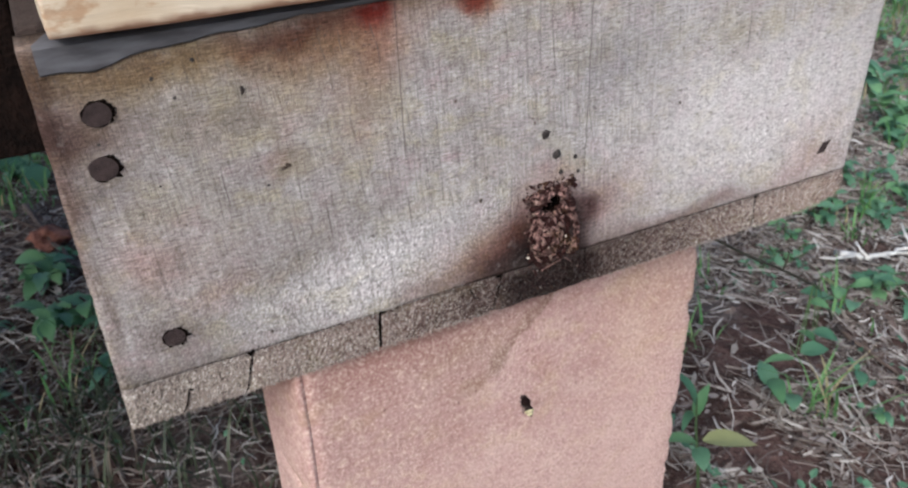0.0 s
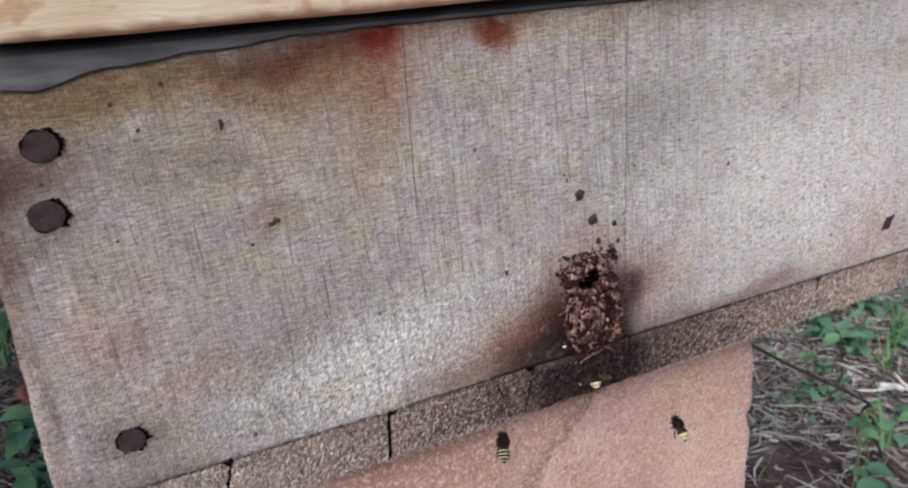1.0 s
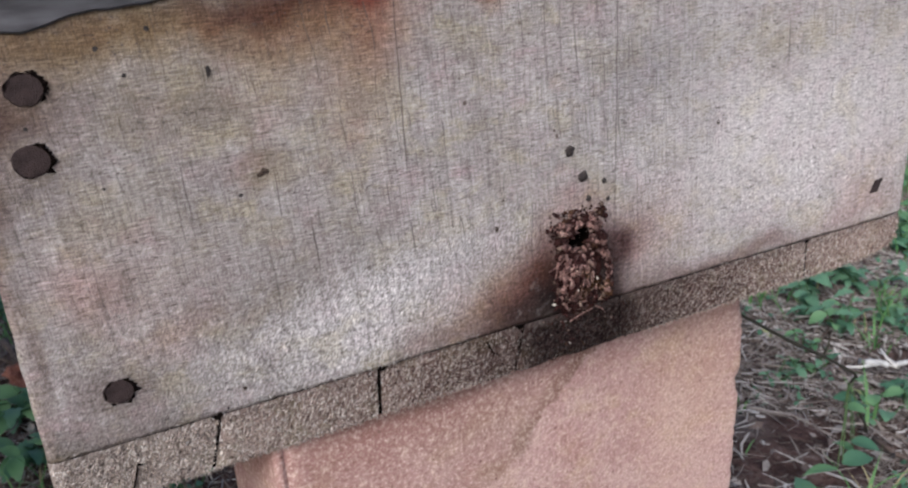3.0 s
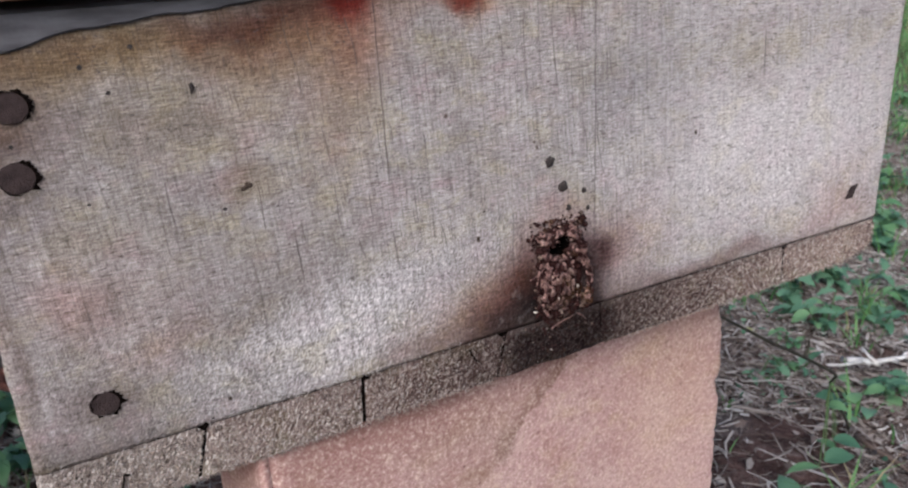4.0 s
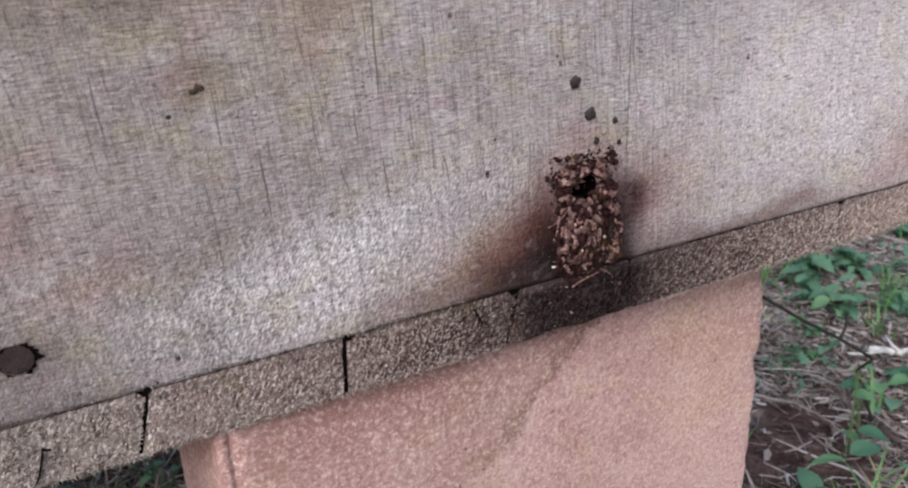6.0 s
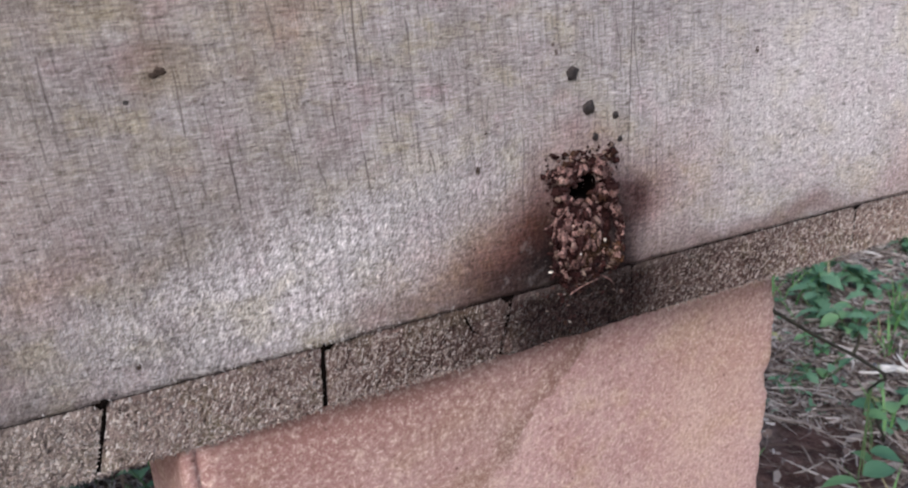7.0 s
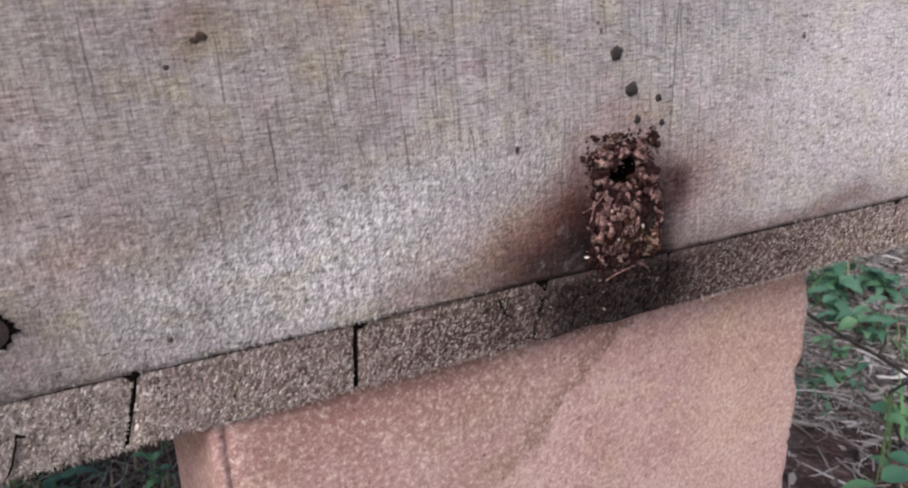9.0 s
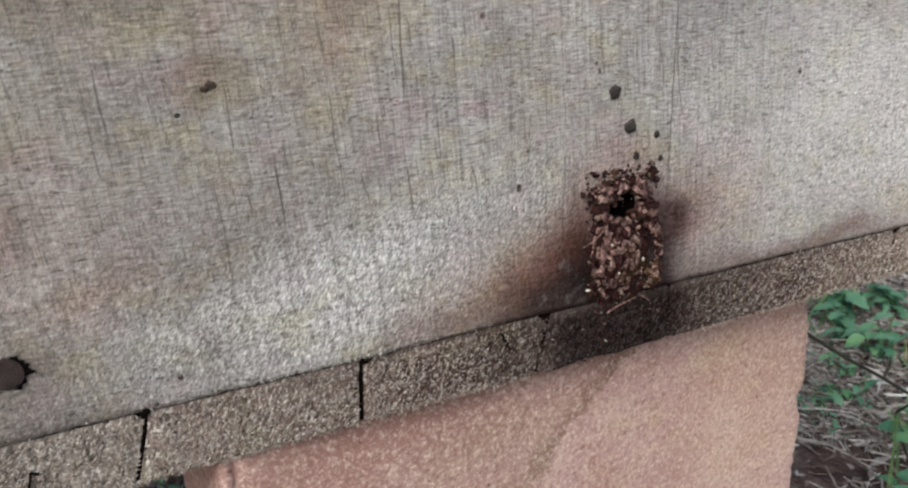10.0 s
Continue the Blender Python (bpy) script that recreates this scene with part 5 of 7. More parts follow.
    # the ridge on the right, in three strands, thick above
    for off, r, light in ((0.0, 0.0009, 0.6), (0.0013, 0.0006, 0.5)):
        cord([(0.0066 + off, 0.051), (0.0098 + off, 0.0465), (0.0122 + off, 0.0405), (0.0133 + off, 0.034), (0.0128 + off, 0.0275), (0.0112 + off, 0.0225)], r, light, 0.0004)
        strand([(0.0066 + off, 0.051), (0.0098 + off, 0.0465), (0.0122 + off, 0.0405), (0.0133 + off, 0.034), (0.0128 + off, 0.0275), (0.0112 + off, 0.0225)], r, light + 0.1)
    for k in range(26):
        x, z = 0.0064 + rnd.gauss(0, 0.0019), 0.0455 + rnd.gauss(0, 0.0022)
        crumb(pale if rnd.random() < 0.6 else dark, x, -relief(x, z) - rnd.uniform(0, 0.0012), z, rnd.uniform(0.0006, 0.0013))
    # the left rim of the hole, with the thread that stands off it
    for k in range(24):
        x, z = -0.0084 + rnd.gauss(0, 0.0011), 0.0482 + rnd.gauss(0, 0.0022)
        crumb(pale if rnd.random() < 0.6 else dark, x, -relief(x, z) - rnd.uniform(0.0002, 0.0012), z, rnd.uniform(0.0004, 0.0009))
    cord([(-0.0096, 0.0475), (-0.0108, 0.0415), (-0.0114, 0.0355), (-0.0108, 0.0285)], 0.0006, 0.55)
    strand([(-0.0086, 0.049), (-0.0103, 0.0445), (-0.0112, 0.038), (-0.011, 0.031)], 0.0007, 0.6)
    # fingers that rise and lean in over the hole
    for k in range(13):
        a = radians(-15 + 210 * (k + rnd.uniform(-0.3, 0.3)) / 12)
        if 1.05 < a < 1.6:
            continue
        r0, r1 = rnd.uniform(0.0056, 0.0068), rnd.uniform(0.0098, 0.0125)
        strand([(0.0002 + 1.1 * r0 * math.cos(a), HOLE_Z + 0.85 * r0 * math.sin(a)), (0.0002 + r1 * math.cos(a + 0.12), HOLE_Z + 0.85 * r1 * math.sin(a + 0.12))], rnd.uniform(0.0007, 0.001), 0.6, 0.001)
    # the crown: two pale clusters with a dark cleft between, a dark clump on the upper right, a thin dark fringe
    for cx, cz, sx, sz, count, light, r0, r1 in ((-0.0068, 0.0575, 0.0026, 0.0017, 44, 0.62, 0.0005, 0.0012), (0.0046, 0.0572, 0.0019, 0.0015, 30, 0.6, 0.0005, 0.0011),
                                                 (0.0104, 0.0612, 0.0019, 0.0014, 34, 0.1, 0.0004, 0.001), (-0.0035, 0.0622, 0.0042, 0.001, 38, 0.25, 0.0003, 0.0007),
                                                 (-0.0118, 0.0572, 0.0016, 0.0022, 26, 0.25, 0.0003, 0.0008), (0.0085, 0.0545, 0.0014, 0.0018, 20, 0.4, 0.0004, 0.0009)):
        for k in range(count):
            x, z = rnd.gauss(cx, sx), rnd.gauss(cz, sz)
            if math.hypot((x - 0.0004) * 0.86, (z - HOLE_Z) * 1.2) < 0.0061 or (abs(x - 0.0012) < 0.0019 and z < 0.0605):
                continue
            crumb(pale if rnd.random() < light else dark, x, -relief(x, z) - rnd.uniform(0, 0.0014), z, rnd.uniform(r0, r1))
    # fine crumbs over all of it, and a ragged rim
    for k in range(620):
        u, q = rnd.uniform(-1, 1), rnd.random()
        x, z = 0.0004 + u * (half(q) + 0.0012), 0.0165 + 0.047 * q
        if math.hypot((x - 0.0004) * 0.86, (z - HOLE_Z) * 1.2) < 0.0061:
            continue
        crumb(pale if rnd.random() < 0.12 else dark, x, -relief(x, z) - rnd.uniform(0.0, 0.0009) * (1 - abs(u)), z, rnd.choice((0.0002, 0.0003, 0.0004, 0.0005)))
    # a few lumps reach into the hole
    for x, z, r in ((-0.0036, 0.0552, 0.0009), (-0.0046, 0.0532, 0.0008), (0.0034, 0.0487, 0.0009), (0.0052, 0.0503, 0.001), (0.0056, 0.0522, 0.0009), (-0.0006, 0.0465, 0.001), (-0.0038, 0.0475, 0.0009), (0.0048, 0.0545, 0.0007)):
        crumb(pale, x, -0.0028, z, r)
    # crumbs strewn over the soot
    for k in range(170):
        x, z = 0.001 + rnd.gauss(0, 0.0105), 0.0025 + 0.021 * rnd.random() ** 0.7
        crumb(pale if rnd.random() < 0.16 else dark, x, -rnd.random() * 0.0006, z, rnd.choice((0.0002, 0.0003, 0.0004, 0.0006)))
    for x, y, z, r in ((0.0084, -0.0028, 0.0333, 0.00055), (-0.0126, -0.0008, 0.0258, 0.00045), (0.0128, -0.0016, 0.0226, 0.0004), (-0.004, -0.0058, 0.0318, 0.0004),
                       (0.0004, -0.0006, 0.0075, 0.0004), (-0.0042, -0.0006, 0.0062, 0.0004)):
        crumb(white, x, y, z, r)
    for (verts, faces), material, label in ((pale, RESIN_B, "pale pinkish-brown resin crumbs"), (dark, RESIN_C, "dark red-brown resin crumbs"), (white, WAX, "whitish wax grains")):
        me = from_arrays("resin_crumb", verts, faces, material)
        me.polygons.foreach_set("use_smooth", [True] * len(me.polygons))
        tagged(part("resin_crumb", me, None, heap, label), kind="stuff")
    # threads of resin standing off the rim and lying along the foot
    for pts in (((-0.0066, -0.0045, 0.0505), (-0.0088, -0.005, 0.0475), (-0.0112, -0.0046, 0.0448), (-0.0138, -0.0036, 0.0425), (-0.0158, -0.0032, 0.0417)),
                ((-0.0132, -0.0006, 0.056), (-0.0142, -0.002, 0.0582), (-0.0136, -0.0026, 0.06)),
                ((-0.0045, -0.0014, 0.0166), (-0.0012, -0.0022, 0.0186), (0.0028, -0.0024, 0.0196), (0.0066, -0.0016, 0.0198)),
                ((0.0085, -0.0012, 0.0202), (0.0112, -0.002, 0.0184), (0.0132, -0.0014, 0.016)),
                ((0.0128, -0.003, 0.0412), (0.0146, -0.0036, 0.0382), (0.0142, -0.0028, 0.034))):
        part("resin_thread", tube(pts, [0.00034 - 0.00018 * i / (len(pts) - 1) for i in range(len(pts))], 5), RESIN_B, heap)
    # the bored passage, its inner shade put into the near-black wall colour
    bm = tube([(0, 0.0, HOLE_Z), (0, 0.01, HOLE_Z), (0, 0.03, HOLE_Z)], [HOLE_R * 0.99] * 3, 20)
    bmesh.ops.delete(bm, geom=[f for f in bm.faces if len(f.verts) > 4], context="FACES")
    bmesh.ops.reverse_faces(bm, faces=bm.faces[:])
    part("passage", bm, HOLE, heap, "dark bored entrance passage")


build_entrance()


# ---- lid, sheet and cleat ----
def build_lid():
    lid = thing("hive_lid", pose(0, 0, 0.5), "pale yellowish wooden board lid on the hive", "lid")
    bm = box(0.0095, 0.46, -0.0075, 0.44, 0.1608, 0.192, 0.0012, 12, 0.0009, 5)
    part("lid_rail", bm, LID, lid)
    for k in range(5):
        part("lid_board", box(-0.004 - 0.002 * k, 0.47, -0.012 + 0.094 * k, 0.08 + 0.094 * k, 0.1925, 0.206, 0.0015, 6, 0.001, 20 + k), LID, lid)
    sheet = thing("grey_sheet", pose(0, 0, 0.5), "thin grey plastic sheet folded under the hive lid", "sheet")
    bm = bmesh.new()
    n = 130
    front = []
    for i in range(n + 1):
        x = 0.0045 + 0.405 * i / n
        drop = 0.149 + 0.0068 * (1 - math.exp(-max(0, x - 0.02) / 0.03)) + 0.03 * min(0.09, max(0.0, x - 0.1)) + 0.0012 * noise.noise((x * 60, 0.3, 0)) + 0.0006 * noise.noise((x * 260, 1.3, 0))
        out = -0.0008 - 0.0005 * (1 + noise.noise((x * 30, 2, 0)))
        line = [(0.06, 0.1604), (0.012, 0.1602), (0.005, 0.1594), (0.0008, 0.1584), (out, 0.1574), (out, min(drop + 0.003, 0.1568)), (out, min(drop, 0.1564)), (out + 0.0006, min(drop, 0.1564) - 0.0001)]
        back = [(y + 0.0006, z - 0.0006) for y, z in line[::-1][1:]]
        front.append([(max(x, 0.0118) if y > 0.002 else x, y, z) for y, z in line + back])
    vs = [[bm.verts.new(p) for p in c] for c in front]
    m = len(vs[0])
    for a, b in zip(vs, vs[1:]):
        for k in range(m):
            bm.faces.new((a[k], b[k], b[(k + 1) % m], a[(k + 1) % m]))
    bm.faces.new(vs[0])
    bm.faces.new(vs[-1][::-1])
    bmesh.ops.recalc_face_normals(bm, faces=bm.faces[:])
    part("folded_sheet", bm, SHEET, sheet)
    old = thing("old_box", pose(-0.0007, 0.1, 0.585), "dark stained old wooden box beside the hive, enlarged unseen to shade the ground", "wooden box")
    # only the near right corner is known; the rest is added to shade the ground
    w, d = 0.75, 1.2
    part("front_panel", box(-w, 0.0, 0.0, 0.018, 0.0, 0.12, 0.002, 4, 0.0012, 8), DARK_WOOD, old)
    part("side_panel", box(-0.018, 0.0, 0.0185, d, 0.0, 0.12, 0.002, 4, 0.0012, 9), DARK_WOOD, old)
    part("side_panel", box(-w, 0.018 - w, 0.0185, d, 0.0, 0.12, 0.002, 4, 0.0012, 10), DARK_WOOD, old)
    part("back_panel", box(0.0185 - w, -0.0185, d - 0.018, d, 0.0, 0.12, 0.002, 4, 0.0012, 14), DARK_WOOD, old)
    part("floor_panel", box(0.0185 - w, -0.0185, 0.0185, d - 0.0185, 0.001, 0.015, 0.002, 4, 0.0012, 11), DARK_WOOD, old)
    part("lid_panel", box(-w - 0.01, -0.0005, -0.008, d + 0.01, 0.1205, 0.138, 0.002, 4, 0.0012, 12), DARK_WOOD, old)
    for y in (0.02, d - 0.05):
        part("leg", box(0.002 - w, 0.03 - w, y, y + 0.028, -0.61, -0.0005, 0.002, 4, 0.0012, 13), DARK_WOOD, old)


build_lid()


# ---- plants ----
def blade_mesh(name, length, width, bend, material, fold=0.25, rows=7, lobes=0.0):
    """One leaf: a pointed oval with a sunk midrib, arching over; it starts at the origin and runs along +y."""
    bm = bmesh.new()
    lines = []
    for i in range(rows + 1):
        s = i / rows
        w = width * max(0.02, math.sin(math.pi * min(1, s ** 0.8 * 0.97 + 0.03)) ** 0.8) * (1 + lobes * math.sin(i * 2.6)) / 2
        y, z = length * (s - 0.18 * bend * s * s), length * bend * (0.5 * s - 0.75 * s * s)
        lines.append([bm.verts.new((x * w, y - abs(x) * 0.05 * length * s, z + abs(x) * w * fold)) for x in (-1, -0.5, 0, 0.5, 1)])
    for a, b in zip(lines, lines[1:]):
        for k in range(4):
            bm.faces.new((a[k], a[k + 1], b[k + 1], b[k]))
    return mesh_of(name, bm, material, True)


LEAVES = {
    "oval": blade_mesh("leaf", 0.06, 0.032, 0.5, LEAF),
    "oval_b": blade_mesh("leaf", 0.05, 0.024, 0.7, LEAF_PALE),
    "long": blade_mesh("leaf", 0.1, 0.02, 0.8, LEAF),
    "long_b": blade_mesh("leaf", 0.085, 0.026, 0.5, LEAF_PALE),
    "yellow": blade_mesh("leaf", 0.07, 0.028, 0.3, LEAF_YELLOW),
    "round": blade_mesh("leaf", 0.085, 0.07, 0.35, LEAF, fold=0.15, rows=9),
    "lobed": blade_mesh("leaf", 0.045, 0.02, 0.6, LEAF, lobes=0.35, rows=9),
}


def herb(x, y, label, kinds, stems, leaves, tall, seed, spread=0.5, size=1.0, lean=(0, 0), group="wild herbs on the soil"):
    """A small plant: thin stems, and leaves set round them."""
    rnd = random.Random(seed)
    plant = thing("wild_herb", pose(x, y, ground_z(x, y)), label, "plant", group)
    for s in range(stems):
        a = rnd.uniform(0, math.tau)
        way = Vector((math.cos(a) * spread + lean[0], math.sin(a) * spread + lean[1], 1)).normalized()
        h = tall * rnd.uniform(0.7, 1.15)
        side = Vector((rnd.uniform(-1, 1), rnd.uniform(-1, 1), 0)) * 0.12 * h
        pts = [Vector((0, 0, -0.004)), way * h * 0.35 + side * 0.3, way * h * 0.7 + side * 0.8, way * h + side]
        stem = part("stem", tube(pts, [0.0016, 0.0014, 0.0011, 0.0007], 5), STEM, plant)
        for k in range(leaves):
            t = 0.25 + 0.75 * (k + rnd.random()) / leaves
            seg = min(2, int(t * 3))
            p = pts[seg].lerp(pts[seg + 1], t * 3 - seg)
            ob = part("leaf", LEAVES[rnd.choice(kinds)], None, plant)
            ob.matrix_basis = Matrix.Translation(p) @ pose(0, 0, 0, rnd.uniform(-30, 35), rnd.uniform(-25, 25), k * 137.5 + rnd.uniform(-25, 25)) @ Matrix.Scale(size * rnd.uniform(0.65, 1.15), 4)
    return plant


def tuft(x, y, count, tall, seed, label="clump of thin green grass blades on the soil", material=GRASS, spread=0.02):
    rnd = random.Random(seed)
    verts, faces = [], []
    for _ in range(count):
        grass_blade(verts, faces, rnd, rnd.gauss(0, spread), rnd.gauss(0, spread), tall * rnd.uniform(0.5, 1.2), rnd.uniform(0.002, 0.0045), 0)
    ob = new("grass_tuft", from_arrays("grass_tuft", verts, faces, material))
    ob.matrix_basis = pose(x, y, ground_z(x, y) - 0.003)
    tagged(ob, label, "grass", "grass tufts", "stuff")


def grass_blade(verts, faces, rnd, x, y, tall, wide, z):
    a = rnd.uniform(0, math.tau)
    d = Vector((math.cos(a), math.sin(a), 0))
    side = Vector((-d.y, d.x, 0))
    bend = rnd.uniform(0.15, 0.9) * tall
    o = len(verts)
    for s, w in ((0, 0.8), (0.35, 1.0), (0.7, 0.7)):
        p = Vector((x, y, z + tall * (s - 0.25 * s * s))) + d * bend * s * s
        verts.append(p - side * wide * w / 2)
        verts.append(p + side * wide * w / 2)
    verts.append(Vector((x, y, z + tall * 0.75)) + d * bend)
    faces.extend([(o, o + 1, o + 3, o + 2), (o + 2, o + 3, o + 5, o + 4), (o + 4, o + 5, o + 6)])


def upright_herb():
    """A tall narrow-leaved plant beside the pillar, with one yellowing leaf."""
    foot = Vector((0.54, 0.185, ground_z(0.54, 0.185)))
    plant = thing("wild_herb", Matrix.Translation(foot), "upright green herb with a yellowing lower leaf beside the pillar", "plant", "wild herbs on the soil")
    spine = [Vector(q) - foot for q in ((0.54, 0.185, -0.003), (0.525, 0.18, 0.06), (0.508, 0.175, 0.12), (0.497, 0.17, 0.17))]
    part("stem", tube(spine, [0.0018, 0.0016, 0.0013, 0.0008], 5), STEM, plant)
    for kind, size, at, turn in (("long", 0.55, (0.499, 0.172, 0.158), (55, 0, 20)), ("long_b", 0.5, (0.503, 0.174, 0.14), (60, 0, -70)), ("long", 0.6, (0.505, 0.172, 0.145), (-55, 10, -30)),
                                 ("long_b", 0.62, (0.515, 0.176, 0.095), (20, 0, 70)), ("yellow", 0.95, (0.525, 0.178, 0.092), (-5, 0, -115)), ("oval", 0.6, (0.52, 0.178, 0.085), (0, 10, 150))):
        leaf = part("leaf", LEAVES[kind], None, plant)
        leaf.matrix_basis = Matrix.Translation(Vector(at) - foot) @ pose(0, 0, 0, *turn) @ Matrix.Scale(size, 4)


def build_plants():
    broad, slim, small = ["oval", "oval_b", "long_b"], ["long", "long_b", "oval_b"], ["oval_b", "lobed"]
    # the leafy climber beside the pillar, leaf by leaf along its dark stem
    herb(0.985, 0.378, "low shoot with a yellowing leaf on dry litter", ["yellow", "oval_b"], 1, 2, 0.03, 3, 0.5, 0.6)
    herb(0.955, 0.345, "pale green broad-leaved shoot beside a dark stem", ["oval_b", "oval"], 2, 2, 0.03, 4, 0.6, 0.75)
    herb(0.713, 0.246, "green broad-leaved shoot on bare soil", ["oval", "long_b"], 2, 2, 0.035, 6, 0.6, 0.75)
    herb(0.851, 0.234, "single green broad leaf lying over the soil", ["oval"], 1, 2, 0.03, 5, 0.7, 0.6)
    herb(0.81, 0.157, "small round-leaved green herb on dry litter", ["oval_b", "lobed"], 3, 2, 0.04, 17, 0.7, 0.6)
    herb(0.985, 0.487, "small green herb beside the trailing stem", small, 3, 3, 0.06, 9, 0.6, 0.8)
    herb(1.03, 0.585, "low herb with a yellow leaf lying over", ["yellow", "long_b"], 2, 1, 0.02, 8, 0.9, 0.75)
    for k, (x, y, size) in enumerate(((0.93, 0.5, 0.45), (1.039, 0.539, 0.45), (1.5, 0.7, 1.0), (1.66, 0.8, 1.1))):
        herb(x, y, "small divided green herb on dry litter", ["lobed", "oval_b"] if k % 2 else ["lobed"], 4, 4, 0.045, 240 + k, 0.8, size)
    herb(1.15, 0.61, "feathery green herb on dry litter", ["lobed"], 5, 4, 0.07, 18, 0.9, 0.9)
    upright_herb()
    herb(1.05, 0.37, "small divided green herb on dry litter", ["lobed", "oval_b"], 4, 4, 0.05, 20, 0.8, 0.9)
    herb(1.22, 0.68, "feathery green herb on dry litter", ["lobed"], 5, 6, 0.09, 10, 0.8, 1.1)
    herb(1.30, 0.62, "feathery green herb on dry litter", ["lobed"], 5, 6, 0.08, 11, 0.9, 1.0)
    herb(1.14, 0.55, "small green herb on dry litter", small, 4, 4, 0.07, 12, 0.8, 0.9)
    herb(1.55, 0.72, "feathery green herb among grass", ["lobed", "oval_b"], 5, 6, 0.1, 13, 0.8, 1.1)
    herb(1.22, 0.5, "small green herb beside a pale twig", small, 4, 4, 0.06, 14, 0.8, 0.9)
    herb(1.05, 0.28, "small green herb on dry litter", small, 4, 4, 0.06, 15, 0.9, 0.9)
    herb(1.75, 0.95, "feathery green herb among grass", ["lobed", "long"], 6, 6, 0.12, 16, 0.8, 1.2)
    # behind the hive
    herb(-0.12, 1.50, "broad ribbed plantain rosette", ["round"], 5, 1, 0.03, 20, 1.2, 0.75)
    herb(-0.10, 1.42, "broad ribbed plantain rosette", ["round"], 3, 1, 0.03, 21, 1.0, 0.65)
    herb(-0.10, 1.02, "small divided green herb on dry litter", ["lobed", "oval_b"], 5, 5, 0.06, 22, 0.8, 1.1)
    herb(-0.08, 0.88, "small divided green herb on dry litter", ["lobed", "oval_b"], 5, 5, 0.06, 23, 0.8, 1.1)
    herb(-0.26, 1.35, "leafy green herb in shade", small, 5, 4, 0.1, 24, 0.7, 1.0)
    herb(-0.22, 0.66, "small green herb on dry litter", small, 4, 4, 0.06, 25, 0.8, 0.9)
    herb(-0.03, 0.72, "upright narrow green leaves by the hive", ["long"], 3, 3, 0.05, 26, 0.4, 0.6)
    rnd = random.Random(31)
    for k in range(26):
        x = rnd.uniform(1.3, 2.9)
        herb(x, 0.5 * x + rnd.uniform(-0.25, 0.6), "small green weed among grass and litter", rnd.choice((small, slim, ["lobed"])), 4, 4, rnd.uniform(0.05, 0.12), 60 + k, 0.8, rnd.uniform(0.8, 1.2))
    for k in range(34):
        x = rnd.uniform(0.65, 2.2)
        tuft(x, 0.45 * x + rnd.uniform(-0.25, 0.5), rnd.randint(10, 26), rnd.uniform(0.05, 0.11), 100 + k)
    for k in range(16):
        herb(rnd.uniform(-0.42, 0.12), rnd.uniform(0.55, 1.7), "small dull green weed among dry litter", rnd.choice((small, ["lobed"], ["oval_b", "long"])), 4, 4, rnd.uniform(0.03, 0.07), 300 + k, 0.9, rnd.uniform(0.5, 0.8))
    # old grass under the hive and the box, its colour darkened for the shade there
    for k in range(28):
        tuft(rnd.uniform(-0.34, 0.2), rnd.uniform(0.36, 0.86), rnd.randint(24, 44), rnd.uniform(0.05, 0.09), 170 + k, "tangled clump of old dull grass, shade put into its colour", DARKENED_GRASS, 0.045)
    for k in range(20):
        tuft(rnd.uniform(-0.45, 0.15), rnd.uniform(0.6, 1.8), rnd.randint(8, 20), rnd.uniform(0.05, 0.1), 150 + k)


build_plants()


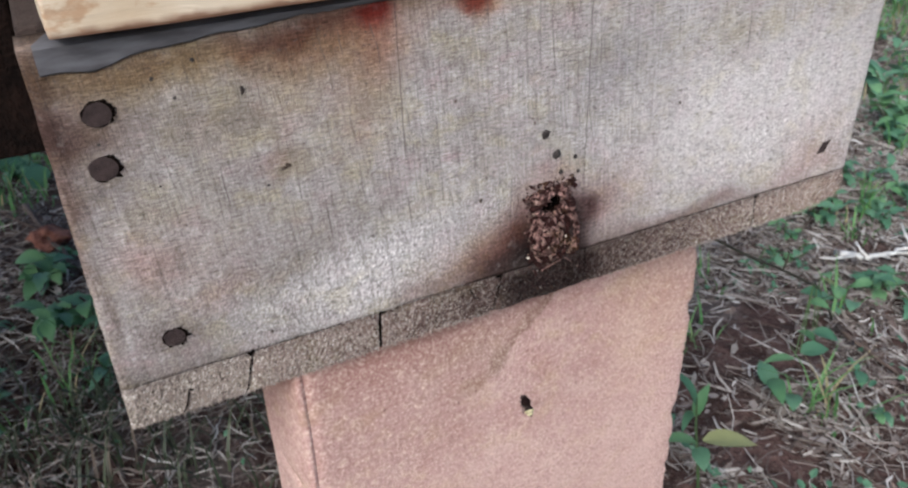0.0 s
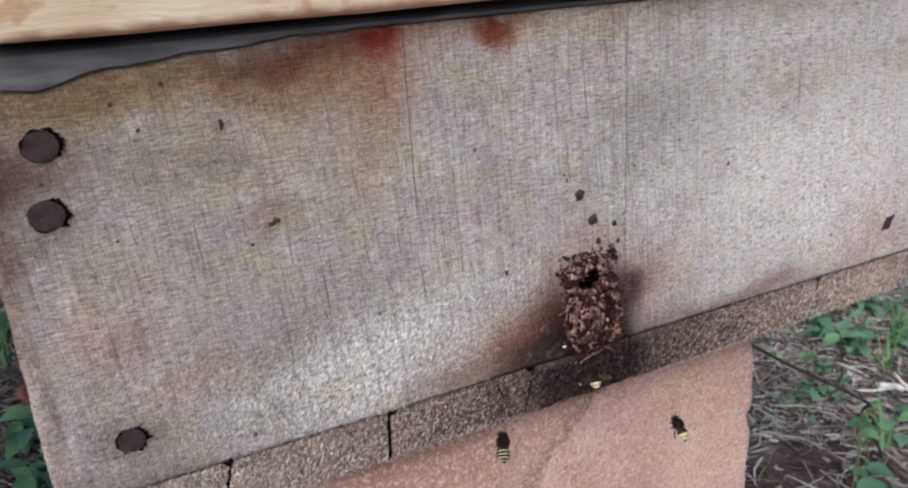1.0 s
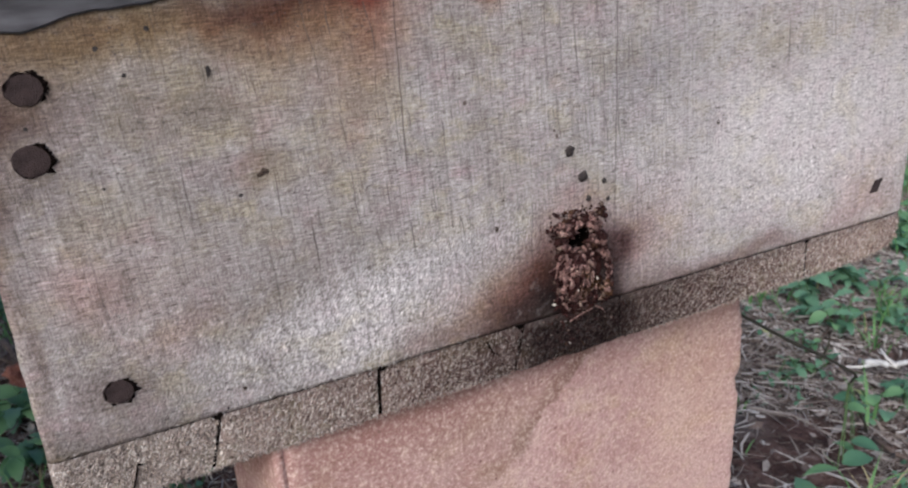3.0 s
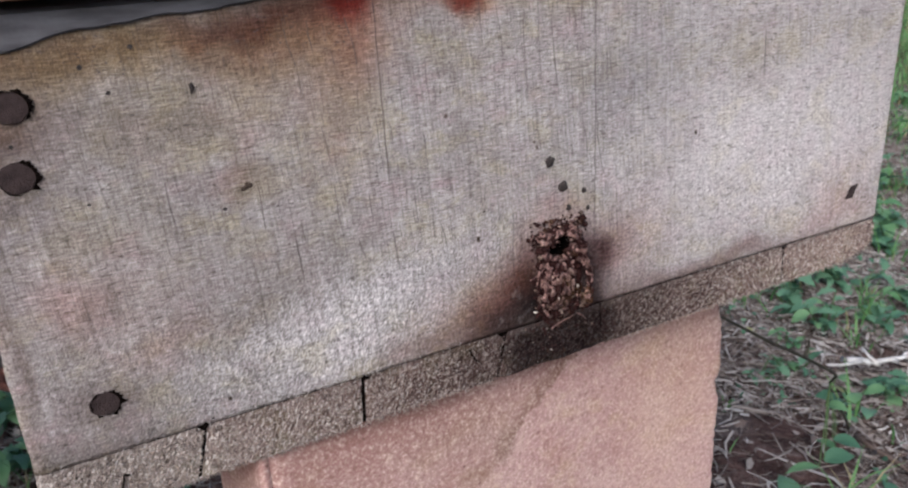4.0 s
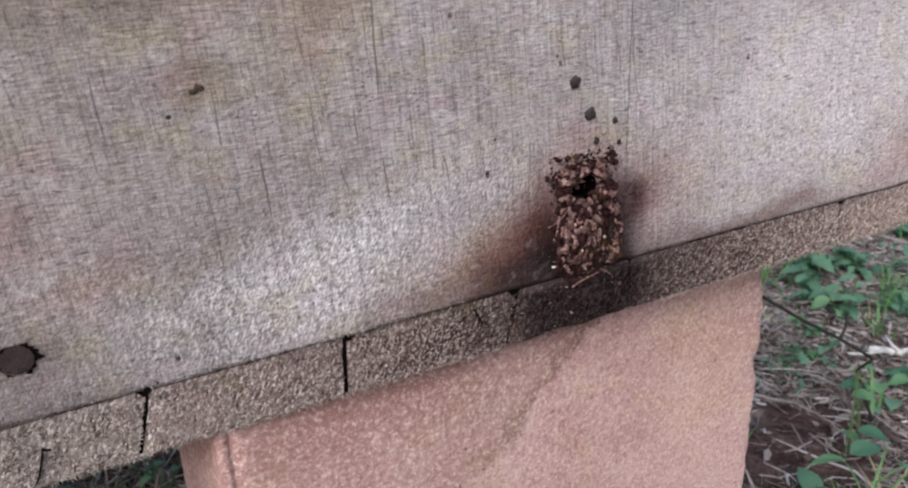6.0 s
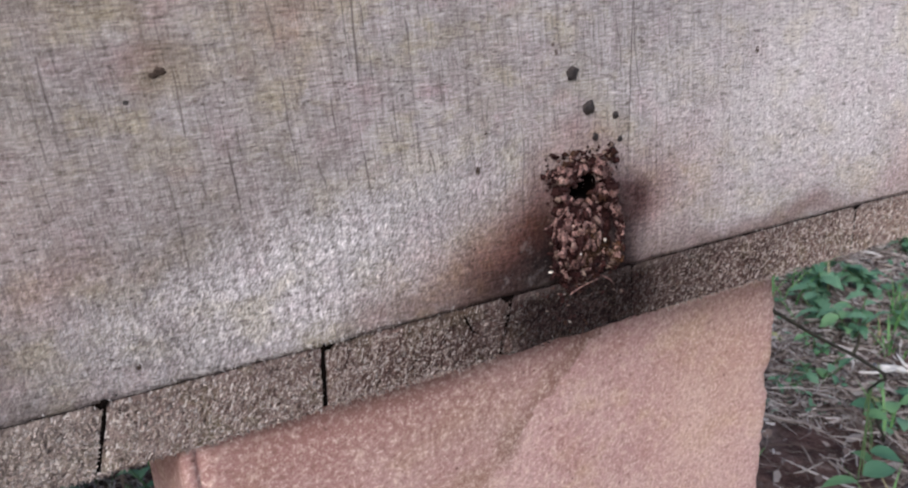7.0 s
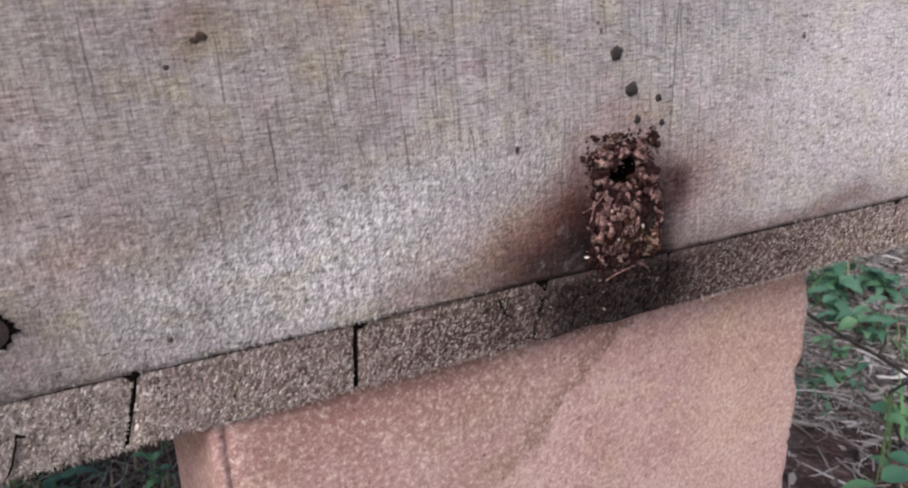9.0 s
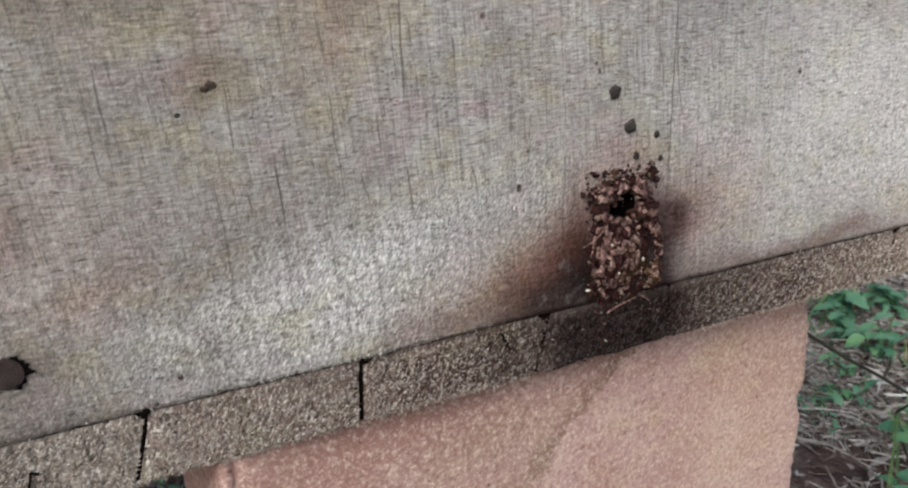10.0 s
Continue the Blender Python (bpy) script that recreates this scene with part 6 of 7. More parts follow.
# ---- litter ----
def build_litter():
    rnd = random.Random(5)
    # dry stalks and twigs: each a short bent three-sided rod
    verts, faces = [], []

    def rod(x, y, z, length, r, a, rise):
        d = Vector((math.cos(a), math.sin(a), rise)).normalized()
        side = Vector((-d.y, d.x, 0)).normalized()
        up = d.cross(side)
        o = len(verts)
        bend = side * rnd.uniform(-0.18, 0.18) * length
        for s, k in ((-0.5, 0.7), (0.0, 1.0), (0.5, 0.5)):
            p = Vector((x, y, z)) + d * length * s + bend * (1 - 4 * s * s)
            for q in range(3):
                verts.append(p + r * k * (math.cos(q * 2.094) * side + math.sin(q * 2.094) * up))
        for b in (0, 3):
            for q in range(3):
                faces.append((o + b + q, o + b + (q + 1) % 3, o + b + 3 + (q + 1) % 3, o + b + 3 + q))

    def spot():
        if rnd.random() < 0.8:
            x = 0.55 + 2.2 * rnd.random() ** 1.35
            return x, 0.45 * x + 0.12 + rnd.gauss(0, 0.27)
        return rnd.gauss(-0.1, 0.3), rnd.gauss(1.15, 0.45)

    def bare(x, y):
        """Patches where the red soil shows."""
        return math.hypot((x - 0.78) / 0.13, (y - 0.36) / 0.1) < 1 or noise.noise((x * 4, y * 4, 8)) > 0.42

    for _ in range(34000):
        x, y = spot()
        if bare(x, y) and rnd.random() < 0.92:
            continue
        rod(x, y, ground_z(x, y) + rnd.uniform(0.0, 0.014), rnd.choice((0.006, 0.009, 0.013, 0.018, 0.026, 0.05)), rnd.choice((0.0005, 0.0007, 0.001, 0.0014, 0.002)), rnd.uniform(0, math.tau), rnd.uniform(-0.2, 0.25))
    for _ in range(7000):
        x, y = spot()
        if bare(x, y) and rnd.random() < 0.8:
            continue
        rod(x, y, ground_z(x, y) + rnd.uniform(0.002, 0.02), rnd.uniform(0.03, 0.075), rnd.choice((0.0006, 0.0008, 0.0011)), rnd.uniform(0, math.tau), rnd.uniform(-0.25, 0.3))
    for _ in range(1700):
        x, y = rnd.uniform(-0.5, 0.22), rnd.uniform(0.38, 1.1)
        rod(x, y, ground_z(x, y) + rnd.uniform(0.002, 0.022), rnd.uniform(0.015, 0.07), rnd.choice((0.0007, 0.001, 0.0015)), rnd.uniform(0, math.tau), rnd.uniform(-0.25, 0.4))
    for _ in range(9000):
        x = rnd.uniform(1.0, 1.9)
        y = 0.5 * x + 0.15 + rnd.gauss(0, 0.2)
        rod(x, y, ground_z(x, y) + rnd.uniform(0.0, 0.016), rnd.choice((0.01, 0.016, 0.024, 0.04)), rnd.choice((0.001, 0.0015, 0.0024)), rnd.uniform(0, math.tau), rnd.uniform(-0.2, 0.25))
    for _ in range(14000):
        x, y = rnd.gauss(0.5, 1.6), rnd.gauss(0.6, 1.5)
        if noise.noise((x * 2, y * 2, 4)) > -0.25 and math.hypot(x - 0.84, y - 0.41) > 0.14:
            rod(x, y, ground_z(x, y) + rnd.uniform(0.0, 0.012), rnd.choice((0.014, 0.02, 0.03, 0.06)), rnd.choice((0.0008, 0.0012, 0.0018)), rnd.uniform(0, math.tau), rnd.uniform(-0.15, 0.2))
    tagged(new("dry_straw", from_arrays("dry_straw", verts, faces, STRAW)), "scattered dry grass stalks and fine twigs on soil", "litter", kind="stuff")

    verts, faces = [], []
    for _ in range(7600):
        x, y = spot()
        if bare(x, y) and rnd.random() < 0.8 or (x < 0.35 and y < 0.9 and rnd.random() < 0.85):
            continue
        a, length, wide = rnd.uniform(0, math.tau), rnd.uniform(0.006, 0.026), rnd.uniform(0.004, 0.012)
        m = pose(x, y, ground_z(x, y) + rnd.uniform(0.002, 0.012), rnd.uniform(-28, 28), rnd.uniform(-28, 28), math.degrees(a))
        o = len(verts)
        curl = rnd.uniform(-0.3, 0.5)
        for s, w in ((0, 0.15), (0.3, 0.9), (0.65, 1.0), (1, 0.08)):
            for q in (-1, 0, 1):
                verts.append(m @ Vector((q * wide * w / 2 * rnd.uniform(0.5, 1.3), (s - 0.5 + rnd.uniform(-0.14, 0.14)) * length, curl * wide * (abs(q) * w * 0.6 + (s - 0.5) ** 2))))
        for b in (0, 3, 6):
            for q in (0, 1):
                faces.append((o + b + q, o + b + q + 1, o + b + q + 4, o + b + q + 3))
    tagged(new("leaf_litter", from_arrays("leaf_litter", verts, faces, DEAD)), "curled brown and grey dead leaf scraps on soil", "litter", kind="stuff")

    verts, faces = [], []
    for _ in range(3400):
        x, y = spot()
        if bare(x, y) or noise.noise((x * 5, y * 5, 2)) < -0.05:
            continue
        a, n = rnd.uniform(0, math.tau), rnd.uniform(0.006, 0.017)
        m = pose(x, y, ground_z(x, y) + rnd.uniform(0.004, 0.03), rnd.uniform(-40, 40), rnd.uniform(-40, 40), math.degrees(a))
        o = len(verts)
        for q, r, h in ((0, 0, 0), (-0.28, 0.35, 0.08), (0, 0.4, 0), (0.28, 0.35, 0.08), (-0.22, 0.72, 0.04), (0, 0.75, -0.02), (0.22, 0.72, 0.04), (0, 1, -0.08)):
            verts.append(m @ Vector((q * n, r * n, h * n)))
        faces.extend([(o, o + 2, o + 1), (o, o + 3, o + 2), (o + 1, o + 2, o + 5, o + 4), (o + 2, o + 3, o + 6, o + 5), (o + 4, o + 5, o + 7), (o + 5, o + 6, o + 7)])
    tagged(new("ground_cover", from_arrays("ground_cover", verts, faces, LEAF)), "small creeping green leaflets among dry straw", "ground cover", kind="stuff")

    verts, faces = [], []
    for _ in range(15000):
        x = 1.5 + 5 * rnd.random() ** 1.3
        y = 0.5 * x + rnd.uniform(-0.9, 1.3)
        grow = noise.noise((x * 1.7, y * 1.7, 3))
        if grow < (0.28 if x < 2.0 else -0.05 if x < 2.6 else -0.5):
            continue
        grass_blade(verts, faces, rnd, x, y, rnd.uniform(0.04, 0.11), rnd.uniform(0.003, 0.007), ground_z(x, y) - 0.003)
    for _ in range(2500):
        x, y = rnd.uniform(-1.0, 0.3), rnd.uniform(1.3, 3.2)
        grass_blade(verts, faces, rnd, x, y, rnd.uniform(0.04, 0.1), rnd.uniform(0.003, 0.006), ground_z(x, y) - 0.003)
    for _ in range(7000):
        x, y = rnd.gauss(0.3, 2.4), rnd.gauss(0.4, 2.2)
        if noise.noise((x * 1.3, y * 1.3, 6)) < 0.12 or (-0.3 < x < 1.5 and -0.3 < y < 1.5):
            continue
        grass_blade(verts, faces, rnd, x, y, rnd.uniform(0.04, 0.1), rnd.uniform(0.003, 0.006), ground_z(x, y) - 0.003)
    tagged(new("grass", from_arrays("grass", verts, faces, GRASS)), "short green grass growing over the soil", "grass", kind="stuff")


build_litter()


def twig(name, pts, r0, material, label, forks=0, seed=1, group=""):
    """A crooked twig lying on the soil, tapering, with short side shoots."""
    rnd = random.Random(seed)
    base = Vector(pts[0])
    line = []
    for a, b in zip(pts, pts[1:]):
        for s in range(4):
            p = Vector(a).lerp(Vector(b), s / 4) - base
            line.append(p + Vector((rnd.uniform(-1, 1), rnd.uniform(-1, 1), rnd.uniform(-0.4, 0.8))) * r0 * 0.9)
    line.append(Vector(pts[-1]) - base)
    stick = thing(name, Matrix.Translation(base), label, "twig", group)
    part("branch", tube(line, [r0 * (1 - 0.65 * i / len(line)) for i in range(len(line))], 7), material, stick, smooth=True)
    for k in range(forks):
        p = line[rnd.randrange(2, len(line) - 1)]
        d = Vector((rnd.uniform(-1, 1), rnd.uniform(-1, 1), rnd.uniform(0, 0.5))).normalized() * r0 * rnd.uniform(6, 14)
        part("side_shoot", tube([p, p + d * 0.6, p + d + Vector((0, 0, r0))], [r0 * 0.55, r0 * 0.4, r0 * 0.2], 5), material, stick, smooth=True)
    return stick


def leaning_stem():
    """A thin dark stem rooted among the litter, leaning over to the pillar, bare above and leafy near its foot."""
    line = [Vector(q) for q in ((0.925, 0.336, 0.0), (0.905, 0.328, 0.028), (0.868, 0.317, 0.07), (0.822, 0.3, 0.117), (0.74, 0.248, 0.185), (0.645, 0.178, 0.258),
                                (0.595, 0.142, 0.292), (0.553, 0.117, 0.322), (0.513, 0.116, 0.349), (0.47, 0.115, 0.376), (0.42, 0.116, 0.41))]
    foot = line[0]
    plant = thing("leaning_sapling", Matrix.Translation(foot), "thin dark sapling stem leaning against the pillar, leafy near its foot", "plant")
    rad = [0.002, 0.0018, 0.0016, 0.0014, 0.0012, 0.0011, 0.0011, 0.0012, 0.0012, 0.0012, 0.0011]
    part("stem", tube([q - foot for q in line], rad, 7), VINE, plant, smooth=True)
    k = line[8] - foot
    part("side_shoot", tube([k, k + Vector((0.004, 0.0, 0.008)), k + Vector((0.002, -0.001, 0.017))], [0.0014, 0.0011, 0.0005], 5), VINE, plant)
    for kind, size, at, turn in (("oval_b", 0.62, (0.837, 0.307, 0.131), (30, 10, 150)), ("oval", 0.55, (0.812, 0.285, 0.12), (20, -20, 60)), ("oval_b", 0.6, (0.757, 0.261, 0.143), (15, 15, 200)),
                                 ("oval_b", 0.7, (0.87, 0.3, 0.085), (10, -10, -60)), ("oval", 0.68, (0.885, 0.318, 0.07), (25, 0, 100)), ("long_b", 0.5, (0.677, 0.204, 0.126), (5, 0, 70)),
                                 ("oval", 0.66, (0.7, 0.215, 0.118), (10, 15, -110)), ("oval", 0.62, (0.78, 0.262, 0.088), (-5, 10, -140)), ("oval_b", 0.6, (0.8, 0.27, 0.06), (15, 0, 10))):
        p = Vector(at)
        near = min((a.lerp(b, f) for a, b in zip(line, line[1:]) for f in (0.0, 0.25, 0.5, 0.75)), key=lambda q: (q - p).length)
        part("petiole", tube([near - foot, (near + p) / 2 - foot + Vector((0, 0, 0.006)), p - foot], [0.0009, 0.0008, 0.0006], 5), STEM, plant)
        leaf = part("leaf", LEAVES[kind], None, plant)
        leaf.matrix_basis = Matrix.Translation(p - foot) @ pose(0, 0, 0, *turn) @ Matrix.Scale(size, 4)


def build_twigs():
    twig("pale_twig", [(1.05, 0.445, 0.026), (1.062, 0.423, 0.026), (1.068, 0.402, 0.03), (1.105, 0.4, 0.026), (1.135, 0.398, 0.026), (1.22, 0.36, 0.022)], 0.0055, PALE_BARK, "bleached white crooked twig lying on litter", 4, 3)
    leaning_stem()
    twig("brown_twig", [(0.815, 0.445, 0.022), (0.851, 0.399, 0.024), (0.86, 0.337, 0.022)], 0.0024, GREY_TWIG, "thin pale grey fallen twig on bare soil", 2, 5, "fallen twigs")
    twig("brown_twig", [(0.9, 0.31, 0.018), (0.893, 0.245, 0.016), (0.89, 0.18, 0.012)], 0.0042, BARK, "grey-brown fallen stick on soil", 2, 6, "fallen twigs")
    rnd = random.Random(17)
    for k in range(26):
        if k < 18:
            x = rnd.uniform(0.65, 1.7)
            y = 0.45 * x + rnd.uniform(-0.2, 0.4)
        else:
            x, y = rnd.uniform(-0.4, 0.2), rnd.uniform(0.55, 1.5)
        a, n = rnd.uniform(0, math.tau), rnd.uniform(0.05, 0.14)
        d = Vector((math.cos(a), math.sin(a), 0)) * n
        side = Vector((-d.y, d.x, 0)) * rnd.uniform(-0.3, 0.3)
        z = ground_z(x, y) + rnd.uniform(0.004, 0.014)
        p = Vector((x, y, z))
        twig("brown_twig", [p - d, p + side + Vector((0, 0, rnd.uniform(0, 0.01))), p + d], rnd.uniform(0.0012, 0.0028), rnd.choice((BARK, BARK, STRAW)), "thin grey-brown fallen twig on soil", rnd.randint(0, 3), 200 + k, "fallen twigs")
    twig("brown_twig", [(-0.11, 1.28, 0.03), (-0.07, 1.12, 0.02), (-0.03, 0.98, 0.012)], 0.006, BARK, "thick brown broken stick behind the hive", 1, 77, "fallen twigs")
    bm = lump(0.03, 5, 0.55, 0.7, 3)
    solid("brick_fragment", bm, BRICK, pose(-0.075, 1.15, 0.018, 0, 8, 30), "broken reddish brick fragment on the soil", "brick fragment")


build_twigs()


# ---- bees ----
def oval(rx, ry, rz, at, level=2, rough=0.0, seed=0):
    bm = bmesh.new()
    bmesh.ops.create_icosphere(bm, subdivisions=level, radius=1)
    for v in bm.verts:
        k = 1 + rough * noise.noise(v.co * 6 + Vector((seed, 0, 0)))
        v.co = Vector((v.co.x * rx * k + at[0], v.co.y * ry * k + at[1], v.co.z * rz * k + at[2]))
    return bm


def build_bee(tailed):
    """A stout stingless bee, 11 mm long, nose along +y, hovering with its legs hung; its abdomen ends in cream or is thinly banded."""
    bee = thing("bee", pose(0, 0, 0), "stout black bee with a cream-coloured tail, in flight" if tailed else "stout black-brown bee with thin cream bands, in flight", "bee", "bees at the entrance")
    mm = 0.00086
    head = part("head", oval(1.9 * mm, 1.2 * mm, 1.6 * mm, (0, 4.3 * mm, -0.2 * mm)), BEE_BLACK, bee, smooth=True)
    for s in (-1, 1):
        part("eye", oval(0.45 * mm, 0.6 * mm, 0.95 * mm, (s * 1.45 * mm, 4.5 * mm, 0)), BEE_BLACK, head, smooth=True)
        part("antenna", tube([(s * 0.5 * mm, 5.2 * mm, 0.2 * mm), (s * 0.9 * mm, 5.9 * mm, 0.5 * mm), (s * 1.2 * mm, 6.5 * mm, -0.2 * mm)], [0.13 * mm, 0.12 * mm, 0.1 * mm], 5), BEE_BLACK, head)
    part("thorax", oval(2.55 * mm, 2.7 * mm, 2.3 * mm, (0, 1.5 * mm, 0.2 * mm), 3, 0.08), BEE_HAIR, bee, "dark furry thorax", smooth=True)
    # abdomen: rings set one behind the other, one lathe profile
    def radius(s):
        return 2.25 * mm * max(0.03, math.sin(math.pi * (0.12 + 0.88 * s) ** 0.9)) ** 0.62
    if tailed:
        cuts, cream, swell = (0, 0.24, 0.42, 0.62, 0.66, 0.88, 1), (2, 4), 1.11
    else:
        cuts, cream, swell = (0, 0.28, 0.33, 0.47, 0.52, 0.65, 0.7, 0.82, 0.87, 1), (1, 3, 5, 7), 1.02
    for k, (a, b) in enumerate(zip(cuts, cuts[1:])):
        pts, rad = [], []
        for s in np.linspace(a, b, 4):
            pts.append((0, (-0.3 - 5.6 * s) * mm, (-0.1 - 1.0 * s * s) * mm))
            rad.append(radius(s) * (swell if k in cream else 1.0))
        part("cream_band" if k in cream else "abdomen_ring", tube(pts, rad, 14), BEE_BAND if k in cream else BEE_BLACK, bee, smooth=True)
    for s in (-1, 1):
        for name, y, length, wide, back in (("forewing", 1.6, 8.0, 2.6, -35), ("hindwing", 0.6, 5.4, 1.9, -50)):
            bm = bmesh.new()
            rim = []
            for t, w in ((0, 0.12), (0.2, 0.45), (0.5, 0.85), (0.8, 1.0), (0.95, 0.7), (1.0, 0.2)):
                rim.append((t * length * mm, w * wide * mm))
            top = [bm.verts.new((s * x, 0.25 * w, 0.0003 * math.sin(x * 400))) for x, w in rim]
            low = [bm.verts.new((s * x, -0.75 * w, 0.0003 * math.sin(x * 400 + 1))) for x, w in rim]
            for k in range(len(rim) - 1):
                bm.faces.new((top[k], top[k + 1], low[k + 1], low[k]))
            wing = part(name, bm, WING, bee, "clear brownish wing")
            wing.matrix_basis = pose(s * 1.2 * mm, y * mm, 1.5 * mm, 0, -s * 22, s * back)
        for y, reach, drop, back in ((3.0, 1.9, 1.5, 0.6), (1.7, 2.2, 1.8, -0.8), (0.6, 2.3, 2.4, -3.0)):
            pts = [(s * 1.1 * mm, y * mm, -1.2 * mm), (s * reach * 0.8 * mm, (y + back * 0.3) * mm, -1.6 * mm), (s * reach * mm, (y + back * 0.8) * mm, -(1.2 + drop * 0.6) * mm), (s * reach * 0.9 * mm, (y + back * 1.3) * mm, -(1.2 + drop) * mm)]
            part("leg", tube(pts, [0.28 * mm, 0.3 * mm, 0.32 * mm, 0.14 * mm], 5), BEE_BLACK, bee)
    return bee


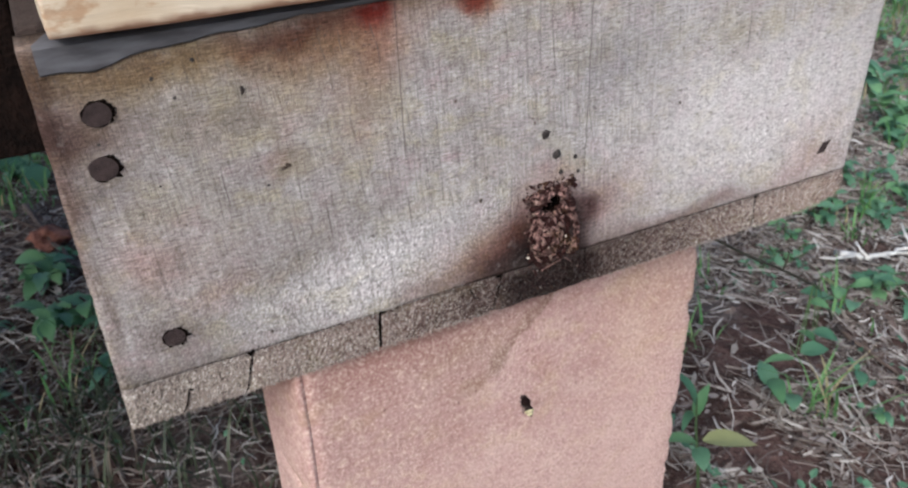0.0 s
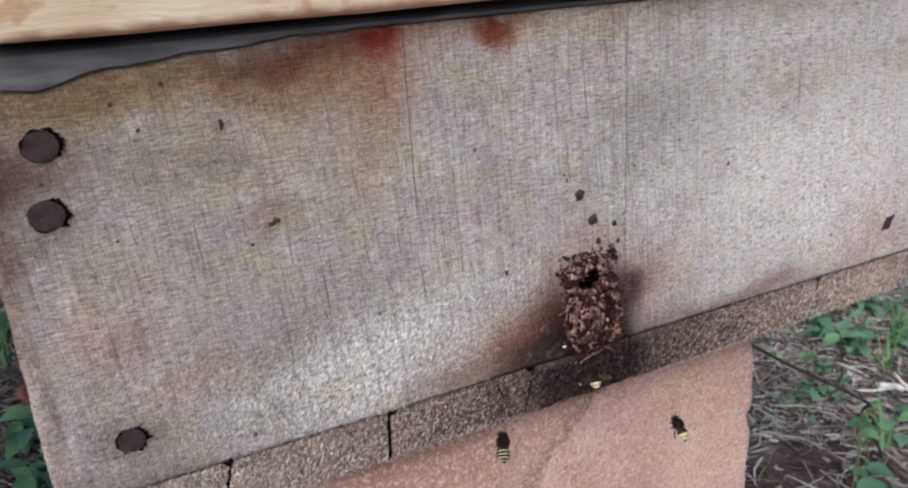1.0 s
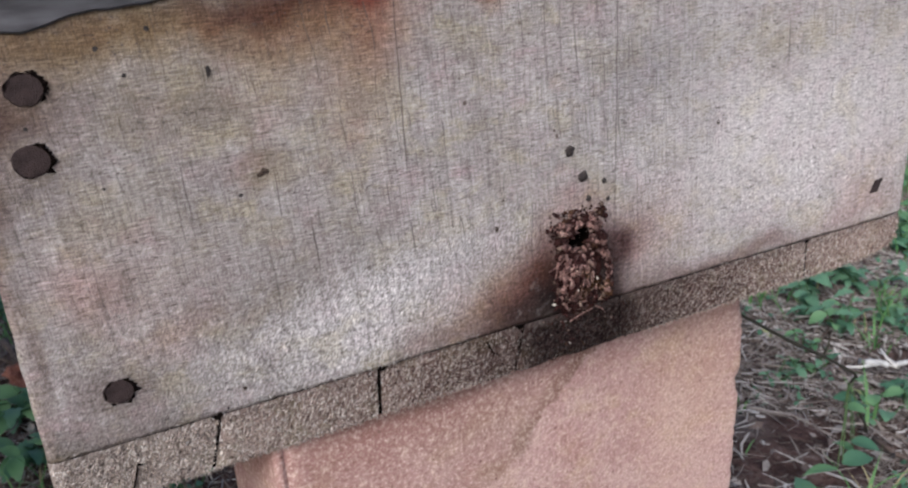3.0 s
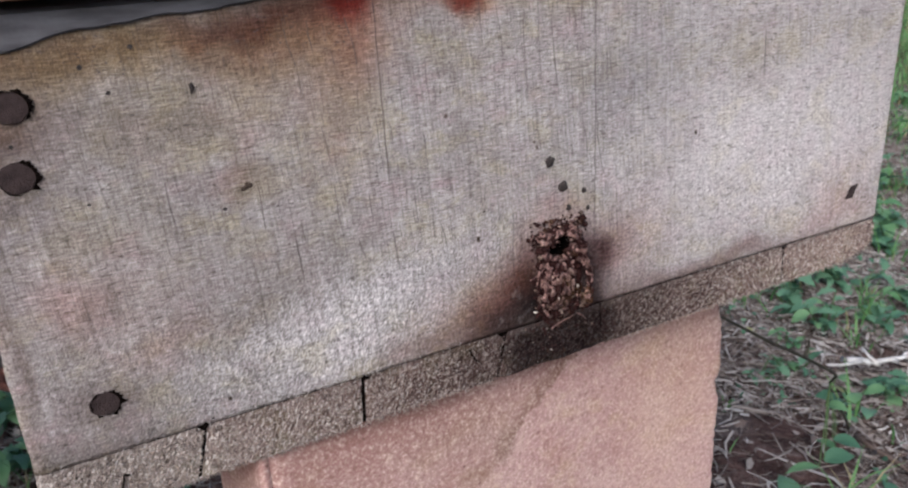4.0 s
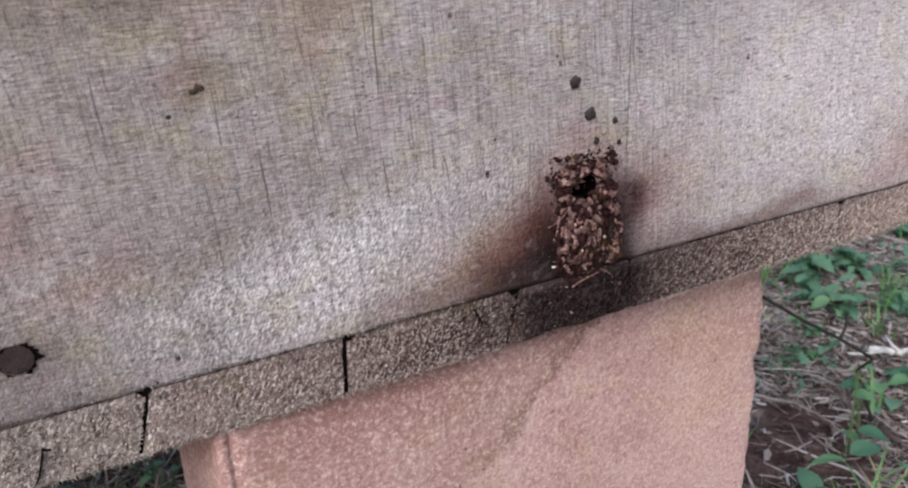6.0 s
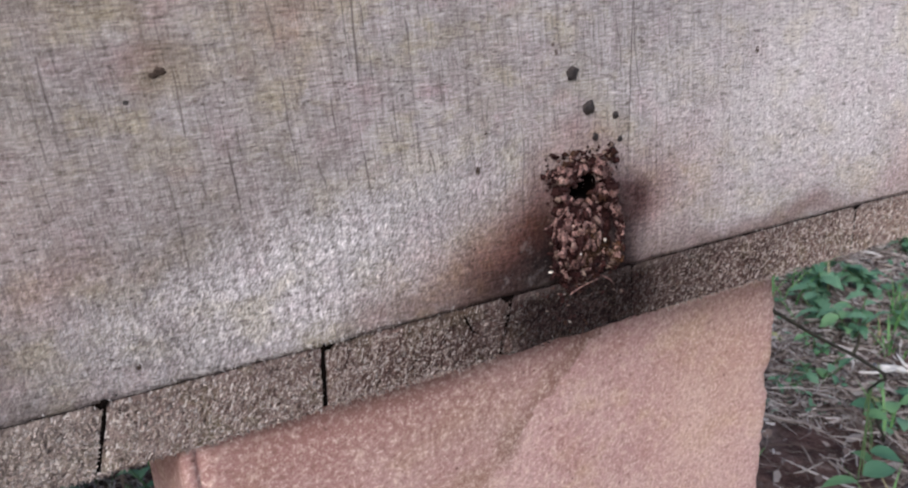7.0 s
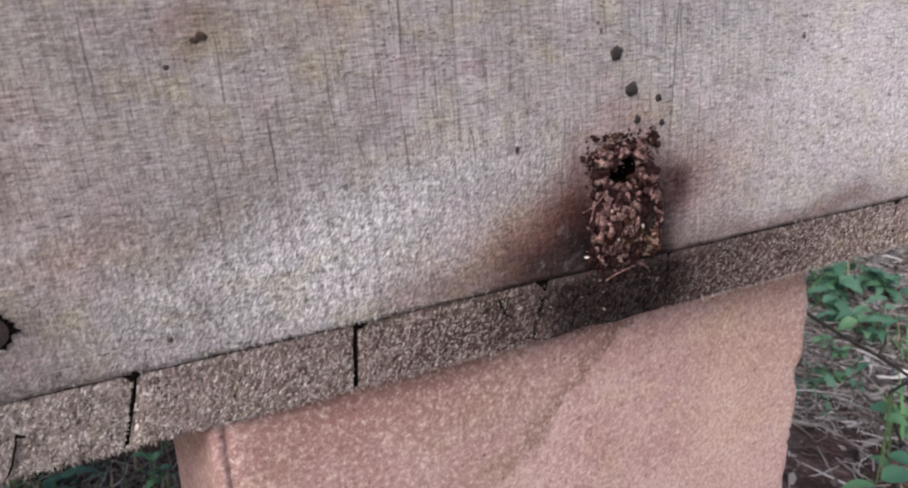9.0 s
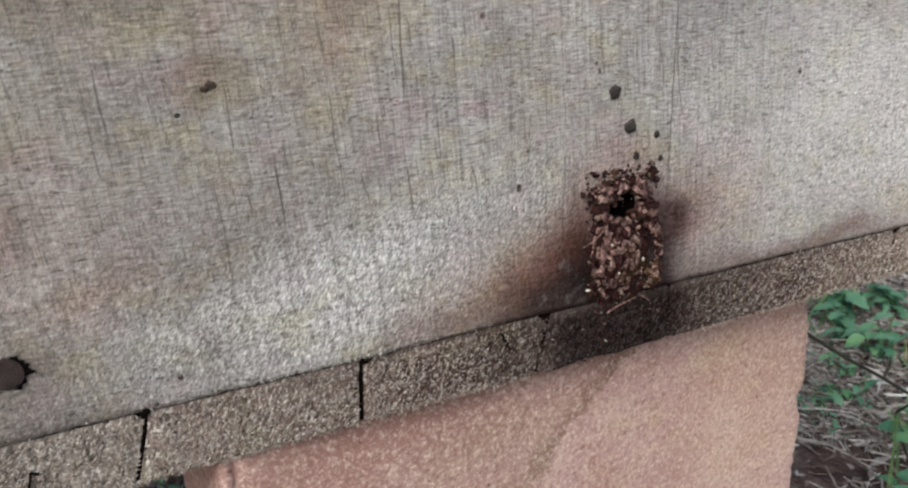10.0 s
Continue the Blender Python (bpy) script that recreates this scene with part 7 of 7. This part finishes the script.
# flights: seconds, place
FLIGHTS = {
    "A": [
        (0, 0.1560, -0.0500, 0.4860),
        (0.1, 0.1560, -0.0500, 0.4920),
        (0.2, 0.1470, -0.0550, 0.5010),
        (0.3, 0.1480, -0.0550, 0.5120),
        (0.4, 0.1510, -0.0500, 0.5110),
        (0.5, 0.1500, -0.0450, 0.5150),
        (0.6, 0.1450, -0.0450, 0.5230),
        (0.7, 0.1480, -0.0400, 0.5230),
        (0.8, 0.1690, -0.0350, 0.5200),
        (0.9, 0.1830, -0.0220, 0.5160),
        (1, 0.1920, -0.0120, 0.5160),
        (1.1, 0.1930, -0.0100, 0.5140),
        (1.3, 0.1920, -0.0100, 0.5290),
        (1.5, 0.1910, -0.0120, 0.5400),
        (1.6, 0.1920, -0.0100, 0.5470),
    ],
    "B": [
        (0.2, 0.2090, -0.0500, 0.4650),
        (0.3, 0.1850, -0.0550, 0.4880),
        (0.4, 0.1570, -0.0600, 0.4980),
        (0.5, 0.1400, -0.0600, 0.5040),
        (0.6, 0.1170, -0.0700, 0.5190),
        (0.7, 0.0890, -0.0750, 0.5310),
        (0.8, 0.0800, -0.0700, 0.5350),
        (0.9, 0.1010, -0.0650, 0.5350),
        (1, 0.1230, -0.0600, 0.5360),
        (1.1, 0.1330, -0.0550, 0.5350),
        (1.2, 0.1300, -0.0600, 0.5360),
        (1.3, 0.1270, -0.0600, 0.5330),
        (1.4, 0.1280, -0.0600, 0.5300),
        (1.5, 0.1210, -0.0650, 0.5300),
        (1.6, 0.1250, -0.0600, 0.5320),
        (1.7, 0.1410, -0.0550, 0.5200),
        (1.8, 0.1460, -0.0550, 0.5210),
        (1.9, 0.1600, -0.0550, 0.5150),
        (2, 0.1590, -0.0500, 0.5150),
        (2.1, 0.1860, -0.0450, 0.5180),
        (2.2, 0.2060, -0.0400, 0.5280),
        (2.3, 0.2100, -0.0300, 0.5310),
        (2.4, 0.2000, -0.0120, 0.5440),
        (2.5, 0.1950, -0.0080, 0.5520),
    ],
    "D": [
        (0.4, 0.2660, -0.0400, 0.5310),
        (0.5, 0.2330, -0.0500, 0.5250),
        (0.6, 0.2160, -0.0550, 0.5300),
        (0.7, 0.2120, -0.0550, 0.5260),
        (0.8, 0.2400, -0.0500, 0.5080),
        (0.9, 0.3030, -0.0500, 0.4610),
    ],
    "E": [
        (0.5, 0.1780, -0.0500, 0.4480),
        (0.6, 0.1810, -0.0500, 0.4710),
        (0.7, 0.1830, -0.0500, 0.4900),
        (0.8, 0.1960, -0.0500, 0.4930),
        (0.9, 0.2070, -0.0500, 0.5000),
        (1, 0.2020, -0.0500, 0.5100),
        (1.1, 0.1900, -0.0500, 0.5220),
        (1.2, 0.1850, -0.0500, 0.5260),
        (1.3, 0.1850, -0.0500, 0.5280),
        (1.4, 0.1760, -0.0500, 0.5230),
        (1.5, 0.1930, -0.0550, 0.4990),
        (1.6, 0.2190, -0.0500, 0.4920),
        (1.7, 0.2090, -0.0350, 0.5190),
        (1.8, 0.1950, -0.0140, 0.5490),
        (1.9, 0.1950, -0.0100, 0.5510),
        (2, 0.1970, -0.0060, 0.5500),
    ],
    "F": [
        (1.1, 0.1600, -0.0500, 0.4940),
        (1.2, 0.1460, -0.0550, 0.5180),
        (1.3, 0.1370, -0.0550, 0.5240),
        (1.4, 0.1230, -0.0600, 0.5250),
        (1.5, 0.1060, -0.0600, 0.5200),
        (1.6, 0.1010, -0.0600, 0.5230),
        (1.7, 0.0830, -0.0650, 0.5320),
        (1.8, 0.0770, -0.0650, 0.5280),
        (1.9, 0.0640, -0.0650, 0.5300),
        (2, 0.0470, -0.0700, 0.5260),
    ],
    "G": [
        (1.3, 0.3660, -0.0500, 0.4690),
        (1.4, 0.2040, -0.0450, 0.5310),
        (1.5, 0.2100, -0.0300, 0.5360),
        (1.6, 0.1910, -0.0140, 0.5470),
        (1.7, 0.1910, -0.0100, 0.5500),
    ],
    "I": [
        (4.6, 0.8420, 0.1000, 0.2580),
        (4.7, 0.6840, 0.0800, 0.2930),
        (4.8, 0.5100, 0.0500, 0.3570),
        (4.9, 0.3660, 0.0000, 0.4360),
        (5, 0.2950, -0.0300, 0.4730),
        (5.1, 0.2500, -0.0450, 0.4950),
        (5.2, 0.2490, -0.0500, 0.5050),
        (5.3, 0.2310, -0.0500, 0.5180),
        (5.4, 0.2210, -0.0550, 0.5200),
        (5.5, 0.2100, -0.0550, 0.5210),
        (5.6, 0.1930, -0.0600, 0.5100),
        (5.7, 0.1800, -0.0700, 0.4850),
    ],
    "J": [
        (4.3, 0.3730, 0.0300, 0.4770),
        (4.4, 0.4300, 0.0300, 0.4700),
        (4.5, 0.4510, 0.0200, 0.4600),
        (4.6, 0.2100, -0.0300, 0.5340),
        (4.7, 0.2020, -0.0140, 0.5270),
        (4.8, 0.2060, -0.0120, 0.5350),
        (4.9, 0.1900, -0.0120, 0.5510),
        (5, 0.1920, -0.0080, 0.5530),
    ],
    "K": [
        (4.5, 0.5170, 0.0000, 0.4530),
        (4.6, 0.4320, 0.0000, 0.4560),
        (4.7, 0.2040, -0.0500, 0.5220),
        (4.8, 0.2100, -0.0300, 0.5190),
        (4.9, 0.2140, -0.0140, 0.5230),
        (5, 0.2080, -0.0120, 0.5290),
        (5.1, 0.2000, -0.0140, 0.5350),
        (5.2, 0.1940, -0.0080, 0.5510),
    ],
    "L": [
        (7.2, 0.2690, -0.0400, 0.5030),
        (7.3, 0.2420, -0.0500, 0.5040),
        (7.4, 0.2310, -0.0500, 0.4970),
        (7.5, 0.2050, -0.0300, 0.5320),
        (7.6, 0.1940, -0.0100, 0.5470),
    ],
    "M": [
        (8.8, 0.3130, -0.0500, 0.4630),
        (8.9, 0.1930, -0.0300, 0.5390),
        (8.95, 0.1950, -0.0080, 0.5480),
    ],
}
AWAY = {"A": (0.1, -0.13, 0.36), "B": (0.45, -0.12, 0.36), "D": (0.62, 0.0, 0.45), "E": (0.2, -0.14, 0.33), "F": (0.22, -0.14, 0.35), "G": (0.75, -0.1, 0.4),
        "I": (0.9, 0.3, 0.7), "J": (0.8, 0.3, 0.7), "K": (0.8, -0.02, 0.62), "L": (0.62, -0.1, 0.48), "M": (0.8, -0.1, 0.35)}
LEAVES_TO = {"D": (0.9, -0.1, 0.3), "F": (-0.2, -0.2, 0.25), "I": (0.3, -0.2, 0.15)}
# seconds and degrees to the left of the way from the approach to the hive
LEANS = {
    "A": [(0.2, 25), (0.5, 12), (1.0, 0)], "B": [(0.3, 60), (0.5, 40), (0.8, 20), (1.0, 3), (1.3, 0), (1.5, -38), (1.7, -32), (2.0, -10), (2.2, 35)],
    "D": [(0.5, 35), (0.8, 30)], "E": [(0.5, 25), (0.8, 15), (1.0, 25), (1.7, 25)], "F": [(1.2, 40), (1.4, 20), (1.7, 25)], "G": [(1.4, 35)],
    "I": [(5.0, 20), (5.2, 30), (5.4, 40), (5.6, 50)], "J": [(4.5, 20)], "K": [(4.6, 20)], "L": [(7.3, 30)], "M": [(8.8, 30)],
}
APPROACH = -27
# flights that bring pollen home
TAILED = "AEGIJL"
INSIDE = (HOLE_X, 0.045, 0.5 + HOLE_Z)


def motions():
    first = {False: build_bee(False), True: build_bee(True)}
    swarm, used = [], set()
    for k in FLIGHTS:
        kind = k in TAILED
        swarm.append(copy_thing(first[kind], pose(0, 0, 0)) if kind in used else first[kind])
        used.add(kind)
    for n, (k, rows) in enumerate(FLIGHTS.items()):
        bee = swarm[n]
        rnd = random.Random(n + 1)
        turn = APPROACH + LEANS[k][0][1]
        keys = []
        t0 = rows[0][0]
        if t0 > 0:
            if t0 > 0.45:
                keys.append((0.0, pose(*AWAY[k], 30, 0, turn)))
            keys.append((max(0.0, t0 - 0.3), pose(*AWAY[k], 30, 0, turn)))
        for t, x, y, z in rows:
            near = max(0.0, 1 - (-y) / 0.03) if y > -0.03 and k in "ABEGJKLM" else 0.0
            lean = float(np.interp(t, [q[0] for q in LEANS[k]], [q[1] for q in LEANS[k]]))
            keys.append((t, pose(x, y, z, 34 + 26 * near + rnd.uniform(-5, 5), rnd.uniform(-6, 6), (APPROACH + lean) * (1 - 0.7 * near) + rnd.uniform(-4, 4))))
        t1 = rows[-1][0]
        if k in LEAVES_TO:
            keys.append((t1 + 0.35, pose(*LEAVES_TO[k], 30, 0, turn)))
            keys.append((10.0, pose(*LEAVES_TO[k], 30, 0, turn)))
        else:
            keys.append((t1 + 0.06, pose(HOLE_X, 0.012, 0.5 + HOLE_Z, 10, 0, 0)))
            keys.append((t1 + 0.2, pose(*INSIDE, 0, 0, 0)))
            keys.append((10.0, pose(INSIDE[0], INSIDE[1] + 0.012 * (n + 1), INSIDE[2] - 0.02, 0, 0, 0)))
        walk(bee, keys)


motions()
